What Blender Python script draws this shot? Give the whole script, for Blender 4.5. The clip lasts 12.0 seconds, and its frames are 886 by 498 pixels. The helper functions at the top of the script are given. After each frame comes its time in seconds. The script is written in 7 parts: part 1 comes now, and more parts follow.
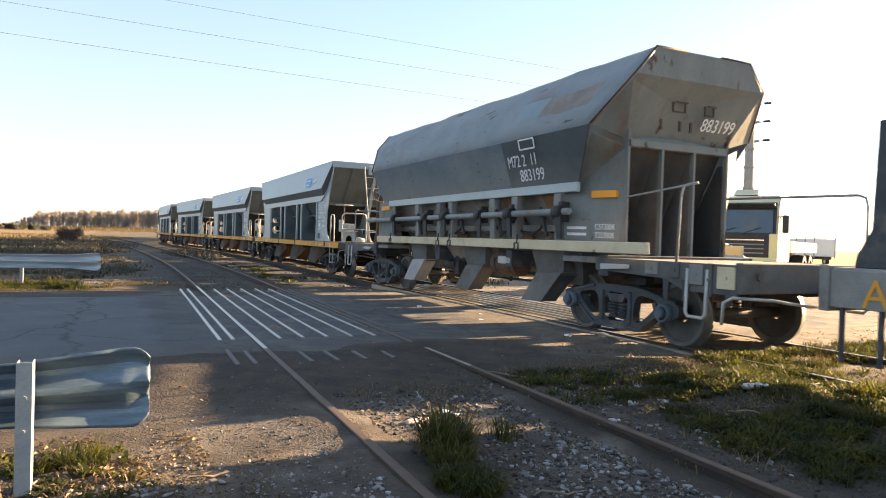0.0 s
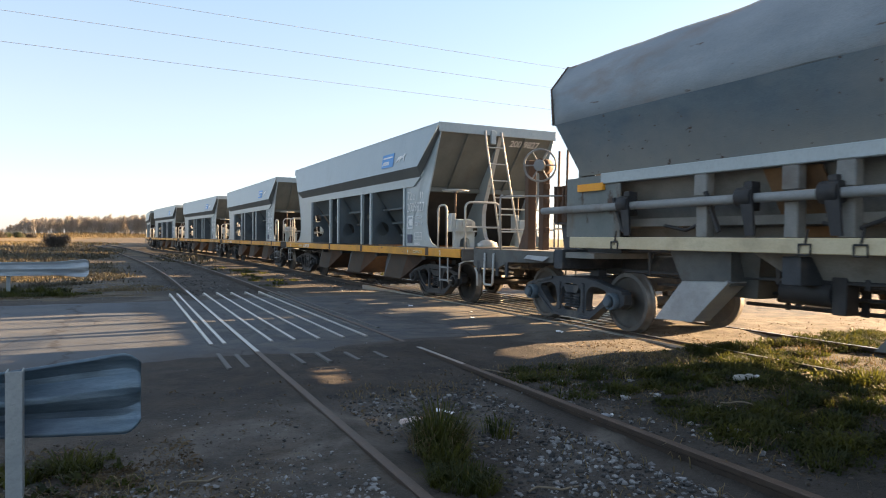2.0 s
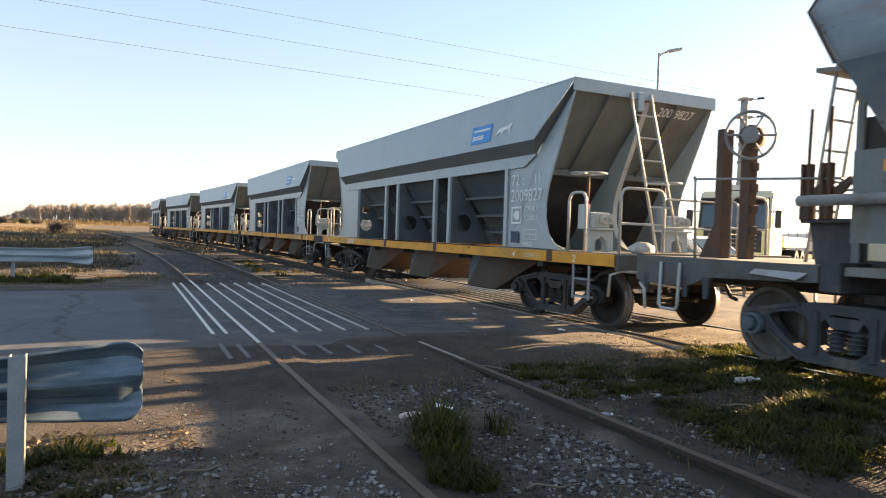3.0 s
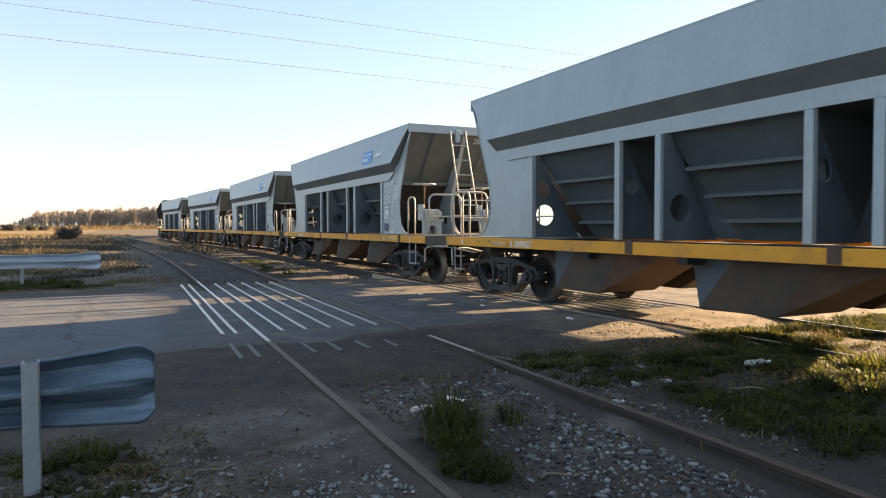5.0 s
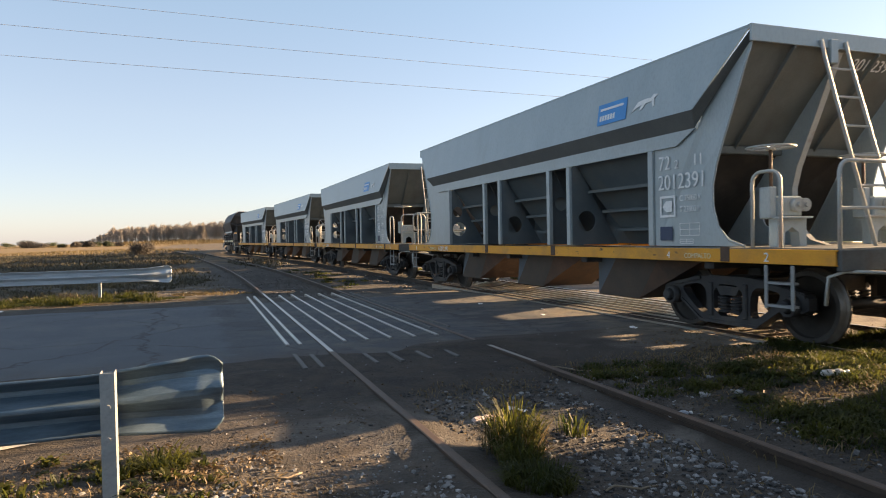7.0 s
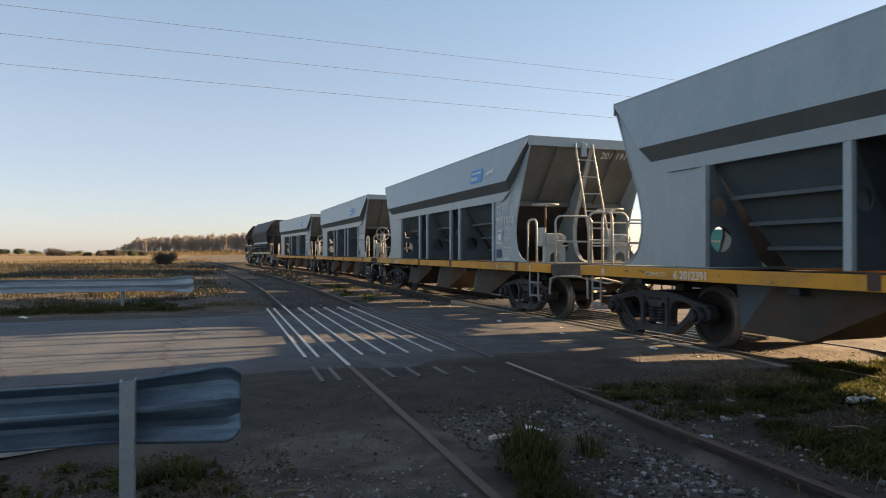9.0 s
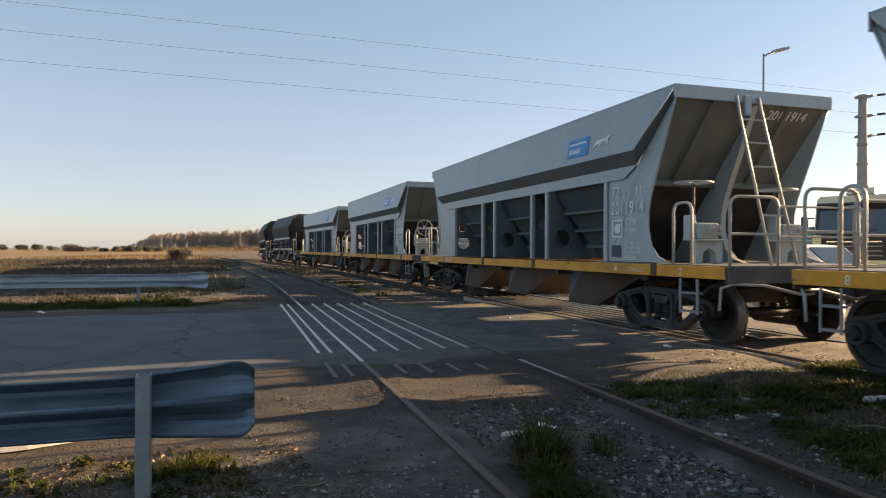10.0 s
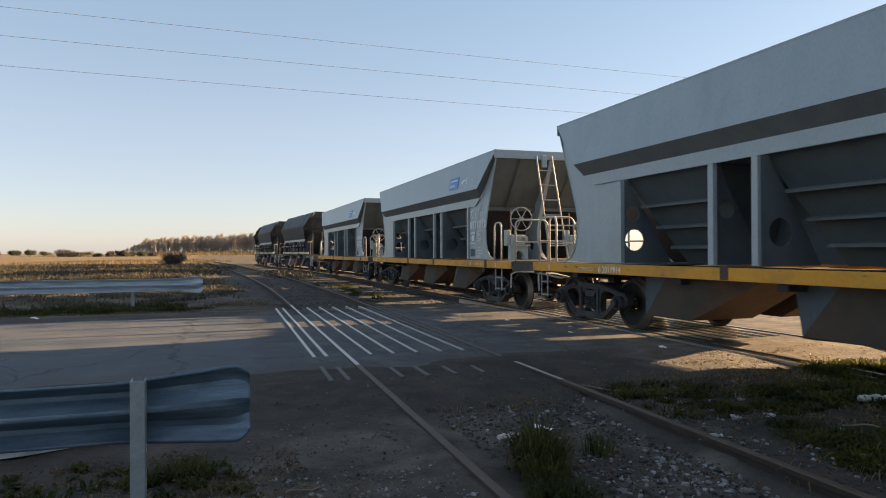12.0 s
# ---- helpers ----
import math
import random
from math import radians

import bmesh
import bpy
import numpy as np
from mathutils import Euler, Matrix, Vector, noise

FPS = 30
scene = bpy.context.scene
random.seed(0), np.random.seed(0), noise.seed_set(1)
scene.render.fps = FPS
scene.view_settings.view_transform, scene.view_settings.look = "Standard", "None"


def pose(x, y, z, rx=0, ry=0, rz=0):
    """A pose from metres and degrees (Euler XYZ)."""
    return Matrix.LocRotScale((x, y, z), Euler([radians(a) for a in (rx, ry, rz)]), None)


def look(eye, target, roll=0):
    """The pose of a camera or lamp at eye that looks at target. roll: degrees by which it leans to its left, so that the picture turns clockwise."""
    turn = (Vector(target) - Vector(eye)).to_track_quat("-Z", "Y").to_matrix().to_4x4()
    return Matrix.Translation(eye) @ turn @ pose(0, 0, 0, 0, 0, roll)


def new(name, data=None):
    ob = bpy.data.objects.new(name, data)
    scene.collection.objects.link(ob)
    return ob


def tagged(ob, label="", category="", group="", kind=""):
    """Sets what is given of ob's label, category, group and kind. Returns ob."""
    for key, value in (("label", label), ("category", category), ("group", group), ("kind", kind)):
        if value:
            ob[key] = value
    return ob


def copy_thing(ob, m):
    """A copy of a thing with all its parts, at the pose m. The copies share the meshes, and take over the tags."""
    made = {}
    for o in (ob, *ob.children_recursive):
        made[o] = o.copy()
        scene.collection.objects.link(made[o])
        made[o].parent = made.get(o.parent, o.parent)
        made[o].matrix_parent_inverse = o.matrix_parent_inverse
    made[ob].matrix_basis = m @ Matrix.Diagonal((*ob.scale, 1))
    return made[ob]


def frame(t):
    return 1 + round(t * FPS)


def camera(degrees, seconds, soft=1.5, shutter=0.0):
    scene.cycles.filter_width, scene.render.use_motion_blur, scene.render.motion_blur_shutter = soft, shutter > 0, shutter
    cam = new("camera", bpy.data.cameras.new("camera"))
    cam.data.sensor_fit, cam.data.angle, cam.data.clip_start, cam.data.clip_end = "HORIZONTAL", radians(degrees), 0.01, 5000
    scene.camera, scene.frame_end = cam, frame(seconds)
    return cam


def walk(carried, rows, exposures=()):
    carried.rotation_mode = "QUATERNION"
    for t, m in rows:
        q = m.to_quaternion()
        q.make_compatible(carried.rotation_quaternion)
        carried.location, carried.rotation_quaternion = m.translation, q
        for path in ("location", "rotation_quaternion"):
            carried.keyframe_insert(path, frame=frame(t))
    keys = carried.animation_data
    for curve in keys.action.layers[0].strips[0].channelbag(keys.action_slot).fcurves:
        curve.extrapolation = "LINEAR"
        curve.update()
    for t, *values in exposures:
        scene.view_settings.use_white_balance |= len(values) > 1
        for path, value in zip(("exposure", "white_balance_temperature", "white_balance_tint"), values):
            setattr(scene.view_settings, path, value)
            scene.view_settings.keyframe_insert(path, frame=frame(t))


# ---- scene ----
cam = camera(66.0, 12.0, soft=1.0, shutter=0.2)
EYE = 1.25
# seconds, yaw, pitch, roll of a camera that is held in one spot
TURNS = [
    (0, -7.21, -0.85, -1.73),
    (0.5, -7.54, -1.39, -0.70),
    (1, -8.19, -0.78, -1.10),
    (1.5, -7.64, -0.45, -2.25),
    (2, -8.04, -0.93, -0.51),
    (2.5, -8.92, -1.03, -2.01),
    (3, -7.74, -1.31, -1.83),
    (3.2, -7.52, -0.18, -2.36),
    (4.8, -6.91, -1.36, 0.16),
    (5, -7.26, -1.92, 0.14),
    (5.5, -2.96, -1.86, 1.43),
    (6, 0.48, -1.08, 1.15),
    (6.5, -0.49, -1.19, 1.55),
    (7, -2.31, -1.05, 1.14),
    (7.2, -2.92, -0.48, 1.46),
    (8.8, -1.39, 0.14, -0.19),
    (9, -0.67, 0.30, -0.03),
    (9.5, 0.26, 0.57, -0.36),
    (10, 0.42, 0.02, -0.18),
    (10.5, -0.58, -0.97, 0.16),
    (11, -0.94, -0.47, 0.06),
    (11.5, -0.49, -0.32, 0.18),
    (12, 0.00, 0.24, 0.24),
]
EXPOSURES = [(0.0, 2.95, 7160, 14), (0.9, 3.08, 7210, 14), (1.5, 2.97, 7110, 14), (2.2, 2.75, 7060, 14), (3.2, 2.81, 7160, 14), (4.8, 2.86, 7160, 14), (5.5, 2.81, 7220, 14), (6.0, 2.58, 7250, 14), (7.2, 2.42, 7110, 14), (9.0, 2.18, 7060, 14), (9.5, 2.14, 7010, 14), (10.5, 2.2, 7060, 14), (11.0, 2.28, 7060, 14), (11.5, 2.3, 7110, 14), (12.0, 2.24, 7160, 14)]
walk(cam, [(t, pose(0, 0, EYE, 0, 0, yaw) @ pose(0, 0, 0, 90 + pitch, 0, 0) @ pose(0, 0, 0, 0, 0, -roll)) for t, yaw, pitch, roll in TURNS], EXPOSURES)

# ---- plan: u runs along the tracks, n across them to the train's side ----
AXIS = 18.3
U = Vector((-math.sin(radians(AXIS)), math.cos(radians(AXIS)), 0))
N = Vector((math.cos(radians(AXIS)), math.sin(radians(AXIS)), 0))
GAUGE = 1.746


def at(u, n, z=0.0):
    return U * u + N * n + Vector((0, 0, z))


def make_path(u0, n0, heading, bends, step=0.5):
    """A track's centre line: points every half metre. bends: (length, degrees per metre, left positive)."""
    p, h, out = at(u0, n0), heading, []
    for length, rate in bends:
        for _ in range(int(length / step)):
            out.append((p.copy(), h))
            h += rate * step
            p = p + Vector((-math.sin(radians(h)), math.cos(radians(h)), 0)) * step
    return out


MAIN_START, SIDING_START = -60.0, -12.0
MAIN = make_path(MAIN_START, 7.24, AXIS, [(92, 0), (16, 0.27), (16, 0), (70, -0.5), (80, 0)])
SIDING = make_path(SIDING_START, 1.98, 17.2, [(30, 0), (20, 0.17), (30, 0), (60, 0.12), (30, 0)])


def on_path(path, start, s, step=0.5):
    """The point and heading at the distance s along a centre line."""
    f = min(max((s - start) / step, 0), len(path) - 1.001)
    i = int(f)
    (a, ha), (b, hb) = path[i], path[i + 1]
    k = f - i
    return a.lerp(b, k), ha + (hb - ha) * k


# ---- light ----
SUN_AZ, SUN_EL = 69.0, 12.0   # degrees clockwise from +y, and above the horizon
world = bpy.data.worlds.new("world")
scene.world = world
world.use_nodes = True
wn = world.node_tree.nodes
sky = wn.new("ShaderNodeTexSky")
sky.sky_type, sky.sun_disc = "NISHITA", False
sky.sun_elevation, sky.sun_rotation = radians(SUN_EL), radians(SUN_AZ)
sky.air_density, sky.dust_density, sky.ozone_density = 0.80, 0.5, 1.15
haze = wn.new("ShaderNodeMix")   # thin haze: warm white low down, clear blue higher up
haze.data_type = "RGBA"
haze.inputs[0].default_value = 0.35
aloft, rising = wn.new("ShaderNodeTexCoord"), wn.new("ShaderNodeSeparateXYZ")
world.node_tree.links.new(aloft.outputs["Generated"], rising.inputs[0])
tone = (2.95, 3.15, 4.9, 1)
for low, high, tint in ((0.0, 0.17, (3.3, 3.9, 5.1, 1)), (0.17, 0.40, (2.35, 3.9, 5.4, 1)), (0.45, 0.9, (3.3, 3.5, 4.0, 1))):
    step, blend = wn.new("ShaderNodeMapRange"), wn.new("ShaderNodeMix")
    step.inputs["From Min"].default_value, step.inputs["From Max"].default_value = low, high
    world.node_tree.links.new(rising.outputs["Z"], step.inputs["Value"])
    blend.data_type = "RGBA"
    world.node_tree.links.new(step.outputs[0], blend.inputs[0])
    if isinstance(tone, tuple):
        blend.inputs[6].default_value = tone
    else:
        world.node_tree.links.new(tone, blend.inputs[6])
    blend.inputs[7].default_value = tint
    tone = blend.outputs[2]
world.node_tree.links.new(tone, haze.inputs[7])
world.node_tree.links.new(sky.outputs[0], haze.inputs[6])
world.node_tree.links.new(haze.outputs[2], wn["Background"].inputs[0])
wn["Background"].inputs[1].default_value = 0.044
sun = new("sun", bpy.data.lights.new("sun", "SUN"))
sun.data.energy, sun.data.angle, sun.data.color = 5.0, radians(0.6), (1.0, 0.71, 0.42)
sun_dir = Vector((math.sin(radians(SUN_AZ)) * math.cos(radians(SUN_EL)), math.cos(radians(SUN_AZ)) * math.cos(radians(SUN_EL)), math.sin(radians(SUN_EL))))
sun.matrix_basis = look(sun_dir * 60, (0, 0, 0))


# ---- materials ----
def mat(name, a, b, scale=6.0, rough=0.6, metal=0.0, bump=0.2, fine=60.0, c=None, c_scale=1.5, c_lo=0.5, c_hi=0.7, spec=0.5, stretch=(1, 1, 1), bump_dist=0.01, rand=0.0):
    """A two-tone surface: a and b mixed by a broken noise, c in larger stains, with a fine grain in the relief and the gloss."""
    m = bpy.data.materials.new(name)
    m.use_nodes = True
    t = m.node_tree
    nd, ln = t.nodes, t.links.new
    bsdf = nd["Principled BSDF"]
    co = nd.new("ShaderNodeTexCoord")
    mp = nd.new("ShaderNodeMapping")
    mp.inputs["Scale"].default_value = stretch
    ln(co.outputs["Object"], mp.inputs[0])

    def noise_at(sc, detail):
        n = nd.new("ShaderNodeTexNoise")
        n.inputs["Scale"].default_value, n.inputs["Detail"].default_value = sc, detail
        n.inputs["Roughness"].default_value = 0.62
        ln(mp.outputs[0], n.inputs["Vector"])
        return n

    def ramp(src, lo, hi):
        r = nd.new("ShaderNodeMapRange")
        r.inputs["From Min"].default_value, r.inputs["From Max"].default_value = lo, hi
        ln(src, r.inputs["Value"])
        return r.outputs[0]

    def mix(f, x, y):
        k = nd.new("ShaderNodeMix")
        k.data_type = "RGBA"
        for sock, v in ((k.inputs[6], x), (k.inputs[7], y)):
            if isinstance(v, tuple):
                sock.default_value = (*v, 1)
            else:
                ln(v, sock)
        ln(f, k.inputs[0])
        return k.outputs[2]

    n1, n2 = noise_at(scale, 8), noise_at(fine, 4)
    col = mix(ramp(n1.outputs[0], 0.35, 0.65), a, b)
    dark = tuple(v * 0.72 for v in a)
    g = nd.new("ShaderNodeMath")
    g.operation, g.inputs[1].default_value = "MULTIPLY", 0.45
    ln(ramp(n2.outputs[0], 0.45, 0.75), g.inputs[0])
    col = mix(g.outputs[0], col, dark)
    if c:
        n3 = noise_at(c_scale, 7)
        col = mix(ramp(n3.outputs[0], c_lo, c_hi), col, c)
    if rand:
        info = nd.new("ShaderNodeObjectInfo")
        geo = nd.new("ShaderNodeNewGeometry")
        ad = nd.new("ShaderNodeMath")
        ad.operation = "ADD"
        ln(info.outputs["Random"], ad.inputs[0])
        ln(geo.outputs["Random Per Island"], ad.inputs[1])
        hs = nd.new("ShaderNodeHueSaturation")
        ln(col, hs.inputs["Color"])
        r = nd.new("ShaderNodeMapRange")
        r.inputs["From Max"].default_value = 2.0
        r.inputs["To Min"].default_value, r.inputs["To Max"].default_value = 1 - rand, 1 + rand
        ln(ad.outputs[0], r.inputs["Value"])
        ln(r.outputs[0], hs.inputs["Value"])
        col = hs.outputs[0]
    ln(col, bsdf.inputs["Base Color"])
    rr = nd.new("ShaderNodeMapRange")
    rr.inputs["To Min"].default_value, rr.inputs["To Max"].default_value = max(rough - 0.15, 0.03), min(rough + 0.15, 1)
    ln(n1.outputs[0], rr.inputs["Value"])
    ln(rr.outputs[0], bsdf.inputs["Roughness"])
    bsdf.inputs["Metallic"].default_value = metal
    bsdf.inputs["Specular IOR Level"].default_value = spec
    if bump:
        bp = nd.new("ShaderNodeBump")
        bp.inputs["Strength"].default_value, bp.inputs["Distance"].default_value = bump, bump_dist
        ad = nd.new("ShaderNodeMath")
        ad.operation = "ADD"
        ln(n1.outputs[0], ad.inputs[0])
        ln(n2.outputs[0], ad.inputs[1])
        ln(ad.outputs[0], bp.inputs["Height"])
        ln(bp.outputs[0], bsdf.inputs["Normal"])
    return m


M_GREY = mat("grey_wagon_paint", (0.292, 0.350, 0.372), (0.345, 0.402, 0.422), 2.0, 0.38, spec=0.75, bump=0.05, fine=40, c=(0.205, 0.215, 0.21), c_scale=0.9, c_lo=0.56, c_hi=0.9, stretch=(1, 1, 0.45))
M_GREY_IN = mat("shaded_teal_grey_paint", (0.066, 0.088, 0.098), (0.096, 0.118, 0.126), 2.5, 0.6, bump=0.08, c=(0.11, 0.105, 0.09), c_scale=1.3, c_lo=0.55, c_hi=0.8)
M_CHUTE_BL = mat("dark_blue_grey_paint", (0.040, 0.058, 0.072), (0.065, 0.084, 0.098), 3.0, 0.7, bump=0.1, c=(0.05, 0.04, 0.032), c_scale=1.8, c_lo=0.52, c_hi=0.75)
M_CHUTE = mat("dark_brown_steel", (0.040, 0.029, 0.021), (0.072, 0.050, 0.034), 3.0, 0.75, bump=0.15, c=(0.065, 0.042, 0.028), c_scale=1.6, c_lo=0.55, c_hi=0.8)
# Darker copy of the wagon grey: the bays' shade is put into its colour.
M_GREY_DK = mat("recess_shade_blue_grey_paint", (0.076, 0.103, 0.122), (0.11, 0.136, 0.153), 2.5, 0.65, bump=0.08, c=(0.11, 0.10, 0.085), c_scale=1.3, c_lo=0.55, c_hi=0.8)
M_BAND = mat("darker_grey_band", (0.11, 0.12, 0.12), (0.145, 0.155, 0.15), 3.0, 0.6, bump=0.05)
M_OLD = mat("old_blue_grey_paint", (0.058, 0.098, 0.128), (0.11, 0.152, 0.178), 2.2, 0.6, bump=0.2, c=(0.17, 0.185, 0.19), c_scale=0.6, c_lo=0.50, c_hi=0.70, stretch=(0.6, 1, 1.3))
M_OLD_NAVY = mat("old_dark_navy_paint", (0.024, 0.036, 0.047), (0.052, 0.068, 0.080), 2.2, 0.55, bump=0.2, c=(0.10, 0.105, 0.105), c_scale=0.9, c_lo=0.58, c_hi=0.78, stretch=(0.6, 1, 1.3))
M_OLD_TOP = mat("old_dusty_grey_paint", (0.155, 0.19, 0.215), (0.235, 0.268, 0.29), 1.8, 0.6, bump=0.3, c=(0.17, 0.135, 0.115), c_scale=1.1, c_lo=0.54, c_hi=0.72, stretch=(0.5, 1, 1))
M_OLD_GRIME = mat("grimy_grey_steel", (0.175, 0.178, 0.172), (0.27, 0.265, 0.25), 2.2, 0.75, bump=0.2, c=(0.10, 0.075, 0.058), c_scale=1.5, c_lo=0.52, c_hi=0.74)
M_SOOT = mat("sooty_black_paint", (0.022, 0.025, 0.030), (0.046, 0.050, 0.056), 1.8, 0.6, bump=0.2, c=(0.075, 0.082, 0.088), c_scale=0.9, c_lo=0.55, c_hi=0.75)
M_PATCH = mat("repainted_blue_grey_patch", (0.17, 0.235, 0.27), (0.22, 0.285, 0.32), 3.0, 0.6, bump=0.15)
M_BARE = mat("bare_brown_primer", (0.17, 0.14, 0.12), (0.235, 0.20, 0.175), 2.2, 0.75, bump=0.2, c=(0.22, 0.25, 0.265), c_scale=1.6, c_lo=0.52, c_hi=0.7)
M_END = mat("stained_grey_end", (0.125, 0.148, 0.145), (0.19, 0.208, 0.20), 2.0, 0.7, bump=0.15, c=(0.13, 0.085, 0.055), c_scale=1.6, c_lo=0.54, c_hi=0.74, stretch=(1, 1, 0.4))
# Darker than the side paint: shade on the wagon ends is put into colour.
M_END_SLOPE = mat("end_shade_green_grey_paint", (0.125, 0.143, 0.138), (0.170, 0.184, 0.176), 2.0, 0.7, bump=0.08, c=(0.095, 0.088, 0.077), c_scale=1.2, c_lo=0.52, c_hi=0.8)
# Near-black brown that carries the shade of the end recess in its colour.
M_END_DARK = mat("recess_shade_brown_sheet", (0.030, 0.025, 0.021), (0.062, 0.050, 0.041), 2.2, 0.8, bump=0.15, c=(0.085, 0.072, 0.06), c_scale=1.4, c_lo=0.58, c_hi=0.8)
M_FLAP = mat("worn_pale_steel", (0.28, 0.29, 0.30), (0.38, 0.39, 0.39), 2.5, 0.6, bump=0.12, c=(0.16, 0.15, 0.14), c_scale=2.0, c_lo=0.5, c_hi=0.8)
# Shade of the old wagon's end recess, put into the colour.
M_CHUTE_DK = mat("recess_shade_grey", (0.030, 0.031, 0.032), (0.055, 0.055, 0.053), 2.2, 0.75, bump=0.15, c=(0.085, 0.075, 0.062), c_scale=1.2, c_lo=0.56, c_hi=0.8)
M_BEAM = mat("grimy_dark_beam_paint", (0.070, 0.075, 0.076), (0.125, 0.128, 0.122), 2.6, 0.75, bump=0.25, c=(0.075, 0.058, 0.045), c_scale=2.2, c_lo=0.5, c_hi=0.7)
M_FLAP_DK = mat("dark_grey_steel", (0.085, 0.085, 0.083), (0.15, 0.148, 0.14), 2.5, 0.7, bump=0.15, c=(0.06, 0.05, 0.042), c_scale=2.0, c_lo=0.5, c_hi=0.75)
M_YELLOW = mat("yellow_sill_paint", (0.66, 0.27, 0.010), (0.74, 0.33, 0.018), 3.0, 0.5, bump=0.06, c=(0.30, 0.15, 0.045), c_scale=1.4, c_lo=0.50, c_hi=0.8)
M_BEIGE = mat("faded_beige_sill_paint", (0.52, 0.43, 0.28), (0.60, 0.52, 0.36), 3.0, 0.65, bump=0.1, c=(0.30, 0.24, 0.16), c_scale=2.0, c_lo=0.55, c_hi=0.8)
M_RUST = mat("rusty_brown_steel", (0.075, 0.044, 0.03), (0.12, 0.07, 0.045), 5.0, 0.8, bump=0.25, c=(0.05, 0.038, 0.032), c_scale=2.0)
M_BOGIE = mat("oily_dark_cast_steel", (0.016, 0.017, 0.020), (0.034, 0.034, 0.036), 6.0, 0.65, bump=0.25, c=(0.065, 0.055, 0.045), c_scale=3.0, c_lo=0.52, c_hi=0.8)
M_BOGIE_OLD = mat("dusty_grey_cast_steel", (0.028, 0.034, 0.042), (0.058, 0.064, 0.072), 6.0, 0.7, bump=0.25, c=(0.14, 0.125, 0.105), c_scale=3.0, c_lo=0.55, c_hi=0.8)
M_RUST_LT = mat("orange_brown_rust", (0.20, 0.11, 0.05), (0.28, 0.16, 0.08), 4.0, 0.85, bump=0.2, c=(0.10, 0.06, 0.04), c_scale=2.0)
M_WHEEL = mat("brown_dusty_wheel_steel", (0.028, 0.025, 0.023), (0.052, 0.045, 0.040), 7.0, 0.6, metal=0.3, bump=0.15)
M_TREAD = mat("worn_wheel_tread", (0.13, 0.115, 0.10), (0.20, 0.18, 0.16), 12.0, 0.4, metal=0.5, bump=0.02)
M_PIPE = mat("light_grey_rail_paint", (0.36, 0.37, 0.36), (0.44, 0.45, 0.43), 6.0, 0.5, bump=0.05, c=(0.25, 0.17, 0.11), c_scale=4.0, c_lo=0.6, c_hi=0.85)
M_SHAFT = mat("dusty_grey_shaft_paint", (0.20, 0.215, 0.22), (0.28, 0.29, 0.29), 4.0, 0.6, bump=0.1, c=(0.13, 0.10, 0.08), c_scale=3.0, c_lo=0.55, c_hi=0.75)
M_WHITE = mat("white_stencil_paint", (0.72, 0.73, 0.72), (0.80, 0.80, 0.79), 12.0, 0.6, bump=0.0, c=(0.5, 0.52, 0.53), c_scale=9.0, c_lo=0.6, c_hi=0.85)
M_CREAM = mat("cream_stencil_paint", (0.66, 0.58, 0.36), (0.72, 0.64, 0.42), 12.0, 0.6, bump=0.0)
M_BLUE = mat("blue_sign_paint", (0.02, 0.22, 0.55), (0.03, 0.27, 0.62), 4.0, 0.4, bump=0.0)
M_NAVY = mat("dark_blue_patch", (0.02, 0.04, 0.09), (0.03, 0.05, 0.11), 4.0, 0.5, bump=0.0)
M_ORANGE = mat("orange_marker", (0.80, 0.30, 0.01), (0.85, 0.36, 0.02), 6.0, 0.5, bump=0.0)
M_ASPHALT = mat("worn_asphalt", (0.050, 0.062, 0.077), (0.082, 0.095, 0.111), 1.2, 0.8, bump=0.5, fine=90, c=(0.112, 0.110, 0.104), c_scale=0.6, c_lo=0.5, c_hi=0.8, bump_dist=0.015)
M_RAIL = mat("rusty_rail", (0.026, 0.017, 0.012), (0.052, 0.033, 0.023), 9.0, 0.8, bump=0.25, c=(0.05, 0.034, 0.024), c_scale=3.0)
M_RAIL_HEAD = mat("dull_brown_rail_head", (0.058, 0.038, 0.026), (0.110, 0.074, 0.052), 7.0, 0.6, metal=0.1, bump=0.15, c=(0.072, 0.044, 0.029), c_scale=3.0)
M_WHEEL_OLD = mat("dusty_grey_wheel_steel", (0.085, 0.083, 0.08), (0.135, 0.13, 0.12), 5.0, 0.7, bump=0.15, c=(0.07, 0.055, 0.045), c_scale=3.0, c_lo=0.55, c_hi=0.75)
M_CAP = mat("faded_blue_axle_cap", (0.055, 0.085, 0.11), (0.085, 0.115, 0.14), 8.0, 0.6, bump=0.1)
M_SHINE = mat("worn_bright_rail_head", (0.42, 0.40, 0.37), (0.50, 0.48, 0.45), 9.0, 0.35, metal=0.85, bump=0.04)
M_GALV = mat("galvanised_steel", (0.085, 0.135, 0.18), (0.18, 0.25, 0.305), 4.0, 0.42, metal=0.4, bump=0.15, c=(0.045, 0.07, 0.10), c_scale=1.3, c_lo=0.54, c_hi=0.74, stretch=(0.5, 1, 4))
M_BAR_DULL = mat("dusty_steel_bar", (0.085, 0.083, 0.080), (0.14, 0.136, 0.128), 9.0, 0.7, metal=0.2, bump=0.1)
# Paler copy of M_GALV: sunlight on the far rail, put into the colour.
M_GALV_LT = mat("sunlit_galvanised_steel", (0.36, 0.42, 0.47), (0.52, 0.57, 0.61), 4.0, 0.4, metal=0.25, bump=0.1, c=(0.16, 0.19, 0.22), c_scale=1.3, c_lo=0.55, c_hi=0.75, stretch=(0.5, 1, 4))
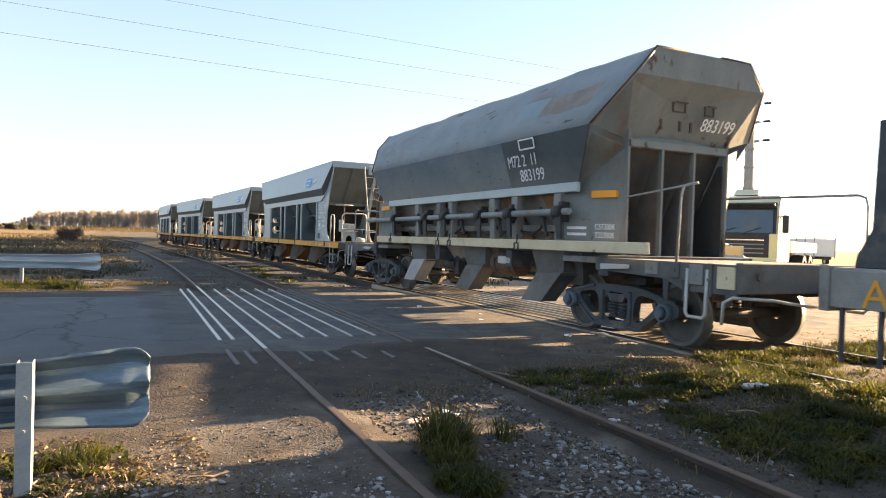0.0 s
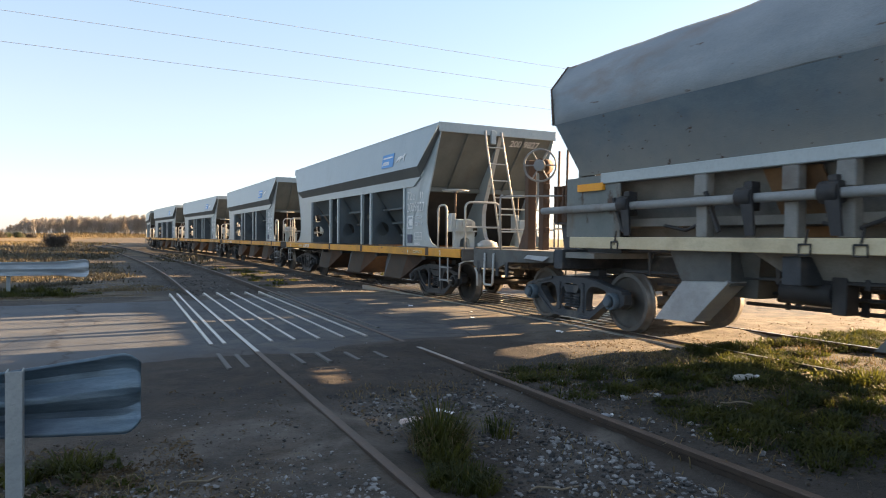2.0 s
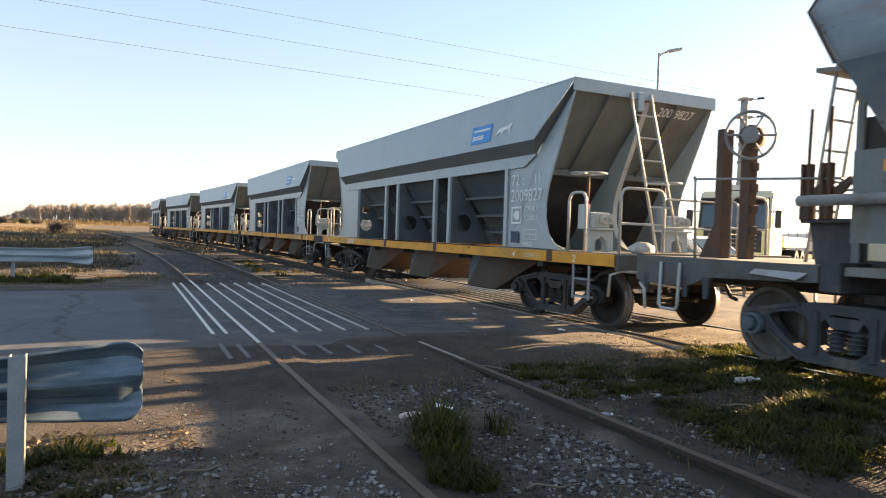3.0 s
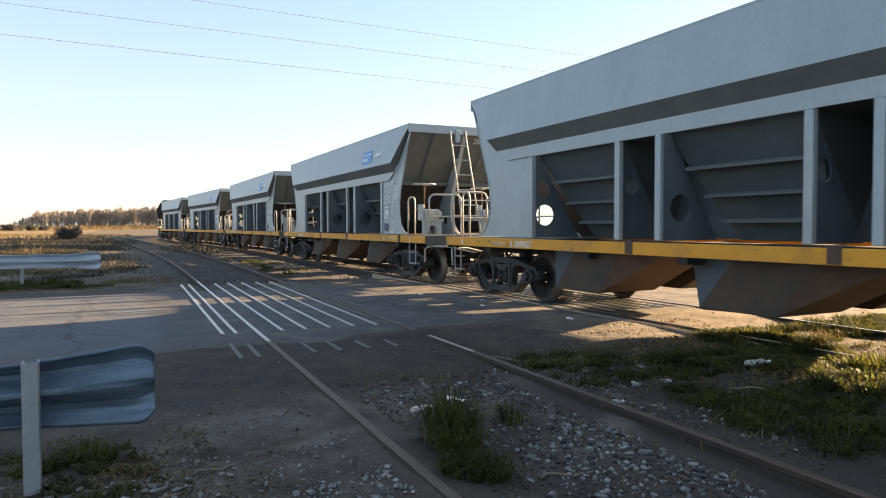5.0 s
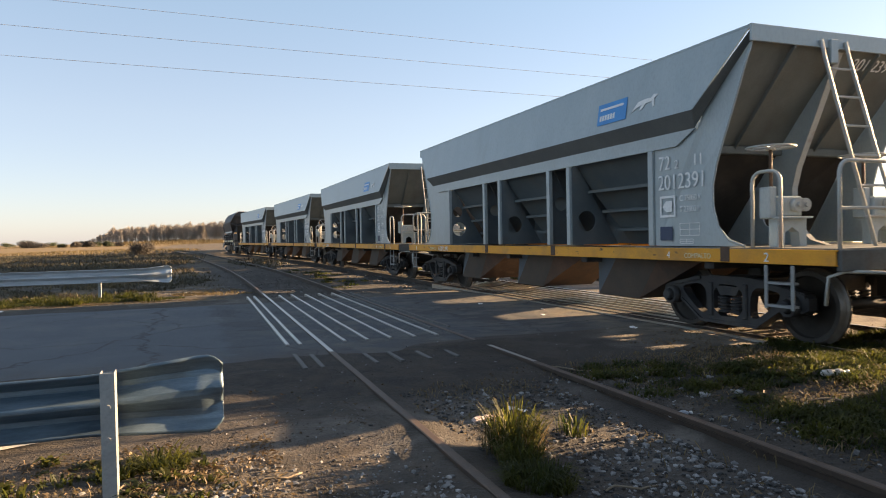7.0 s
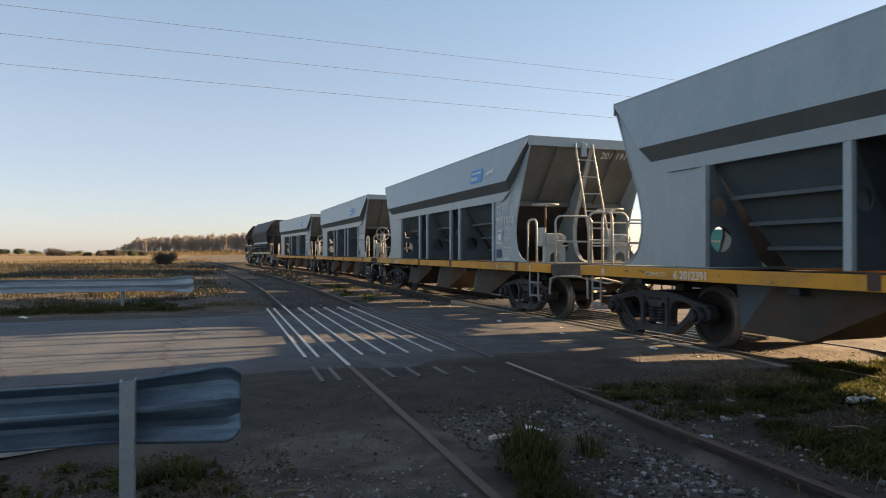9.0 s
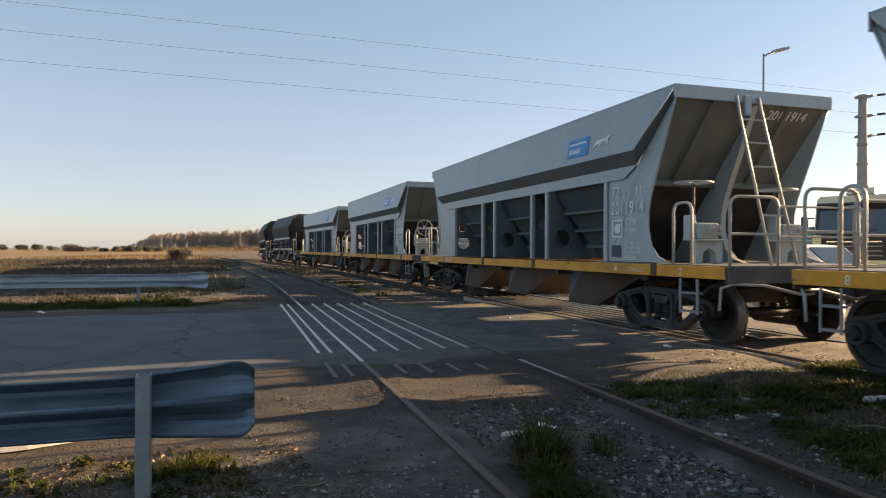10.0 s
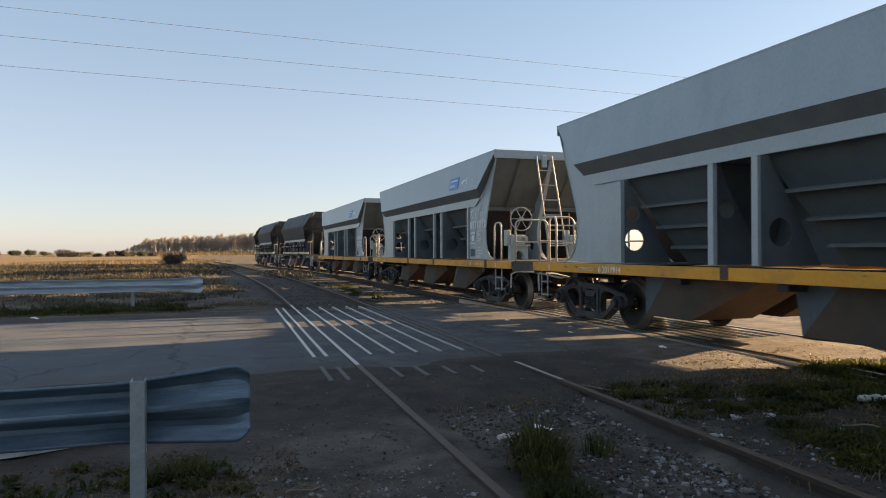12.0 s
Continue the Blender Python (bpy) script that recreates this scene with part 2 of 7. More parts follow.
M_POST = mat("painted_post_steel", (0.25, 0.28, 0.29), (0.34, 0.365, 0.37), 8.0, 0.5, metal=0.2, bump=0.08, c=(0.28, 0.22, 0.15), c_scale=3.0, c_lo=0.55, c_hi=0.8)


# ---- mesh helpers ----
def part(name, bm, material, parent=None, label="", m=None):
    """Links a bmesh as one mesh object, under a thing or a part if one is given."""
    bmesh.ops.recalc_face_normals(bm, faces=bm.faces)
    me = bpy.data.meshes.new(name)
    bm.to_mesh(me)
    bm.free()
    for mt in material if isinstance(material, (list, tuple)) else (material,):
        me.materials.append(mt)
    ob = new(name, me)
    if parent:
        ob.parent = parent
    if m:
        ob.matrix_basis = m
    if label:
        ob["label"] = label
    return ob


def box(bm, x0, x1, y0, y1, z0, z1, bevel=0.0, mi=0):
    r = bmesh.ops.create_cube(bm, size=1.0, matrix=Matrix.Translation(((x0 + x1) / 2, (y0 + y1) / 2, (z0 + z1) / 2)) @ Matrix.Diagonal((abs(x1 - x0), abs(y1 - y0), abs(z1 - z0), 1)))
    faces = {f for v in r["verts"] for f in v.link_faces}
    if bevel:
        edges = {e for v in r["verts"] for e in v.link_edges}
        faces = set(bmesh.ops.bevel(bm, geom=list(edges), offset=bevel, segments=1, affect="EDGES")["faces"]) | {f for f in faces if f.is_valid}
    for f in faces:
        f.material_index = mi
    return r


def plate(bm, pts, thick, mi=0):
    """A flat polygon of any outline, given thickness along a vector."""
    t = Vector(thick)
    a = [bm.verts.new(p) for p in pts]
    b = [bm.verts.new(Vector(p) + t) for p in pts]
    fs = [bm.faces.new(a), bm.faces.new(b[::-1])]
    for i in range(len(a)):
        j = (i + 1) % len(a)
        fs.append(bm.faces.new((a[i], b[i], b[j], a[j])))
    for f in fs:
        f.material_index = mi
    return fs


def rod(bm, a, b, r, seg=8, r2=None, mi=0):
    a, b = Vector(a), Vector(b)
    d = b - a
    m = Matrix.Translation((a + b) / 2) @ d.to_track_quat("Z", "Y").to_matrix().to_4x4()
    o = bmesh.ops.create_cone(bm, cap_ends=True, segments=seg, radius1=r, radius2=r if r2 is None else r2, depth=d.length, matrix=m)
    for f in {f for v in o["verts"] for f in v.link_faces}:
        f.material_index = mi
        f.smooth = len(f.verts) == 4 and seg > 6


def tube(bm, pts, r, seg=8):
    """A bent tube through the points."""
    pts = [Vector(p) for p in pts]
    rings = []
    for i, p in enumerate(pts):
        d = (pts[min(i + 1, len(pts) - 1)] - pts[max(i - 1, 0)]).normalized()
        q = d.to_track_quat("Z", "Y")
        rings.append([bm.verts.new(p + q @ Vector((r * math.cos(k * 2 * math.pi / seg), r * math.sin(k * 2 * math.pi / seg), 0))) for k in range(seg)])
    for a, b in zip(rings, rings[1:]):
        off = min(range(seg), key=lambda o: sum((a[k].co - b[(k + o) % seg].co).length for k in range(seg)))
        for k in range(seg):
            f = bm.faces.new((a[k], a[(k + 1) % seg], b[(k + 1 + off) % seg], b[(k + off) % seg]))
            f.smooth = True
    bm.faces.new(rings[0][::-1])
    bm.faces.new(rings[-1])


def arc_pts(c, r, a0, a1, n, ax, ay):
    c, ax, ay = Vector(c), Vector(ax), Vector(ay)
    return [c + ax * (r * math.cos(radians(a0 + (a1 - a0) * i / n))) + ay * (r * math.sin(radians(a0 + (a1 - a0) * i / n))) for i in range(n + 1)]


def holed(bm, outline, holes, thick):
    """A plate with round holes. outline: 3D points in one plane; holes: lists of points."""
    t = Vector(thick)
    edges, loops = [], []
    for pts in [outline, *holes]:
        vs = [bm.verts.new(p) for p in pts]
        loops.append(vs)
        edges += [bm.edges.new((vs[i], vs[(i + 1) % len(vs)])) for i in range(len(vs))]
    fill = [g for g in bmesh.ops.triangle_fill(bm, use_beauty=True, use_dissolve=False, edges=edges)["geom"] if isinstance(g, bmesh.types.BMFace)]
    ext = bmesh.ops.extrude_face_region(bm, geom=fill, use_keep_orig=True)
    bmesh.ops.translate(bm, vec=t, verts=[g for g in ext["geom"] if isinstance(g, bmesh.types.BMVert)])


def thing(name, label, category, group="", m=None, kind=""):
    ob = new(name)
    ob.empty_display_size = 0.2
    if m:
        ob.matrix_basis = m
    return tagged(ob, label, category, group, kind)


def text_mesh(name, words, size, material, parent, m, extrude=0.002, squeeze=1.0, label=""):
    """Stencilled writing in the built-in font, as a thin mesh."""
    cu = bpy.data.curves.new(name, "FONT")
    cu.body, cu.size, cu.extrude = words, size, extrude
    tmp = bpy.data.objects.new(name, cu)
    scene.collection.objects.link(tmp)
    me = bpy.data.meshes.new_from_object(tmp)
    bpy.data.objects.remove(tmp)
    me.materials.clear()
    me.materials.append(material)
    ob = new(name, me)
    ob.parent = parent
    ob.matrix_basis = m @ Matrix.Diagonal((squeeze, 1, 1, 1))
    if label:
        ob["label"] = label
    return ob


# ---- ground, road, tracks ----
def height(u, n):
    """The lie of the land: level at the crossing, lower where the ballast and verges are."""
    z = -0.03
    if u < 6.6:
        z -= 0.035 * min(1, (6.6 - u) / 1.2)
    z += 0.045 * math.exp(-((u - 7.15) / 0.55) ** 2) * (0.55 + noise.noise(at(u, n) * 0.9)) * min(1, max(0, (n - 2.3) / 0.4))
    near = math.exp(-((u - 4.4) / 2.0) ** 2 - ((n - 4.9) / 0.9) ** 2)
    z += 0.13 * near
    if u < 7.6:   # soil heaped against the siding's rails
        k = min(1, (7.6 - u) / 0.8)
        mid = 2.29 + 0.0192 * (u - 4.0)
        z += k * (0.050 * math.exp(-((n - mid + 0.873) / 0.22) ** 2) + 0.036 * math.exp(-((n - mid - 1.09) / 0.16) ** 2) - 0.045 * min(1, max(0, (5.2 - u) / 0.8)) * math.exp(-((n - mid - 0.72) / 0.15) ** 2))
    if u > 15.2:
        z -= 0.08 * min(1, (u - 15.2) / 1.5)
    if 2.4 < u < 4.8 and n < 1.0:
        z += 0.035 * noise.noise(at(u, n) * 2.4) * min(1, (u - 2.4) * 2) * min(1, (4.8 - u) * 2) * min(1, (1.0 - n) * 2)
    z += 0.05 * math.exp(-((u - 3.72) / 0.4) ** 2 - ((n + 0.3) / 0.6) ** 2)
    r = math.hypot(u, n)
    rough = 0.02 if r < 25 else 0.05
    if 6.8 < u < 15.2:
        rough = 0.006
    p = at(u, n)
    z += rough * noise.noise(p * 1.7) + rough * 0.6 * noise.noise(p * 5.1)
    if u < 8.2 and abs(n - 2.29 - 0.0192 * (u - 4.0) + 0.873) < 0.16:
        z = min(z, -0.014)
    if r > 60:
        z += min(1.2, (r - 60) * 0.004) * noise.noise(p * 0.012)
    return z


def spread(lo, hi, fine_lo, fine_hi, fine, grow):
    """Grid lines that are close in the middle and widen towards the horizon."""
    out = list(np.arange(fine_lo, fine_hi, fine))
    d, v = fine, fine_hi
    while v < hi:
        out.append(v)
        d *= grow
        v += d
    out.append(hi)
    d, v = fine, fine_lo - fine
    low = []
    while v > lo:
        low.append(v)
        d *= grow
        v -= d
    return [lo] + low[::-1] + out


def ground_material():
    """Dirt, gravel and dry or green grass in patches, ploughed out to a tan field far off."""
    m = mat("field_and_verge", (0.029, 0.024, 0.020), (0.062, 0.053, 0.043), 0.8, 0.95, bump=0.7, fine=38, c=(0.022, 0.019, 0.015), c_scale=0.45, bump_dist=0.03)
    t = m.node_tree
    nd, ln = t.nodes, t.links.new
    bsdf = nd["Principled BSDF"]
    base = bsdf.inputs["Base Color"].links[0].from_socket
    geo = nd.new("ShaderNodeNewGeometry")
    at_n = nd.new("ShaderNodeVectorMath")
    at_n.operation, at_n.inputs[1].default_value = "DOT_PRODUCT", N
    ln(geo.outputs["Position"], at_n.inputs[0])
    at_u = nd.new("ShaderNodeVectorMath")
    at_u.operation, at_u.inputs[1].default_value = "DOT_PRODUCT", U
    ln(geo.outputs["Position"], at_u.inputs[0])
    wob = nd.new("ShaderNodeTexNoise")
    wob.inputs["Scale"].default_value, wob.inputs["Detail"].default_value = 0.12, 6
    ln(geo.outputs["Position"], wob.inputs["Vector"])

    def zone(src, lo, hi, wobble):
        a = nd.new("ShaderNodeMath")
        a.operation, a.inputs[1].default_value = "MULTIPLY_ADD", wobble
        ln(wob.outputs[0], a.inputs[0])
        ln(src, a.inputs[2])
        r = nd.new("ShaderNodeMapRange")
        r.inputs["From Min"].default_value, r.inputs["From Max"].default_value = lo + wobble / 2, hi + wobble / 2
        ln(a.outputs[0], r.inputs["Value"])
        return r.outputs[0]

    def mix(f, x, y):
        k = nd.new("ShaderNodeMix")
        k.data_type = "RGBA"
        for sock, v in ((k.inputs[6], x), (k.inputs[7], y)):
            if isinstance(v, tuple):
                sock.default_value = (*v, 1)
            else:
                ln(v, sock)
        ln(f, k.inputs[0])
        return k.outputs[2]

    def mul(x, y):
        k = nd.new("ShaderNodeMath")
        k.operation = "MULTIPLY"
        ln(x, k.inputs[0])
        ln(y, k.inputs[1])
        return k.outputs[0]

    grain = nd.new("ShaderNodeTexNoise")
    grain.inputs["Scale"].default_value, grain.inputs["Detail"].default_value = 0.35, 8
    ln(geo.outputs["Position"], grain.inputs["Vector"])
    soil_grain = nd.new("ShaderNodeTexNoise")
    soil_grain.inputs["Scale"].default_value, soil_grain.inputs["Detail"].default_value, soil_grain.inputs["Roughness"].default_value = 3.2, 10, 0.72
    ln(geo.outputs["Position"], soil_grain.inputs["Vector"])
    crumbs = nd.new("ShaderNodeMapRange")
    crumbs.inputs["From Min"].default_value, crumbs.inputs["From Max"].default_value = 0.38, 0.66
    ln(soil_grain.outputs[0], crumbs.inputs["Value"])
    soil = mix(crumbs.outputs[0], (0.019, 0.015, 0.011), (0.085, 0.064, 0.045))
    base = mix(mul(zone(at_u.outputs["Value"], 5.4, 4.6, 1.2), zone(at_n.outputs["Value"], 2.2, 1.0, 0.8)), base, soil)
    dust_grain = nd.new("ShaderNodeTexNoise")
    dust_grain.inputs["Scale"].default_value, dust_grain.inputs["Detail"].default_value, dust_grain.inputs["Roughness"].default_value, dust_grain.inputs["Distortion"].default_value = 0.9, 9, 0.62, 0.8
    ln(geo.outputs["Position"], dust_grain.inputs["Vector"])
    dust = nd.new("ShaderNodeMapRange")
    dust.inputs["From Min"].default_value, dust.inputs["From Max"].default_value = 0.44, 0.62
    ln(dust_grain.outputs[0], dust.inputs["Value"])
    crossing = mul(zone(at_u.outputs["Value"], 2.7, 3.6, 0.8), mul(zone(at_u.outputs["Value"], 16.5, 15.5, 0.8), zone(at_n.outputs["Value"], -0.6, 0.6, 1.2)))
    base = mix(mul(dust.outputs[0], crossing), base, mix(crumbs.outputs[0], (0.075, 0.066, 0.056), (0.150, 0.134, 0.115)))
    field = mix(grain.outputs[0], (0.095, 0.062, 0.022), (0.23, 0.155, 0.058))
    far_left = mul(zone(at_n.outputs["Value"], -4.0, -9.0, 6.0), zone(at_u.outputs["Value"], 58.0, 80.0, 16.0))
    col = mix(far_left, base, field)
    sand = mix(crumbs.outputs[0], (0.085, 0.072, 0.056), (0.205, 0.176, 0.136))
    col = mix(zone(at_n.outputs["Value"], 8.5, 10.0, 2.0), col, sand)
    col = mix(mul(zone(at_n.outputs["Value"], 4.6, 6.2, 1.5), mul(zone(at_u.outputs["Value"], 5.5, 6.2, 0.8), zone(at_u.outputs["Value"], 19.0, 17.0, 1.0))), col, sand)
    humus = mix(crumbs.outputs[0], (0.011, 0.010, 0.008), (0.044, 0.037, 0.027))
    col = mix(mul(zone(at_n.outputs["Value"], 3.2, 3.7, 0.6), mul(zone(at_n.outputs["Value"], 10.5, 9.5, 1.0), zone(at_u.outputs["Value"], 6.1, 5.5, 0.9))), col, humus)
    patch_grain = nd.new("ShaderNodeTexNoise")
    patch_grain.inputs["Scale"].default_value, patch_grain.inputs["Detail"].default_value, patch_grain.inputs["Roughness"].default_value = 0.55, 9, 0.68
    ln(geo.outputs["Position"], patch_grain.inputs["Vector"])
    tufts = nd.new("ShaderNodeMapRange")
    tufts.inputs["From Min"].default_value, tufts.inputs["From Max"].default_value = 0.40, 0.60
    ln(patch_grain.outputs[0], tufts.inputs["Value"])
    verge = mix(tufts.outputs[0], (0.026, 0.021, 0.015), (0.125, 0.091, 0.052))
    col = mix(mul(zone(at_n.outputs["Value"], 1.2, 0.2, 1.2), mul(zone(at_u.outputs["Value"], 14.6, 15.4, 0.5), zone(at_u.outputs["Value"], 74.0, 60.0, 12.0))), col, verge)
    col = mix(zone(at_u.outputs["Value"], 32.0, 48.0, 10.0), col, verge)
    col = mix(far_left, col, field)
    # Dark soil strip; its extra darkness also stands in for missing train shade.
    shaded_dark_soil = mix(crumbs.outputs[0], (0.014, 0.011, 0.009), (0.050, 0.038, 0.027))
    col = mix(mul(mul(zone(at_u.outputs["Value"], 5.0, 5.5, 0.7), zone(at_u.outputs["Value"], 7.9, 7.4, 0.4)), mul(zone(at_n.outputs["Value"], -1.2, -0.6, 0.6), zone(at_n.outputs["Value"], 4.6, 3.4, 1.0))), col, shaded_dark_soil)
    beyond = zone(at_n.outputs["Value"], 40.0, 60.0, 10.0)
    col = mix(beyond, col, (0.24, 0.20, 0.08))
    ln(col, bsdf.inputs["Base Color"])
    return m


M_GROUND = ground_material()
us = spread(-1500, 1500, -3.0, 22.0, 0.16, 1.16)
ns = spread(-1500, 1500, -7.0, 12.0, 0.16, 1.16)
gverts = [at(u, n, height(u, n)) for u in us for n in ns]
gfaces = [(i * len(ns) + j, i * len(ns) + j + 1, (i + 1) * len(ns) + j + 1, (i + 1) * len(ns) + j) for i in range(len(us) - 1) for j in range(len(ns) - 1)]
gme = bpy.data.meshes.new("ground")
gme.from_pydata(gverts, [], gfaces)
gme.materials.append(M_GROUND)
for f in gme.polygons:
    f.use_smooth = True
tagged(new("ground", gme), "dusty dirt ground with gravel, weeds and dry fields", "ground", kind="structure")


def road_mesh():
    bm = bmesh.new()
    cols = list(np.arange(-60, 60.1, 0.8))
    rows = np.linspace(0, 1, 12)
    grid = []
    for n in cols:
        p = at(0, n)
        lo = 7.15 + 0.12 * noise.noise(p * 0.9) + 0.08 * noise.noise(p * 3.1)
        hi = 14.6 + 0.15 * noise.noise(p * 0.8 + Vector((9, 0, 0)))
        line = []
        for k in rows:
            u = lo + (hi - lo) * k
            z = -0.012 + 0.006 * noise.noise(at(u, n) * 0.8) - (0.03 if k in (0, 1) else 0)
            line.append(bm.verts.new(at(u, n, z)))
        grid.append(line)
    for a, b in zip(grid, grid[1:]):
        for i in range(len(rows) - 1):
            bm.faces.new((a[i], a[i + 1], b[i + 1], b[i]))
    ext = bmesh.ops.extrude_face_region(bm, geom=list(bm.faces), use_keep_orig=True)
    bmesh.ops.translate(bm, vec=(0, 0, -0.12), verts=[g for g in ext["geom"] if isinstance(g, bmesh.types.BMVert)])
    return bm


def crack(m, scale, width, dark):
    """Adds a net of fine dark cracks to a surface."""
    t = m.node_tree
    nd, ln = t.nodes, t.links.new
    bsdf = nd["Principled BSDF"]
    src = bsdf.inputs["Base Color"].links[0].from_socket
    geo, wob, add, vor, rng_, mx = nd.new("ShaderNodeNewGeometry"), nd.new("ShaderNodeTexNoise"), nd.new("ShaderNodeVectorMath"), nd.new("ShaderNodeTexVoronoi"), nd.new("ShaderNodeMapRange"), nd.new("ShaderNodeMix")
    wob.inputs["Scale"].default_value, wob.inputs["Detail"].default_value = 1.2, 6
    ln(geo.outputs["Position"], wob.inputs["Vector"])
    add.operation = "ADD"
    ln(geo.outputs["Position"], add.inputs[0])
    ln(wob.outputs["Color"], add.inputs[1])
    vor.feature = "DISTANCE_TO_EDGE"
    vor.inputs["Scale"].default_value = scale
    ln(add.outputs[0], vor.inputs["Vector"])
    rng_.inputs["From Min"].default_value, rng_.inputs["From Max"].default_value = width, 0.0
    ln(vor.outputs["Distance"], rng_.inputs["Value"])
    mx.data_type = "RGBA"
    mx.inputs[7].default_value = (*dark, 1)
    ln(rng_.outputs[0], mx.inputs[0])
    ln(src, mx.inputs[6])
    ln(mx.outputs[2], bsdf.inputs["Base Color"])


def chips(m, scale, lo, hi, rust, stretch=(1, 1, 1)):
    """Adds small rusty chips and scrapes where a coarse noise peaks."""
    t = m.node_tree
    nd, ln = t.nodes, t.links.new
    bsdf = nd["Principled BSDF"]
    src = bsdf.inputs["Base Color"].links[0].from_socket
    co, mp, nz, rg, mx = nd.new("ShaderNodeTexCoord"), nd.new("ShaderNodeMapping"), nd.new("ShaderNodeTexNoise"), nd.new("ShaderNodeMapRange"), nd.new("ShaderNodeMix")
    mp.inputs["Scale"].default_value = stretch
    ln(co.outputs["Object"], mp.inputs[0])
    ln(mp.outputs[0], nz.inputs["Vector"])
    nz.inputs["Scale"].default_value, nz.inputs["Detail"].default_value, nz.inputs["Roughness"].default_value = scale, 5, 0.6
    rg.inputs["From Min"].default_value, rg.inputs["From Max"].default_value = lo, hi
    ln(nz.outputs[0], rg.inputs["Value"])
    mx.data_type = "RGBA"
    mx.inputs[7].default_value = (*rust, 1)
    ln(rg.outputs[0], mx.inputs[0])
    ln(src, mx.inputs[6])
    ln(mx.outputs[2], bsdf.inputs["Base Color"])


def caked(m, lo, hi, tint, most):
    """Pale cement dust caked on a sheet, heaviest at its foot, with a ragged upper edge."""
    nd, ln = m.node_tree.nodes, m.node_tree.links.new
    bsdf = nd["Principled BSDF"]
    co, sep, n = nd.new("ShaderNodeTexCoord"), nd.new("ShaderNodeSeparateXYZ"), nd.new("ShaderNodeTexNoise")
    ln(co.outputs["Object"], sep.inputs[0])
    ln(co.outputs["Object"], n.inputs["Vector"])
    n.inputs["Scale"].default_value, n.inputs["Detail"].default_value, n.inputs["Roughness"].default_value = 1.1, 7, 0.62
    a, r, k = nd.new("ShaderNodeMath"), nd.new("ShaderNodeMapRange"), nd.new("ShaderNodeMix")
    a.operation, a.inputs[1].default_value = "MULTIPLY_ADD", 1.1
    ln(n.outputs[0], a.inputs[0])
    ln(sep.outputs["Z"], a.inputs[2])
    r.inputs["From Min"].default_value, r.inputs["From Max"].default_value = hi + 0.55, lo + 0.55
    r.inputs["To Max"].default_value = most
    ln(a.outputs[0], r.inputs["Value"])
    k.data_type = "RGBA"
    k.inputs[7].default_value = (*tint, 1)
    ln(r.outputs[0], k.inputs[0])
    ln(bsdf.inputs["Base Color"].links[0].from_socket, k.inputs[6])
    ln(k.outputs[2], bsdf.inputs["Base Color"])


caked(M_OLD, 2.10, 2.75, (0.215, 0.21, 0.185), 0.75)
caked(M_OLD_NAVY, 2.0, 2.45, (0.20, 0.20, 0.18), 0.5)
chips(M_OLD, 8.0, 0.645, 0.68, (0.05, 0.03, 0.02), (1, 1, 1.6))
chips(M_OLD_TOP, 3.0, 0.64, 0.68, (0.075, 0.05, 0.038), (0.4, 1, 1.5))
chips(M_END, 4.0, 0.62, 0.68, (0.07, 0.042, 0.028), (1, 1, 0.5))
chips(M_YELLOW, 4.0, 0.62, 0.67, (0.09, 0.05, 0.025), (0.5, 1, 1.4))
chips(M_BEIGE, 4.0, 0.66, 0.70, (0.12, 0.075, 0.04))
chips(M_GREY, 2.2, 0.70, 0.74, (0.16, 0.15, 0.135), (1, 1, 0.3))
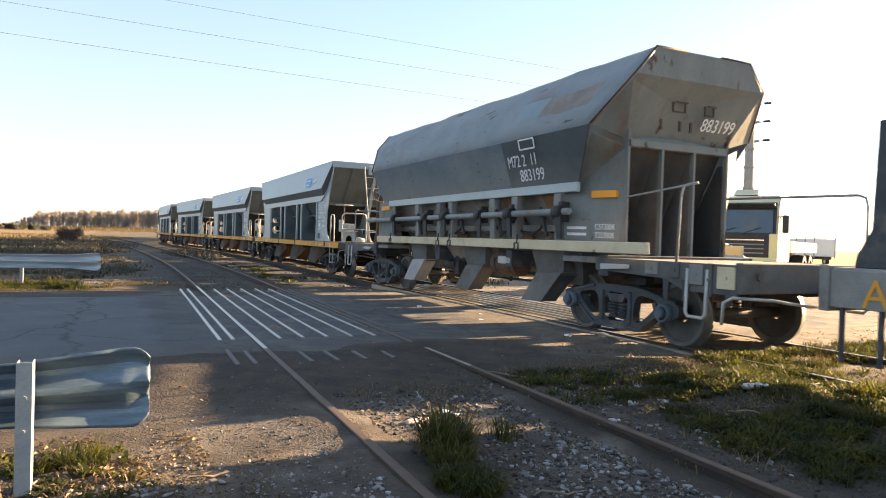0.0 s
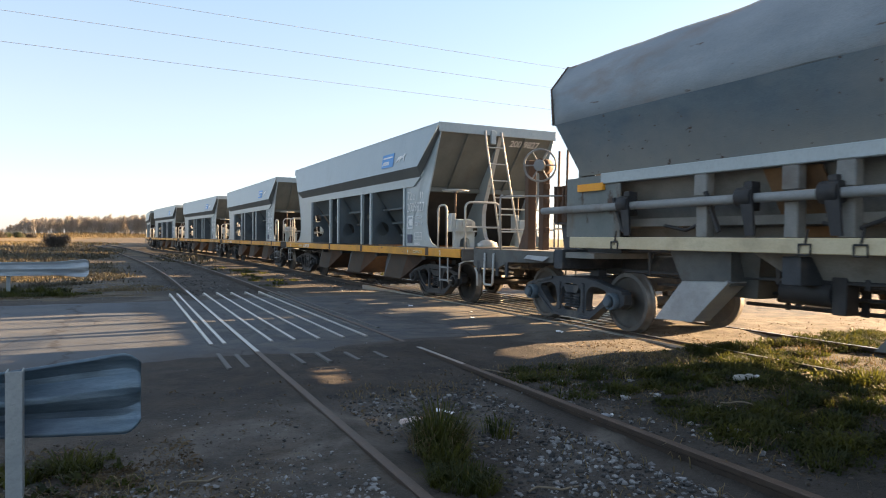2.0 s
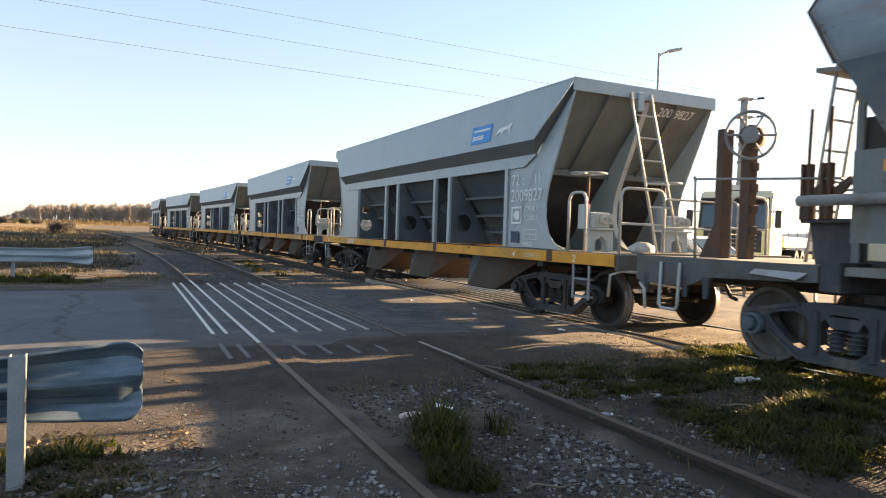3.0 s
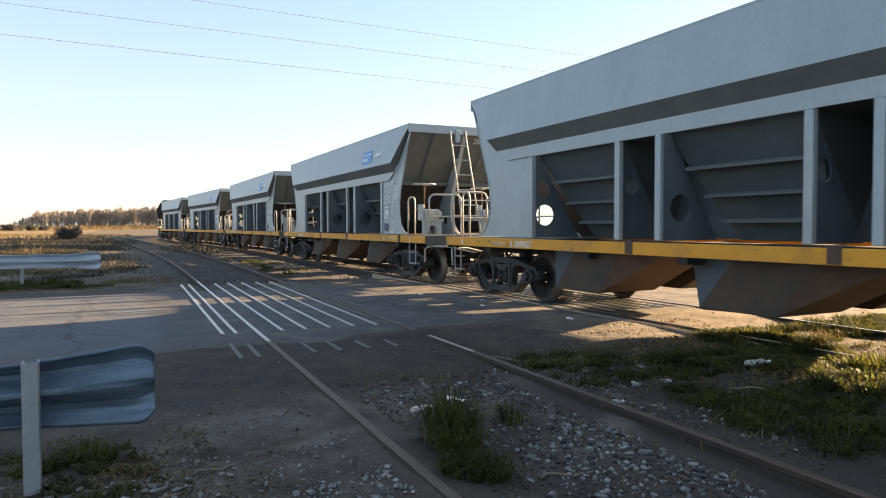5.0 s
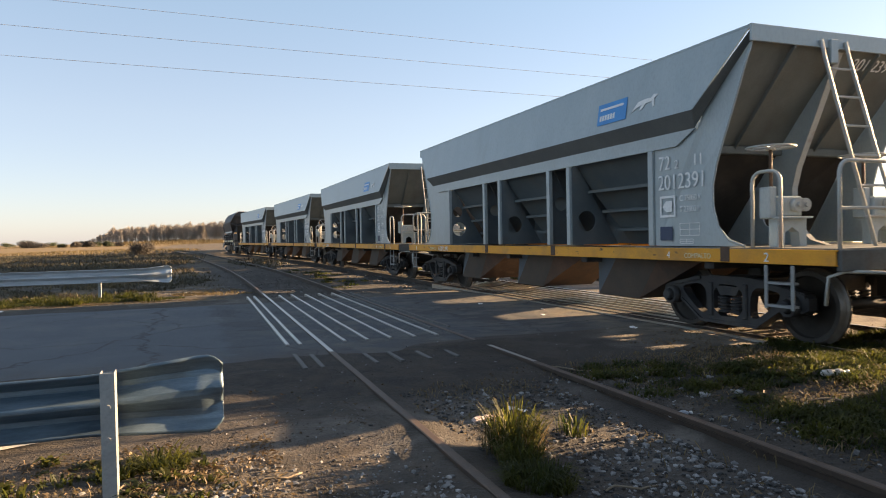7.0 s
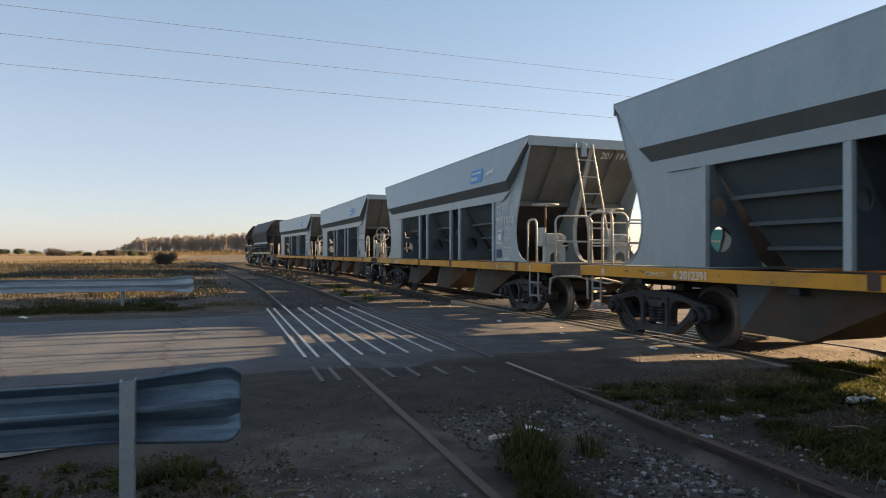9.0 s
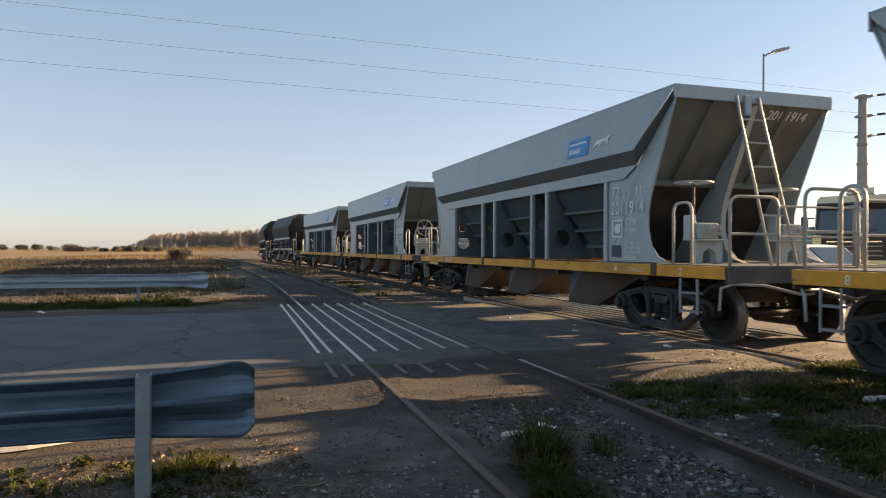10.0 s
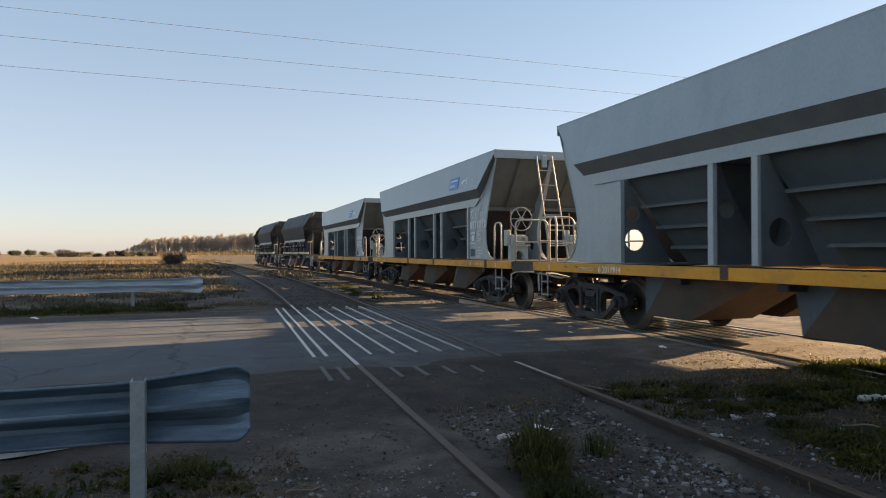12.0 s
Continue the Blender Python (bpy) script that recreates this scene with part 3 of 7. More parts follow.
def road_wear(m):
    """Brown dust along the road's edge and by the rails, pale scuffs, and darker repairs with sharp edges."""
    t = m.node_tree
    nd, ln = t.nodes, t.links.new
    bsdf = nd["Principled BSDF"]
    geo = nd.new("ShaderNodeNewGeometry")

    def along(v):
        k = nd.new("ShaderNodeVectorMath")
        k.operation, k.inputs[1].default_value = "DOT_PRODUCT", v
        ln(geo.outputs["Position"], k.inputs[0])
        return k.outputs["Value"]

    def rise(src, lo, hi):
        r = nd.new("ShaderNodeMapRange")
        r.inputs["From Min"].default_value, r.inputs["From Max"].default_value = lo, hi
        ln(src, r.inputs["Value"])
        return r.outputs[0]

    def times(x, y):
        k = nd.new("ShaderNodeMath")
        k.operation = "MULTIPLY"
        for sock, v in zip(k.inputs, (x, y)):
            if isinstance(v, float):
                sock.default_value = v
            else:
                ln(v, sock)
        return k.outputs[0]

    def blotch(scale, detail, lo, hi):
        n = nd.new("ShaderNodeTexNoise")
        n.inputs["Scale"].default_value, n.inputs["Detail"].default_value, n.inputs["Roughness"].default_value = scale, detail, 0.65
        ln(geo.outputs["Position"], n.inputs["Vector"])
        return rise(n.outputs[0], lo, hi)

    def lay(f, tint):
        k = nd.new("ShaderNodeMix")
        k.data_type = "RGBA"
        k.inputs[7].default_value = (*tint, 1)
        ln(f, k.inputs[0])
        ln(bsdf.inputs["Base Color"].links[0].from_socket, k.inputs[6])
        ln(k.outputs[2], bsdf.inputs["Base Color"])

    along_u, along_n = along(U), along(N)
    edge = nd.new("ShaderNodeMath")
    edge.operation, edge.inputs[1].default_value = "MULTIPLY_ADD", 0.5
    ln(blotch(2.2, 6, 0.2, 0.8), edge.inputs[0])
    ln(along_n, edge.inputs[2])
    lay(times(rise(edge.outputs[0], 0.62, 0.74), 0.5), (0.028, 0.032, 0.038))
    lay(times(blotch(0.55, 3, 0.53, 0.545), times(rise(along_n, 0.2, 0.6), 0.8)), (0.030, 0.034, 0.040))
    joint = nd.new("ShaderNodeMath")   # one long crack across the road
    joint.operation, joint.inputs[1].default_value = "MULTIPLY_ADD", 0.9
    ln(blotch(0.7, 8, 0.2, 0.8), joint.inputs[0])
    ln(along_n, joint.inputs[2])
    lay(times(times(rise(joint.outputs[0], -0.055, -0.03), rise(joint.outputs[0], 0.02, -0.005)), 0.9), (0.02, 0.02, 0.021))
    lay(times(blotch(2.4, 8, 0.46, 0.66), times(rise(along_n, 0.4, 1.6), 0.75)), (0.125, 0.118, 0.105))
    lay(times(blotch(1.3, 8, 0.38, 0.60), rise(along_u, 8.3, 7.2)), (0.070, 0.058, 0.046))
    lay(times(blotch(1.6, 8, 0.40, 0.62), rise(along_n, 4.6, 5.6)), (0.17, 0.145, 0.11))


road_wear(M_ASPHALT)
crack(M_ASPHALT, 0.42, 0.010, (0.02, 0.02, 0.02))
tagged(part("road", road_mesh(), M_ASPHALT), "patched grey asphalt road over the level crossing", "road", kind="structure")

RAIL_PROFILE = [(-0.068, -0.15), (0.068, -0.15), (0.068, -0.138), (0.012, -0.12), (0.012, -0.045), (0.030, -0.036), (0.030, -0.005), (0.024, 0.0), (-0.024, 0.0), (-0.030, -0.005), (-0.030, -0.036), (-0.012, -0.045), (-0.012, -0.12), (-0.068, -0.138)]


def rail(name, path, start, s0, s1, offset, label, bright, parent=None, worn=(0, 0)):
    """One rail, swept along a centre line at a sideways offset."""
    bm = bmesh.new()
    rings, ring_s = [], []
    s = s0
    while s <= s1 + 1e-6:
        ring_s.append(s)
        p, h = on_path(path, start, s)
        side = Vector((math.cos(radians(h)), math.sin(radians(h)), 0))
        rings.append([bm.verts.new(p + side * (offset + x) + Vector((0, 0, z))) for x, z in RAIL_PROFILE])
        s += 0.5 if s < 30 else 2.0
    n = len(RAIL_PROFILE)
    for ri, (a, b) in enumerate(zip(rings, rings[1:])):
        for k in range(n):
            f = bm.faces.new((a[k], a[(k + 1) % n], b[(k + 1) % n], b[k]))
            f.material_index = (1 if bright and k == 7 or worn[0] < ring_s[ri] < worn[1] and k == 7 else 2) if k in (6, 7, 8) else 0
    bm.faces.new(rings[0])
    bm.faces.new(rings[-1][::-1])
    return part(name, bm, (M_RAIL, M_SHINE, M_RAIL_HEAD), parent, label)


main_track = thing("main_track", "broad-gauge main track sunk in the level crossing", "railway track")
siding_track = thing("siding_track", "rusty siding track in dirt and ballast", "railway track")
for off in (-GAUGE / 2, GAUGE / 2):
    rail("rail", MAIN, MAIN_START, -40, 190, off, "steel rail with a polished head", True, main_track)
    rail("rail", SIDING, SIDING_START, -11, 150, off, "rusty brown steel rail", False, siding_track, (7.0, 16.5) if off < 0 else (5.6, 7.2))


def guard_bar(path, start, s0, s1, offset, parent, width=0.045, z=0.004, dull=False):
    bm = bmesh.new()
    rings = []
    s = s0
    while s <= s1 + 1e-6:
        p, h = on_path(path, start, s)
        side = Vector((math.cos(radians(h)), math.sin(radians(h)), 0))
        rings.append([bm.verts.new(p + side * (offset + x) + Vector((0, 0, zz))) for x, zz in ((-width / 2, -0.1), (-width / 2, z - 0.004), (-width / 2 + 0.006, z), (width / 2 - 0.006, z), (width / 2, z - 0.004), (width / 2, -0.1))])
        s += min(0.5, max(0.1, s1 - s)) if s1 - s > 1e-3 else 0.5
    for a, b in zip(rings, rings[1:]):
        for k in range(6):
            bm.faces.new((a[k], a[(k + 1) % 6], b[(k + 1) % 6], b[k]))
    bm.faces.new(rings[0])
    bm.faces.new(rings[-1][::-1])
    return part("guard_bar", bm, M_BAR_DULL if dull else M_SHINE, parent, "worn steel bar set in the asphalt")


for off in (-1.27, -1.12, -0.58, -0.30, 0.0, 0.31, 0.61):
    guard_bar(SIDING, SIDING_START, 8.2, 15.7, off, siding_track, 0.042)
for off, end in ((0.76, 15.4), (1.02, 15.6)):
    guard_bar(SIDING, SIDING_START, 8.9, end, off, siding_track, 0.03, dull=True)
for off, end in ((-1.27, 7.6), (-1.10, 7.5), (-0.55, 7.3), (-0.28, 7.3), (0.02, 7.2), (0.33, 7.15)):
    guard_bar(SIDING, SIDING_START, 6.7, end, off, siding_track, z=-0.012, dull=True)
for off in (-1.15, -0.60, -0.36, -0.12, 0.12, 0.36, 0.60):
    guard_bar(MAIN, MAIN_START, 8.0, 17.0, off, main_track, 0.06)
guard_bar(MAIN, MAIN_START, 5.0, 8.0, -1.15, main_track, 0.06)


# ---- guard rails ----
def w_beam(length, flare):
    """A corrugated road barrier beam along -x, with its far end at x = 0 splayed into a fishtail."""
    bm = bmesh.new()
    prof = []
    for i in range(25):
        v = i / 24
        hump = 1 - abs(((v * 2) % 1) * 2 - 1) if 0 < i < 24 else 0.0
        prof.append((0.082 * min(1.0, max(0.0, hump * 1.5 - 0.2)), (v - 0.5) * 0.312))
    rings = []
    xs = [0.0, -0.02, -0.045, -0.075, -0.11, -0.15, -0.2, -0.25, -0.3, -0.36, -0.42, -0.48, -0.55, -0.62, -0.7] + [-0.7 - 0.35 * k for k in range(1, int((length - 0.7) / 0.35) + 1)]
    for x in xs:
        k = max(0.0, 1 + x / 0.75) if flare else 0.0
        k = k * k * (3 - 2 * k)
        corner = 1 - (0.28 * (1 - min(1, -x / 0.09)) ** 2 if flare else 0)
        dent = 0.03 * noise.noise(Vector((x * 4, 0, 4))) * k + 0.004 * noise.noise(Vector((x * 2.3, 3, 1)))
        rings.append([bm.verts.new((x, y * (1 - 0.62 * k) + 0.05 * k + dent + 0.030 * k * noise.noise(Vector((x * 8, z * 11, 2))), z * (1 + (0.28 if z > 0 else 0.46) * k) * corner + 0.012 * k)) for y, z in prof])
    for a, b in zip(rings, rings[1:]):
        for i in range(24):
            bm.faces.new((a[i], a[i + 1], b[i + 1], b[i])).smooth = True
        for i in (1, 5, 7, 11, 13, 17, 19, 23):
            bm.edges.get((a[i], b[i])).smooth = False
    ext = bmesh.ops.extrude_face_region(bm, geom=list(bm.faces), use_keep_orig=True)
    bmesh.ops.translate(bm, vec=(0, 0.005, 0), verts=[g for g in ext["geom"] if isinstance(g, bmesh.types.BMVert)])
    return bm


def guard_post(h):
    bm = bmesh.new()
    for a in ((-0.035, 0.035, -0.006, 0.0), (-0.035, -0.029, 0.0, 0.09), (0.029, 0.035, 0.0, 0.09)):
        box(bm, a[0], a[1], a[2], a[3], -0.4, h, 0.002)
    rod(bm, (0, -0.012, h - 0.17), (0, 0, h - 0.17), 0.012, 6)
    rod(bm, (0, -0.012, h - 0.33), (0, 0, h - 0.33), 0.009, 6)
    return bm


TO_ROAD = AXIS  # barriers run along n
near_rail = thing("guard_rail", "dented galvanised roadside guard rail with a splayed end", "guard rail", "guard rails by the road", Matrix.Translation(at(3.86, 0.17, 0)) @ pose(0, 0, 0, 0, 0, TO_ROAD))
part("beam", w_beam(9.0, True), M_GALV, near_rail, "corrugated steel beam, bent at its end", pose(0, 0.0, 0.425))
for k in range(4):
    part("post", guard_post(0.605), M_POST, near_rail, m=pose(-0.555 - 2.0 * k, -0.105, 0))
far_rail = thing("guard_rail", "long galvanised guard rail on the far verge", "guard rail", "guard rails by the road", Matrix.Translation(at(17.9, -0.35, 0)) @ pose(0, 0, 0, 0, 0, TO_ROAD))
part("beam", w_beam(24.0, True), M_GALV_LT, far_rail, m=pose(0, 0, 0.47))
for k in range(6):
    part("post", guard_post(0.62), M_POST, far_rail, m=pose(-1.6 - 4.0 * k, 0.10, 0))


def concrete_slab():
    """A thin pale slab by the road, chipped edges, added for an unidentified light strip."""
    bm = bmesh.new()
    xs = [-4.2 + 0.3 * k for k in range(12)] + [-0.68]
    near = [(x, 4.98 + 0.30 * max(0.0, (x + 1.35) / 0.7) + 0.02 * noise.noise(Vector((x * 5, 0, 0)))) for x in xs]
    far = [(x, 5.62 + 0.04 * noise.noise(Vector((x * 4, 7, 0)))) for x in xs]
    plate(bm, [at(u, n, -0.06) for n, u in near + far[::-1]], (0, 0, 0.075))
    tagged(part("concrete_slab", bm, M_SLAB), "pale slab standing in for a light strip behind the guard rail", "concrete slab")


M_SLAB = mat("pale_slab_grey", (0.42, 0.43, 0.43), (0.55, 0.55, 0.54), 3.0, 0.8, bump=0.3, c=(0.24, 0.22, 0.19), c_scale=2.5, c_lo=0.55, c_hi=0.75)
concrete_slab()


# ---- railway wagons: x runs forwards, y to the left, z up from the rail ----
WHEEL_R = 0.40


def wheelset_mesh():
    bm = bmesh.new()
    rod(bm, (0, -0.98, 0), (0, 0.98, 0), 0.07, 12)
    for s in (-1, 1):
        prof = [(0.10, 0.86), (0.10, 0.80), (0.33, 0.815), (0.35, 0.77), (WHEEL_R + 0.028, 0.77), (WHEEL_R + 0.028, 0.80), (WHEEL_R + 0.004, 0.815), (WHEEL_R - 0.004, 0.90), (0.345, 0.90), (0.33, 0.865)]
        seg = 28
        rings = [[bm.verts.new((r * math.cos(2 * math.pi * k / seg), s * y, r * math.sin(2 * math.pi * k / seg))) for r, y in prof] for k in range(seg)]
        for k in range(seg):
            a, b = rings[k], rings[(k + 1) % seg]
            for i in range(len(prof)):
                j = (i + 1) % len(prof)
                f = bm.faces.new((a[i], a[j], b[j], b[i]))
                f.material_index = 1 if i in (5, 6) else 0
                f.smooth = i in (4, 6, 1, 9)
        rod(bm, (0, s * 0.9, 0), (0, s * 0.97, 0), 0.10, 10)
    return bm


def rounded(pts, times=2):
    """Cuts the corners of a closed outline."""
    for _ in range(times):
        out = []
        for a, b in zip(pts, pts[1:] + pts[:1]):
            out += [(a[0] * 0.78 + b[0] * 0.22, a[1] * 0.78 + b[1] * 0.22), (a[0] * 0.22 + b[0] * 0.78, a[1] * 0.22 + b[1] * 0.78)]
        pts = out
    return pts


def side_frame_mesh(y):
    """A cast bogie side: arched top, dropped belly, two rounded openings and a spring window."""
    bm = bmesh.new()
    out = rounded([(-1.15, 0.34), (-1.15, 0.56), (-0.85, 0.61), (-0.45, 0.70), (0.45, 0.70), (0.85, 0.61), (1.15, 0.56), (1.15, 0.34), (0.78, 0.36), (0.60, 0.26), (0.42, 0.11), (-0.42, 0.11), (-0.60, 0.26), (-0.78, 0.36)], 1)
    left = rounded([(-0.82, 0.55), (-0.38, 0.61), (-0.33, 0.24), (-0.46, 0.22), (-0.72, 0.42)])
    window = rounded([(-0.23, 0.60), (0.23, 0.60), (0.23, 0.21), (-0.23, 0.21)], 1)
    holes = [left, [(-x, z) for x, z in left], window]
    holed(bm, [(x, y, z) for x, z in out], [[(x, y, z) for x, z in h] for h in holes], (0, 0.12, 0))
    for x in (-0.28, 0.28):
        box(bm, x - 0.035, x + 0.035, y - 0.025, y + 0.145, 0.2, 0.62, 0.012)
    for k in (-1, 1):
        plate(bm, [(k * 1.12, y - 0.02, 0.55), (k * 0.45, y - 0.02, 0.685), (k * 0.45, y - 0.02, 0.65), (k * 1.12, y - 0.02, 0.515)], (0, 0.16, 0))
        plate(bm, [(k * 0.80, y - 0.02, 0.39), (k * 0.44, y - 0.02, 0.15), (k * 0.44, y - 0.02, 0.115), (k * 0.80, y - 0.02, 0.355)], (0, 0.16, 0))
    plate(bm, [(-0.44, y - 0.02, 0.155), (0.44, y - 0.02, 0.155), (0.44, y - 0.02, 0.115), (-0.44, y - 0.02, 0.115)], (0, 0.16, 0))
    plate(bm, [(-0.20, y, 0.58), (0.20, y, 0.58), (0.13, y, 0.47), (-0.13, y, 0.47)], (0, 0.1, 0))
    return bm


def spring_mesh(x, y):
    """One coil spring, as a single turned shape with deep grooves between its coils."""
    bm = bmesh.new()
    prof = [(0.03, 0.24)]
    for k in range(5):
        z = 0.255 + k * 0.042
        prof += [(0.06, z - 0.002), (0.085, z + 0.008), (0.085, z + 0.022), (0.06, z + 0.030)]
    prof.append((0.03, 0.465))
    rings = [[bm.verts.new((x + r * math.cos(2 * math.pi * k / 10), y + r * math.sin(2 * math.pi * k / 10), z)) for k in range(10)] for r, z in prof]
    for a, b in zip(rings, rings[1:]):
        for k in range(10):
            bm.faces.new((a[k], a[(k + 1) % 10], b[(k + 1) % 10], b[k]))
    bm.faces.new(rings[0][::-1])
    bm.faces.new(rings[-1])
    return bm


def bogie(parent, x, steel):
    bm = bmesh.new()
    box(bm, -0.22, 0.22, -0.95, 0.95, 0.46, 0.70, 0.03)
    rod(bm, (0, 0, 0.6), (0, 0, 0.84), 0.18, 14)
    for s in (-1, 1):
        box(bm, -0.1, 0.1, s * 0.62 - 0.08, s * 0.62 + 0.08, 0.68, 0.80, 0.01)
    b = part("bogie", bm, steel, parent, "", pose(x, 0, 0))
    for s in (-1, 1):
        part("side_frame", side_frame_mesh(-1.12 if s < 0 else 1.0), steel, b)
        y0 = s * 1.06
        for ax in (-0.95, 0.95):
            bm = bmesh.new()
            rod(bm, (ax, y0, 0.42), (ax, y0 + s * 0.15, 0.42), 0.115, 14)
            rod(bm, (ax, y0 + s * 0.15, 0.42), (ax, y0 + s * 0.21, 0.42), 0.085, 12, 0.06)
            part("axle_cap", bm, M_CAP if steel is M_BOGIE_OLD else steel, b)
        for sx in (-0.1, 0.1):
            part("spring", spring_mesh(sx, s * 1.06), steel, b)
    for wx in (-0.95, 0.95):
        part("wheelset", wheelset_mesh(), (M_WHEEL_OLD if steel is M_BOGIE_OLD else M_WHEEL, M_TREAD), b, "steel wheels on one axle", pose(wx, 0, WHEEL_R))
    return b


def loop_rail(bm, a, b, h, r=0.02, mid=(), bend=0.12):
    """A hand rail: two uprights from a and b joined by a rounded top, with bars between."""
    a, b = Vector(a), Vector(b)
    d = (b - a).normalized()
    up = Vector((0, 0, 1))
    pts = [a] + arc_pts(a + up * (h - bend) + d * bend, bend, 180, 90, 4, d, up) + arc_pts(b + up * (h - bend) - d * bend, bend, 90, 0, 4, d, up) + [b]
    tube(bm, pts, r)
    for z in mid:
        rod(bm, a + up * z, b + up * z, r * 0.85, 6)


def ring_mesh(bm, c, r, thick, ax, ay, seg=24):
    pts = arc_pts(c, r, 0, 360, seg, ax, ay)
    for p, q in zip(pts, pts[1:]):
        rod(bm, p, q, thick, 6)


L_TOP = 11.3      # the hopper's length at its top
HOPPERS = ((-1.80, -3.88), (-4.58, -6.52), (-7.30, -9.31))   # where the three bays open
ARCH = [(0.0, 3.40), (-0.13, 3.10), (-0.29, 2.72), (-0.45, 2.36), (-0.58, 2.06), (-0.65, 1.80), (-0.65, 1.54), (-0.57, 1.30), (-0.40, 1.14), (-0.16, 1.07)]


def new_hopper(m=None):
    """A light grey three-bay ballast hopper; x = 0 at the top of its leading end."""
    w = thing("hopper_wagon", "light grey hopper wagon with a yellow sill", "rail wagon", "wagons of the train")
    # upper side panels, splayed outwards, and the dark chamfer and strip under them
    for s in (-1, 1):
        bm = bmesh.new()
        plate(bm, [(0, s * 1.38, 3.50), (-L_TOP, s * 1.38, 3.50), (-L_TOP + 0.80, s * 1.50, 2.72), (-0.80, s * 1.50, 2.72)], (0, -s * 0.02, 0.004))
        box(bm, -0.02, -L_TOP + 0.02, s * 1.29, s * 1.384, 3.49, 3.525, 0.006)
        box(bm, -5.62, -5.66, s * 1.395, s * 1.41, 2.95, 3.2)
        part("upper_side", bm, M_GREY, w)
        # Chamfer faces down; the shade under it is put into its darker grey.
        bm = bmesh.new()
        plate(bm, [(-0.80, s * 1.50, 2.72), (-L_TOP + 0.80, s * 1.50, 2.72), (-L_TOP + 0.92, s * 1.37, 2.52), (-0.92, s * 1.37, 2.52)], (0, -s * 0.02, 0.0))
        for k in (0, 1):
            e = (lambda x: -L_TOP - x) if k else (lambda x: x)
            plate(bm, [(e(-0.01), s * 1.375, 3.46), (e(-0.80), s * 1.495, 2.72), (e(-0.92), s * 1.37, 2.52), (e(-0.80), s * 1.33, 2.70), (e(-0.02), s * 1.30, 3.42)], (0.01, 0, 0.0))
        part("chamfer", bm, M_BAND, w, "downward chamfer with underside shade in its grey")
        bm = bmesh.new()
        plate(bm, [(-0.90, s * 1.37, 2.52), (-L_TOP + 0.90, s * 1.37, 2.52), (-L_TOP + 1.25, s * 1.37, 2.34), (-1.25, s * 1.37, 2.34)], (0, -s * 0.03, 0))
        part("waist_strip", bm, M_GREY, w)
        for sx in (0, 1):
            def ex(x):
                return -L_TOP - x if sx else x
            bm = bmesh.new()
            pts = [(ex(x), s * 1.335, z) for x, z in ARCH] + [(ex(-1.72 if not sx else -1.95), s * 1.335, 1.07), (ex(-1.72 if not sx else -1.95), s * 1.335, 2.36), (ex(-0.9), s * 1.335, 2.5), (ex(-0.76), s * 1.335, 2.74), (ex(-0.04), s * 1.29, 3.42)]
            plate(bm, pts, (0, -s * 0.015, 0))
            tube(bm, [(ex(x), s * 1.335, z) for x, z in ARCH], 0.016, 6)
            part("end_side_sheet", bm, M_GREY, w)
        # posts of the bays
        for x in (-1.78, -3.90, -4.56, -6.54, -7.28, -9.33):
            bm = bmesh.new()
            box(bm, x - 0.05, x + 0.05, s * 1.30, s * 1.37, 1.07, 2.34, 0.006)
            part("bay_post", bm, M_GREY, w)
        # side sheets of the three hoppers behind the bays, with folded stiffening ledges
        # Shade inside the bays is put into the darker teal-grey of sheets and ledges.
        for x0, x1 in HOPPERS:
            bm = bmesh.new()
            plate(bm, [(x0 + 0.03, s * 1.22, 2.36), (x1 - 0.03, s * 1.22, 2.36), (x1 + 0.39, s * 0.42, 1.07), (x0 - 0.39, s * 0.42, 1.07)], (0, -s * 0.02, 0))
            part("slope_sheet", bm, M_GREY_IN, w, "sloping hopper sheet with bay shade in its paint")
            for z in (1.34, 1.64, 1.96):
                k = (2.36 - z) / 1.29
                y = 0.42 + (z - 1.07) * 0.62
                a, b = x0 - 0.42 * k - 0.03, x1 + 0.42 * k + 0.03
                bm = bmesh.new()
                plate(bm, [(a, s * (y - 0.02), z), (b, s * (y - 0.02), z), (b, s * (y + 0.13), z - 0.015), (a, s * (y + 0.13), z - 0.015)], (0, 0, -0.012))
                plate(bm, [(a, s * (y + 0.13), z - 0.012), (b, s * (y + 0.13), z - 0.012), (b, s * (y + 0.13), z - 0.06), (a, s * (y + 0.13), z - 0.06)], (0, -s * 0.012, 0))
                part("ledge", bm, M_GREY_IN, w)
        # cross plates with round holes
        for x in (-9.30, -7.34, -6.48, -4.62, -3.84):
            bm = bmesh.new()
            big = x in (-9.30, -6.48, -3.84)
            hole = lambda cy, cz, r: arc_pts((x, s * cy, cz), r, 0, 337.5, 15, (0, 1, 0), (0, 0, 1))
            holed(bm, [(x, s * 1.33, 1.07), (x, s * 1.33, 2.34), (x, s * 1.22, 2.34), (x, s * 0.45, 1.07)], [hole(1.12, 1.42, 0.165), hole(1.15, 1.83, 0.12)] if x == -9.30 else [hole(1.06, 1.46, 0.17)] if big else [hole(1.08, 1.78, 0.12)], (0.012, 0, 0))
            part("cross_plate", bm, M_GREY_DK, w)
        # sill
        bm = bmesh.new()
        box(bm, 1.12, -12.11, s * 1.47, s * 1.49, 0.89, 1.045, 0.004)
        for z in (0.89, 1.03):
            box(bm, 1.12, -12.11, s * 1.38, s * 1.47, z, z + 0.015)
        part("sill", bm, M_YELLOW, w, "yellow painted sill with worn patches")
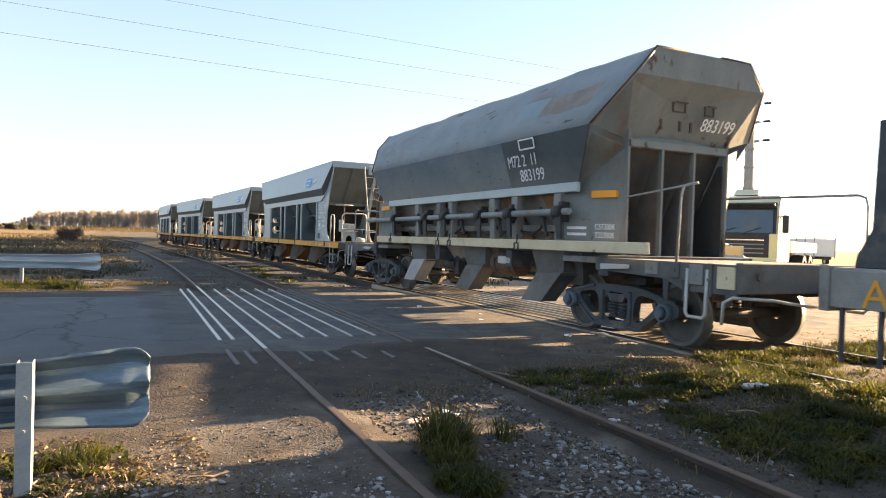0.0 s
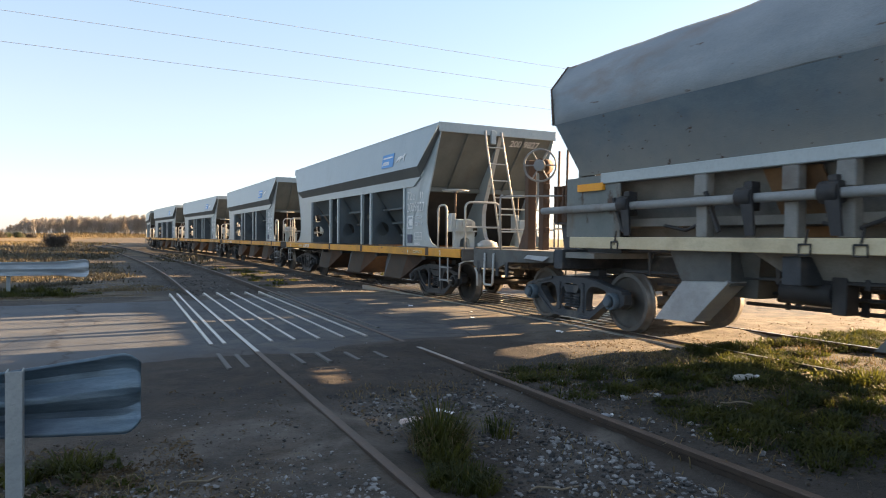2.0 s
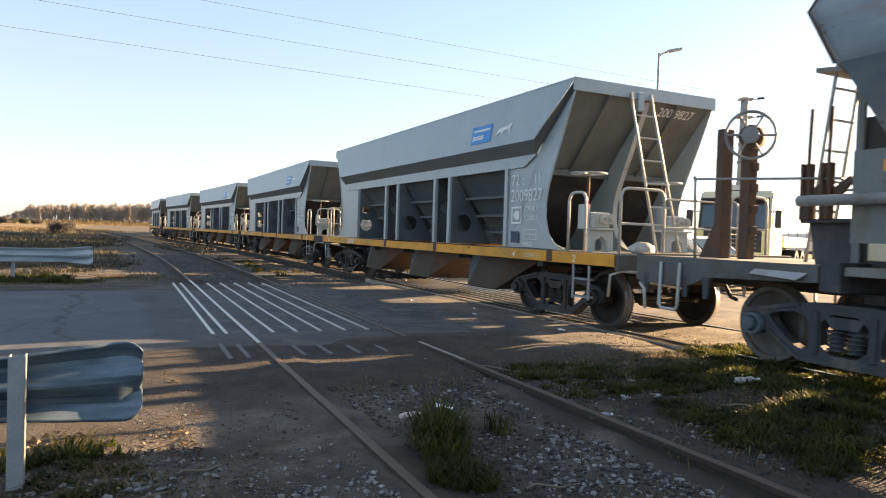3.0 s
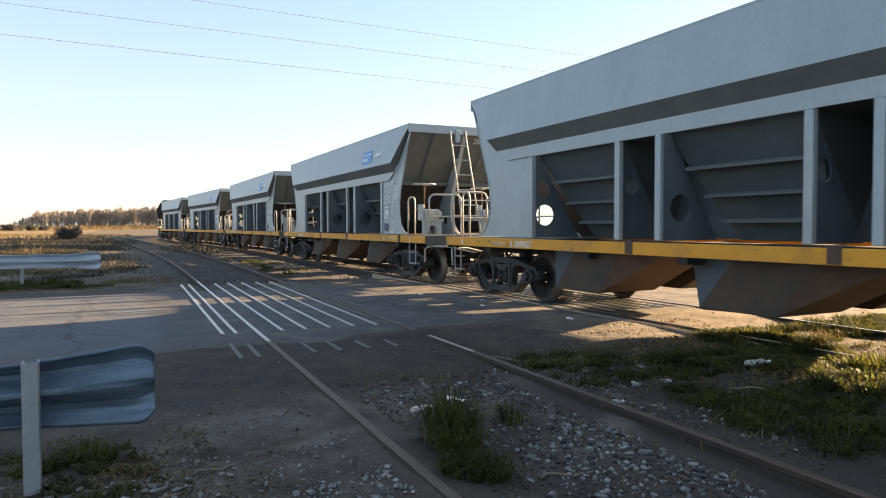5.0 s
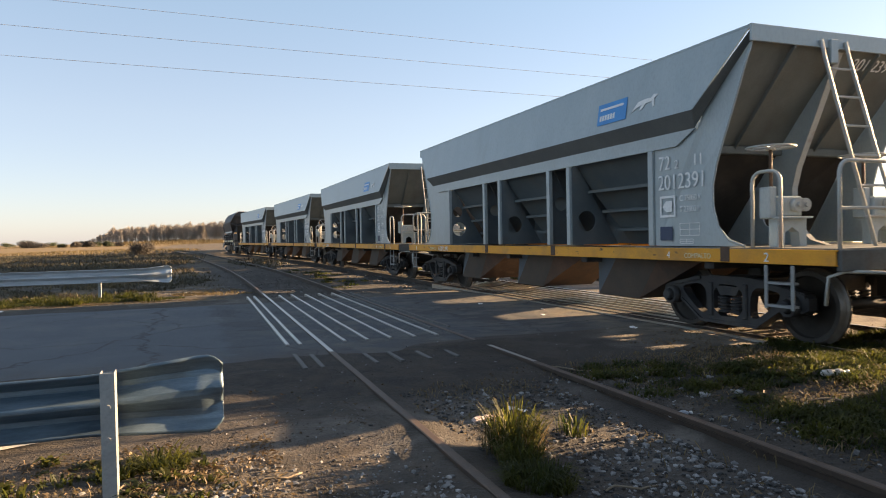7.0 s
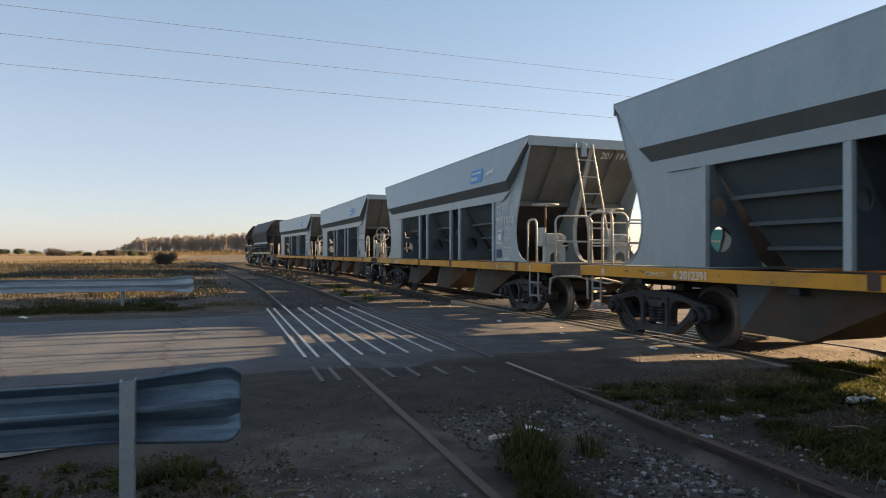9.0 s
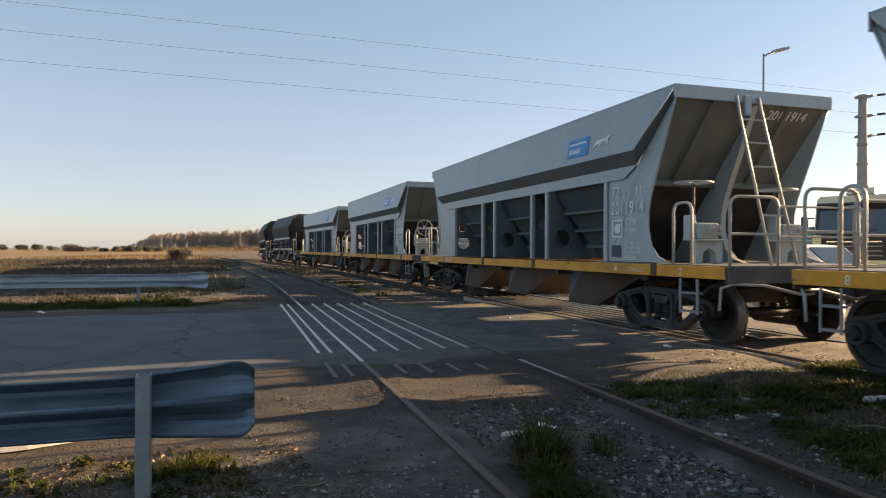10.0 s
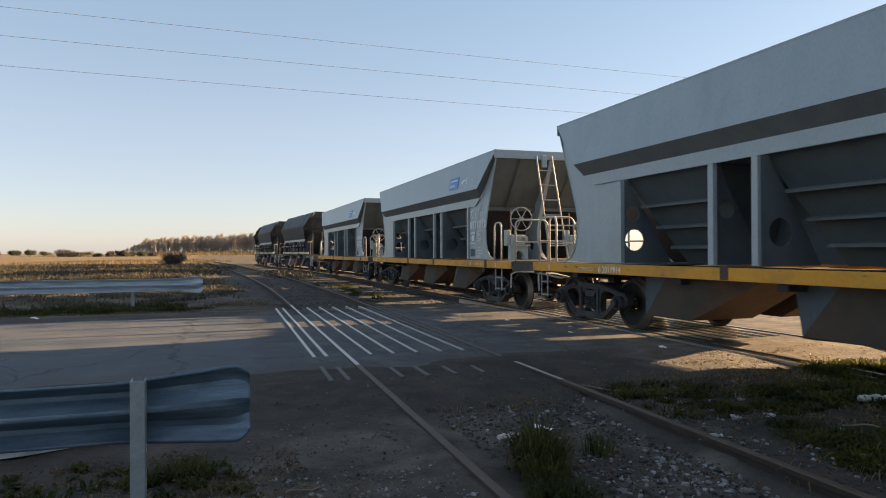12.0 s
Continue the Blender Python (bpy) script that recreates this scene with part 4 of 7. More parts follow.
        for x in (-0.3, -4.2, -6.9):
            bm = bmesh.new()
            box(bm, x - 0.07, x + 0.07, s * 1.488, s * 1.497, 0.90, 1.07, 0.003)
            part("sill_bracket", bm, M_RUST, w)
    # ends: top rim, sloping sheet with ribs, cross beam, centre web, lower slope
    for sx in (0, 1):
        def ex(x):   # the trailing platform is the shorter one
            return -L_TOP - (x * 0.72 if x > 0 else x) if sx else x
        def ec(x):
            return -L_TOP - x if sx else x
        bm = bmesh.new()
        box(bm, ex(0.015), ex(-0.015), -1.38, 1.38, 3.34, 3.53, 0.004)
        part("end_rim", bm, M_GREY, w)
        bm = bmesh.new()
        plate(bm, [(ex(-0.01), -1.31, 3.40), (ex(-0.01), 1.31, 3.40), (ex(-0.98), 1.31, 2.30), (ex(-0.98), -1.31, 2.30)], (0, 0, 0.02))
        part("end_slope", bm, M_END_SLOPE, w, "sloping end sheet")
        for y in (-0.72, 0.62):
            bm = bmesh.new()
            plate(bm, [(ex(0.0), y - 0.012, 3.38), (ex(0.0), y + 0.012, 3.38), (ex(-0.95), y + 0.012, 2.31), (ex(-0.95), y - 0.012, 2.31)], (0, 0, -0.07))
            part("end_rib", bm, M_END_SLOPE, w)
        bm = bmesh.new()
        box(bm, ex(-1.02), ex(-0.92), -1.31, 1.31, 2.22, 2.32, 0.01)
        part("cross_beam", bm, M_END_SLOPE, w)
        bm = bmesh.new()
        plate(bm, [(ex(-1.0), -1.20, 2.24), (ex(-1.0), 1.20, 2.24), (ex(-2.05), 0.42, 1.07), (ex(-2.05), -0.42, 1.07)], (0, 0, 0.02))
        part("lower_slope", bm, M_END_DARK, w, "lower slope with recess shade in its dark brown")
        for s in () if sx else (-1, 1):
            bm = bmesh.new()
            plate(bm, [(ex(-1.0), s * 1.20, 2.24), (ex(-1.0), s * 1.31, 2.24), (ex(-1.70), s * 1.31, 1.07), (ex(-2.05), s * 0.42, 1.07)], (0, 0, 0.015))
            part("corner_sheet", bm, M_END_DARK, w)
        bm = bmesh.new()
        ring = lambda cx, cz, r: arc_pts((ex(cx), 0.05, cz), r, 0, 337.5, 15, (1, 0, 0), (0, 0, 1))
        holed(bm, [(ex(x * 1.05 - 0.06), 0.05, z - 0.02) for x, z in ARCH] + [(ex(-2.0), 0.05, 1.06), (ex(-1.0), 0.05, 2.26)], [ring(-1.12, 1.40, 0.12)], (0, 0.02, 0))
        part("centre_web", bm, M_GREY, w)
        bm = bmesh.new()
        for (x0, z0), (x1, z1) in zip(ARCH, ARCH[1:]):
            plate(bm, [(ex(x0 * 1.05 - 0.06), 0.015, z0 - 0.02), (ex(x0 * 1.05 - 0.06), 0.105, z0 - 0.02), (ex(x1 * 1.05 - 0.06), 0.105, z1 - 0.02), (ex(x1 * 1.05 - 0.06), 0.015, z1 - 0.02)], (ex(0.012) - ex(0), 0, 0))
        bmesh.ops.remove_doubles(bm, verts=bm.verts, dist=0.0005)
        part("web_flange", bm, M_PIPE, w, "pale flange")
        bm = bmesh.new()
        box(bm, ex(1.10), ex(-2.1), -1.38, 1.38, 1.035, 1.058)
        part("platform", bm, M_BAND, w, "dusty steel platform")
        bm = bmesh.new()
        box(bm, ex(1.10), ex(1.16), -1.46, 1.46, 0.84, 1.05, 0.01)
        part("end_beam", bm, M_BEAM, w, "grimy dark end beam")
        # hand rails
        bm = bmesh.new()
        loop_rail(bm, (ex(0.02), -1.40, 1.06), (ex(0.40), -1.40, 1.06), 0.82)
        part("hand_rail", bm, M_PIPE, w)
        bm = bmesh.new()
        loop_rail(bm, (ex(1.06), -1.36, 1.0), (ex(1.06), -0.62, 1.0), 0.91, mid=(0.45,))
        part("hand_rail", bm, M_PIPE, w)
        bm = bmesh.new()
        loop_rail(bm, (ex(1.06), 0.62, 1.0), (ex(1.06), 1.36, 1.0), 0.91, mid=(0.45,))
        part("hand_rail", bm, M_PIPE, w)
        bm = bmesh.new()
        loop_rail(bm, (ex(0.12), 1.40, 1.06), (ex(0.52), 1.40, 1.06), 0.82)
        part("hand_rail", bm, M_PIPE, w)
        bm = bmesh.new()
        for z in (0.42, 0.80):
            rod(bm, (ex(1.06), -0.62, 1.0 + z), (ex(1.06), 0.62, 1.0 + z), 0.014, 6)
        part("chain_bar", bm, M_PIPE, w)
        # steps under the sill, hose, coupler
        for s in (-1, 1):
            bm = bmesh.new()
            for x in (0.28, 0.62):
                box(bm, ex(x - 0.02), ex(x + 0.02), s * 1.475, s * 1.49, 0.42, 0.88)
            for z in (0.44, 0.68):
                box(bm, ex(0.28), ex(0.62), s * 1.40, s * 1.49, z, z + 0.025)
            part("step", bm, M_SHAFT, w)
        bm = bmesh.new()
        tube(bm, [(ex(0.95), -1.42, 0.50), (ex(0.98), -1.42, 0.78), (ex(1.12), -1.36, 0.84), (ex(1.25), -1.0, 0.82), (ex(1.30), -0.45, 0.70), (ex(1.30), -0.3, 0.72)], 0.018, 8)
        part("uncoupling_lever", bm, M_PIPE, w)
        bm = bmesh.new()
        rod(bm, (ex(1.0), 0, 0.80), (ec(1.30), 0, 0.80), 0.09, 10)
        box(bm, ec(1.26), ec(1.50), -0.13, 0.10, 0.66, 0.94, 0.03)
        box(bm, ec(1.44), ec(1.56), -0.15, -0.02, 0.68, 0.92, 0.03)
        tube(bm, [(ex(1.15), 0.3, 0.85), (ec(1.30), 0.28, 0.70), (ec(1.45), 0.24, 0.52), (ec(1.58), 0.2, 0.50)], 0.025, 8)
        part("coupler", bm, M_BOGIE, w)
    # brake gear and ladder on the leading end
    for y in (-0.78, 0.70):
        g = -0.24
        bm = bmesh.new()
        plate(bm, [(g + 0.10, y - 0.22, 1.06), (g + 0.10, y - 0.22, 1.38), (g + 0.10, y + 0.22, 1.38), (g + 0.10, y + 0.22, 1.06), (g + 0.10, y + 0.12, 1.06), (g + 0.10, y + 0.10, 1.22), (g + 0.10, y, 1.28), (g + 0.10, y - 0.10, 1.22), (g + 0.10, y - 0.12, 1.06)], (0.12, 0, 0))
        box(bm, g + 0.03, g + 0.29, y - 0.27, y + 0.25, 1.375, 1.40, 0.004)
        box(bm, g + 0.08, g + 0.24, y - 0.20, y + 0.14, 1.40, 1.63, 0.015)
        box(bm, g + 0.04, g + 0.2, y - 0.30, y - 0.20, 1.38, 1.74, 0.01)
        gear = part("brake_gear", bm, M_GREY, w)
        for dy in (0.04, 0.15):
            bm = bmesh.new()
            rod(bm, (g + 0.26, y + dy - 0.05, 1.53), (g + 0.33, y + dy - 0.05, 1.53), 0.075, 14)
            rod(bm, (g + 0.33, y + dy - 0.05, 1.53), (g + 0.355, y + dy - 0.05, 1.53), 0.03, 8)
            part("gear_cover", bm, M_PIPE, gear)
    bm = bmesh.new()
    rod(bm, (-0.18, -0.92, 1.60), (-0.18, -0.92, 2.20), 0.02, 8)
    part("brake_spindle", bm, M_RUST, w)
    bm = bmesh.new()
    rod(bm, (-0.18, 0.56, 1.60), (-0.18, 0.56, 2.14), 0.02, 8)
    part("brake_spindle", bm, M_RUST, w)
    bm = bmesh.new()
    for y in (-1, 1):
        tube(bm, [(0.03, -0.17 + y * 0.19, 3.42), (0.08, -0.17 + y * 0.195, 3.2), (0.66, -0.13 + y * 0.215, 1.06)], 0.021, 6)
    for k in range(6):
        z = 1.38 + k * 0.34
        x, half = 0.08 + 0.58 * (3.2 - z) / 2.14, 0.195 + 0.02 * (3.2 - z) / 2.14
        rod(bm, (x, -0.16 - half, z), (x, -0.16 + half, z), 0.014, 6)
    part("ladder", bm, M_PIPE, w)
    bm = bmesh.new()
    box(bm, -0.02, 0.05, -0.23, -0.11, 3.16, 3.44, 0.01)
    part("ladder_bracket", bm, M_GREY, w)
    # end sheets of the three hoppers; added webs and covers between them block light leaks
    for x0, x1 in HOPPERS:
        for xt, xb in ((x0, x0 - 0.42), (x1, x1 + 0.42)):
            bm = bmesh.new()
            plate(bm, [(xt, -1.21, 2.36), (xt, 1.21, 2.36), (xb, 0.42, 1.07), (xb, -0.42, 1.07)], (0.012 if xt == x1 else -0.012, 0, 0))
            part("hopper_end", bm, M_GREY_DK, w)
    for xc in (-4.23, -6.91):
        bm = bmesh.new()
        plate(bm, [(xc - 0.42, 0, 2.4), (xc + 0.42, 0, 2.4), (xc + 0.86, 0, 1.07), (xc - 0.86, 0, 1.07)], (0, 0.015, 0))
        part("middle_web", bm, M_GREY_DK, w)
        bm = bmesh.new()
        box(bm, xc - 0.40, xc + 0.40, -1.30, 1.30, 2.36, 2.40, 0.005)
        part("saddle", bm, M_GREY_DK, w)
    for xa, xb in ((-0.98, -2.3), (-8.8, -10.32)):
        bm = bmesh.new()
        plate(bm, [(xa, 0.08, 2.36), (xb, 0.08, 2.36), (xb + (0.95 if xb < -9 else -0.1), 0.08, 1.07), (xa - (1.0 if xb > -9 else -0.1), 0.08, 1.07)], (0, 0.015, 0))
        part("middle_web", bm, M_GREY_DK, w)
    # frame and discharge chutes
    bm = bmesh.new()
    box(bm, 1.1, -12.1, -0.22, 0.22, 0.72, 1.02, 0.01)
    for x in (-0.66, -3.4, -6.1, -7.9, -10.64):
        box(bm, x - 0.08, x + 0.08, -1.40, 1.40, 0.80, 1.0, 0.01)
    part("under_frame", bm, M_BOGIE, w)
    # Each chute face is given its own tone: rust brown, blue-grey, dark brown.
    for x in (-8.79, -5.97, -3.20):
        for s in (-1, 1):
            q, r = s * 1.26, s * 1.06
            back, low, fold, toe, knee, front = (x - 0.30, r, 0.87), (x, q, 0.32), (x + 0.46, q, 0.87), (x + 1.0, q, 0.32), (x + 1.42, q, 0.87), (x + 2.06, r, 0.87)
            inner = [(p[0], s * 0.25, p[2]) for p in (back, low, toe, front)]
            bm = bmesh.new()
            v = {k: bm.verts.new(p) for k, p in zip("abcdef", (back, low, fold, toe, knee, front))}
            w4 = [bm.verts.new(p) for p in inner]
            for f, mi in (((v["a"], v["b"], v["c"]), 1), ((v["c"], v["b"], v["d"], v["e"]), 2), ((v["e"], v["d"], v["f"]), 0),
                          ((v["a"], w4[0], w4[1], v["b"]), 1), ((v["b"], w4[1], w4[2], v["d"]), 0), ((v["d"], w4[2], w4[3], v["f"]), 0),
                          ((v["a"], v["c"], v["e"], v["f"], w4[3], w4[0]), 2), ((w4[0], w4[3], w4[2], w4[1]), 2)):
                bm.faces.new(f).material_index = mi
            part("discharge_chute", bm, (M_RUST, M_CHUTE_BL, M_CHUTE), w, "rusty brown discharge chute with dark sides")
    bm = bmesh.new()
    rod(bm, (-L_TOP + 0.05, 0.5, 3.45), (-L_TOP + 0.05, 0.5, 3.62), 0.03, 8)
    rod(bm, (-L_TOP + 0.05, 0.5, 3.62), (-L_TOP + 0.05, 0.5, 3.66), 0.06, 8)
    part("marker_stub", bm, M_RUST, w)
    for x in (-0.66, -L_TOP + 0.66):
        bogie(w, x, M_BOGIE)
    return w


def brake_wheel(parent, c, flat=True, r=0.26):
    """A spoked hand wheel; flat or upright."""
    ax, ay = ((1, 0, 0), (0, 1, 0)) if flat else ((0, 1, 0), (0, 0, 1))
    bm = bmesh.new()
    ring_mesh(bm, c, r, 0.013, ax, ay)
    for p in arc_pts(c, r, 0, 300, 5, ax, ay):
        rod(bm, c, p, 0.009, 6)
    nrm = Vector(ax).cross(Vector(ay)) * 0.03
    rod(bm, Vector(c) - nrm, Vector(c) + nrm, 0.05, 10)
    return part("brake_wheel", bm, M_PIPE, parent, "spoked hand brake wheel")


def side_marks(w, number):
    """Stencilled numbers, sign and running-animal mark on the near side and the leading end."""
    y = -1.352
    text_mesh("number", "72", 0.26, M_WHITE, w, pose(-1.62, y, 2.06, 90, 0, 0), squeeze=0.9, label="white stencilled digits")
    text_mesh("number", "2", 0.16, M_WHITE, w, pose(-1.31, y, 2.06, 90, 0, 0), label="white stencilled digits")
    text_mesh("number", "11", 0.2, M_WHITE, w, pose(-0.98, y, 2.07, 90, 0, 0), label="white stencilled digits")
    if number:
        text_mesh("number", number, 0.28, M_WHITE, w, pose(-1.64, y, 1.80, 90, 0, 0), squeeze=0.92, label="white stencilled wagon number")
        m = Matrix.Translation((-0.175, 0.32, 3.17)) @ Matrix.Rotation(radians(41.7), 4, "Y") @ pose(-0.0, 0, 0, 90, 0, 90)
        text_mesh("number", number[:3] + " " + number[3:], 0.22, M_WHITE, w, m, squeeze=0.86, label="white stencilled wagon number")
    else:
        bm = bmesh.new()
        for k in range(7):
            box(bm, -1.62 + k * 0.15, -1.52 + k * 0.15, y - 0.002, y, 1.80, 1.98)
        part("number_bars", bm, M_WHITE, w, "illegible white number")
    bm = bmesh.new()
    for k in range(4):
        a = ((-1.60, -1.30, 1.44, 1.47), (-1.60, -1.30, 1.69, 1.72), (-1.60, -1.57, 1.44, 1.72), (-1.33, -1.30, 1.44, 1.72))[k]
        box(bm, a[0], a[1], y - 0.002, y, a[2], a[3])
    plate(bm, [(-1.55, y - 0.002, 1.58), (-1.48, y - 0.002, 1.65), (-1.36, y - 0.002, 1.65), (-1.36, y - 0.002, 1.51), (-1.48, y - 0.002, 1.51)], (0, 0.002, 0))
    part("emblem", bm, M_WHITE, w, "white framed emblem")
    bm = bmesh.new()
    for x0, x1, z0, z1 in ((-1.22, -0.86, 1.20, 1.36), (-1.22, -0.97, 1.06 + 0.04, 1.16)):
        for a in ((x0, x1, z0, z0 + 0.008), (x0, x1, z1 - 0.008, z1), (x0, x0 + 0.008, z0, z1), (x1 - 0.008, x1, z0, z1), (x0, x1, (z0 + z1) / 2 - 0.004, (z0 + z1) / 2 + 0.004), ((x0 + x1) / 2 - 0.004, (x0 + x1) / 2 + 0.004, z0, z1)):
            box(bm, a[0], a[1], y - 0.002, y, a[2], a[3])
    part("load_table", bm, M_WHITE, w, "small outlined white tables")
    text_mesh("load_mark", "C 75000 K", 0.105, M_WHITE, w, pose(-1.22, y, 1.64, 90, 0, 0), squeeze=0.85, label="small white load marking")
    text_mesh("load_mark", "T 23800 K", 0.105, M_WHITE, w, pose(-1.22, y, 1.50, 90, 0, 0), squeeze=0.85, label="small white load marking")
    ys = -1.494
    text_mesh("sill_mark", "COMPALTO", 0.085, M_CREAM, w, pose(-10.36, ys, 0.93, 90, 0, 0), label="small cream lettering")
    text_mesh("sill_mark", "COMPALTO", 0.085, M_CREAM, w, pose(-0.98, ys, 0.93, 90, 0, 0), label="small cream lettering")
    text_mesh("sill_mark", "8", 0.14, M_WHITE, w, pose(-11.46, ys, 0.915, 90, 0, 0), label="white digit on the sill")
    text_mesh("sill_mark", "2", 0.14, M_WHITE, w, pose(0.26, ys, 0.915, 90, 0, 0), label="white digit on the sill")
    text_mesh("sill_mark", "4", 0.12, M_WHITE, w, pose(-1.30, ys, 0.92, 90, 0, 0), label="white digit on the sill")
    bm = bmesh.new()
    box(bm, -1.60, -1.36, y - 0.003, y, 1.14, 1.32)
    part("dark_patch", bm, M_NAVY, w, "dark blue square")
    if number:
        text_mesh("number", "6 " + number, 0.15, M_WHITE, w, pose(-9.74, -1.494, 0.91, 90, 0, 0), label="small white number on the sill")
    # blue sign and pale running shape on the splayed upper panel
    tilt = math.degrees(math.atan2(0.12, 0.78))
    m = Matrix.Translation((0, -1.452, 3.06)) @ Matrix.Rotation(radians(-tilt), 4, "X")
    bm = bmesh.new()
    box(bm, -2.84, -2.14, -0.006, 0.0, -0.23, 0.08)
    sign = part("sign", bm, M_BLUE, w, "blue rectangular sign", m)
    bm = bmesh.new()
    box(bm, -2.78, -2.22, -0.009, -0.006, -0.02, 0.015)
    for k in range(6):
        box(bm, -2.78 + k * 0.065, -2.735 + k * 0.065, -0.009, -0.006, -0.17, -0.09)
    part("sign_bars", bm, M_WHITE, sign)
    bm = bmesh.new()
    shape = [(-1.98, -0.10), (-1.90, -0.02), (-1.82, 0.05), (-1.62, 0.07), (-1.50, 0.06), (-1.44, 0.11), (-1.33, 0.09), (-1.42, 0.04), (-1.40, -0.08), (-1.44, -0.09), (-1.47, 0.0), (-1.62, 0.0), (-1.72, -0.09), (-1.76, -0.09), (-1.74, -0.01), (-1.84, -0.04)]
    plate(bm, [(-1.98 + (x + 1.98) * 0.85 - 0.04, -0.006, z * 0.85 - 0.09) for x, z in shape], (0, 0.004, 0))
    part("pale_emblem", bm, M_WHITE, w, "plain pale running shape", m)


# ---- the older, dark hopper ----
L_OLD = 11.16     # so that -L_OLD - x mirrors x about the wagon's middle


def old_hopper(label="old dark blue-grey hopper wagon with a beige sill", upper=M_OLD_TOP, side=M_OLD, end=M_END):
    w = thing("old_hopper_wagon", label, "rail wagon", "wagons of the train")
    for s in (-1, 1):
        bm = bmesh.new()
        cols = 36
        rows = []
        for y, z, x0, x1 in ((0.87, 3.88, -0.60, -10.43), (1.19, 3.50, -0.63, -10.40), (1.355, 3.185, -0.89, -10.10), (1.52, 2.87, -1.15, -9.83)):
            line = []
            for i in range(cols + 1):
                k = i / cols
                d = 0.035 * noise.noise(Vector((k * 11, y * 3, s))) * (0 < i < cols)
                line.append(bm.verts.new((x0 + k * (x1 - x0), s * (y + d), z + d * 0.5)))
            rows.append(line)
        for k, (a, b) in enumerate(zip(rows, rows[1:])):
            for i in range(cols):
                f = bm.faces.new((a[i], a[i + 1], b[i + 1], b[i]))
                f.smooth = True
                if s < 0 and k == 1:   # a repainted patch and a bare brown one
                    f.material_index = 1 if 7 <= i < 10 else 2 if 2 <= i < 7 else 0
        ext = bmesh.ops.extrude_face_region(bm, geom=list(bm.faces), use_keep_orig=True)
        bmesh.ops.translate(bm, vec=(0, -s * 0.03, -0.02), verts=[g for g in ext["geom"] if isinstance(g, bmesh.types.BMVert)])
        part("upper_side", bm, (upper, M_PATCH if upper is M_OLD_TOP else upper, M_BARE if upper is M_OLD_TOP else upper), w, "dusty dented upper panel")
        bm = bmesh.new()
        plate(bm, [(-3.50, s * 1.52, 2.865), (-9.83, s * 1.52, 2.865), (-9.45, s * 1.34, 2.12), (-3.40, s * 1.34, 2.12)], (0, -s * 0.03, 0))
        part("lower_side", bm, side, w, "blue-grey side panel caked with pale dust")
        bm = bmesh.new()
        plate(bm, [(-1.15, s * 1.52, 2.865), (-3.50, s * 1.52, 2.865), (-3.40, s * 1.34, 2.12), (-1.58, s * 1.34, 2.12)], (0, -s * 0.03, 0))
        part("lower_side", bm, M_OLD_NAVY if side is M_OLD else side, w, "dark navy painted side panel")
        bm = bmesh.new()
        box(bm, -1.56, -9.0, s * 1.31, s * 1.38, 1.98, 2.12, 0.01)
        part("waist_rail", bm, M_GREY, w)
        # slanted sheets that close the lower corners
        for a, b, top, ya in ((-1.06, -1.95, -1.22, 0.93), (-9.80, -8.65, -9.5, 1.32)):
            bm = bmesh.new()
            yb = 1.30 if ya < 1 else 1.345
            plate(bm, [(a, s * ya, 1.28), (a, s * ya, 2.60), (top, s * 1.40, 2.76), (b, s * yb, 1.96), (b, s * yb, 1.28)] if ya < 1 else [(a, s * ya, 1.28), (a, s * ya, 2.10), (b, s * yb, 2.10), (b, s * yb, 1.28)], (0, -s * 0.02, 0))
            part("corner_sheet", bm, end, w, "stained pale grey corner sheet")
            bm = bmesh.new()
            ka, kb = (0.10, 0.50) if ya < 1 else (0.26, 0.74)
            p, q = Vector((a, s * ya, 0)).lerp(Vector((b, s * yb, 0)), ka), Vector((a, s * ya, 0)).lerp(Vector((b, s * yb, 0)), kb)
            plate(bm, [(p.x, p.y, 1.90), (q.x, q.y, 1.90), (q.x, q.y, 2.0), (p.x, p.y, 2.0)], (0, s * 0.045, 0))
            part("orange_marker", bm, M_ORANGE, w)
        for x0, x1 in ((-2.2, -2.7), (-3.55, -3.92), (-6.0, -6.64)):
            bm = bmesh.new()
            plate(bm, [(x0, s * 1.20, 1.98), (x1, s * 1.20, 1.98), (x1, s * 0.76, 1.29), (x0, s * 0.76, 1.29)], (0, s * 0.02, 0))
            part("inner_panel", bm, M_RUST_LT, w, "rusty orange-brown panel")
        bm = bmesh.new()
        plate(bm, [(-1.9, s * 1.22, 2.1), (-9.3, s * 1.22, 2.1), (-9.3, s * 0.70, 1.28), (-1.9, s * 0.70, 1.28)], (0, -s * 0.02, 0))
        part("slope_sheet", bm, M_OLD_GRIME if end is M_END else end, w, "stained pale sloping sheet")
        bm = bmesh.new()
        plate(bm, [(-1.9, s * 1.05, 1.52), (-9.3, s * 1.05, 1.52), (-9.3, s * 0.86, 1.5), (-1.9, s * 0.86, 1.5)], (0, 0, -0.1))
        part("ledge", bm, M_OLD_GRIME, w)
        for x in (-2.05, -3.26, -4.01, -5.67, -6.22, -7.32):
            bm = bmesh.new()
            box(bm, x - 0.075, x + 0.075, s * 1.22, s * 1.35, 1.28, 2.0, 0.01)
            box(bm, x - 0.09, x + 0.09, s * 1.26, s * 1.37, 1.74, 1.98, 0.01)
            part("stanchion", bm, M_OLD_GRIME, w)
        bm = bmesh.new()
        rod(bm, (-1.66, s * 1.42, 1.70), (-10.25, s * 1.42, 1.66), 0.05, 12)
        part("operating_shaft", bm, M_SHAFT, w, "long dusty grey shaft")
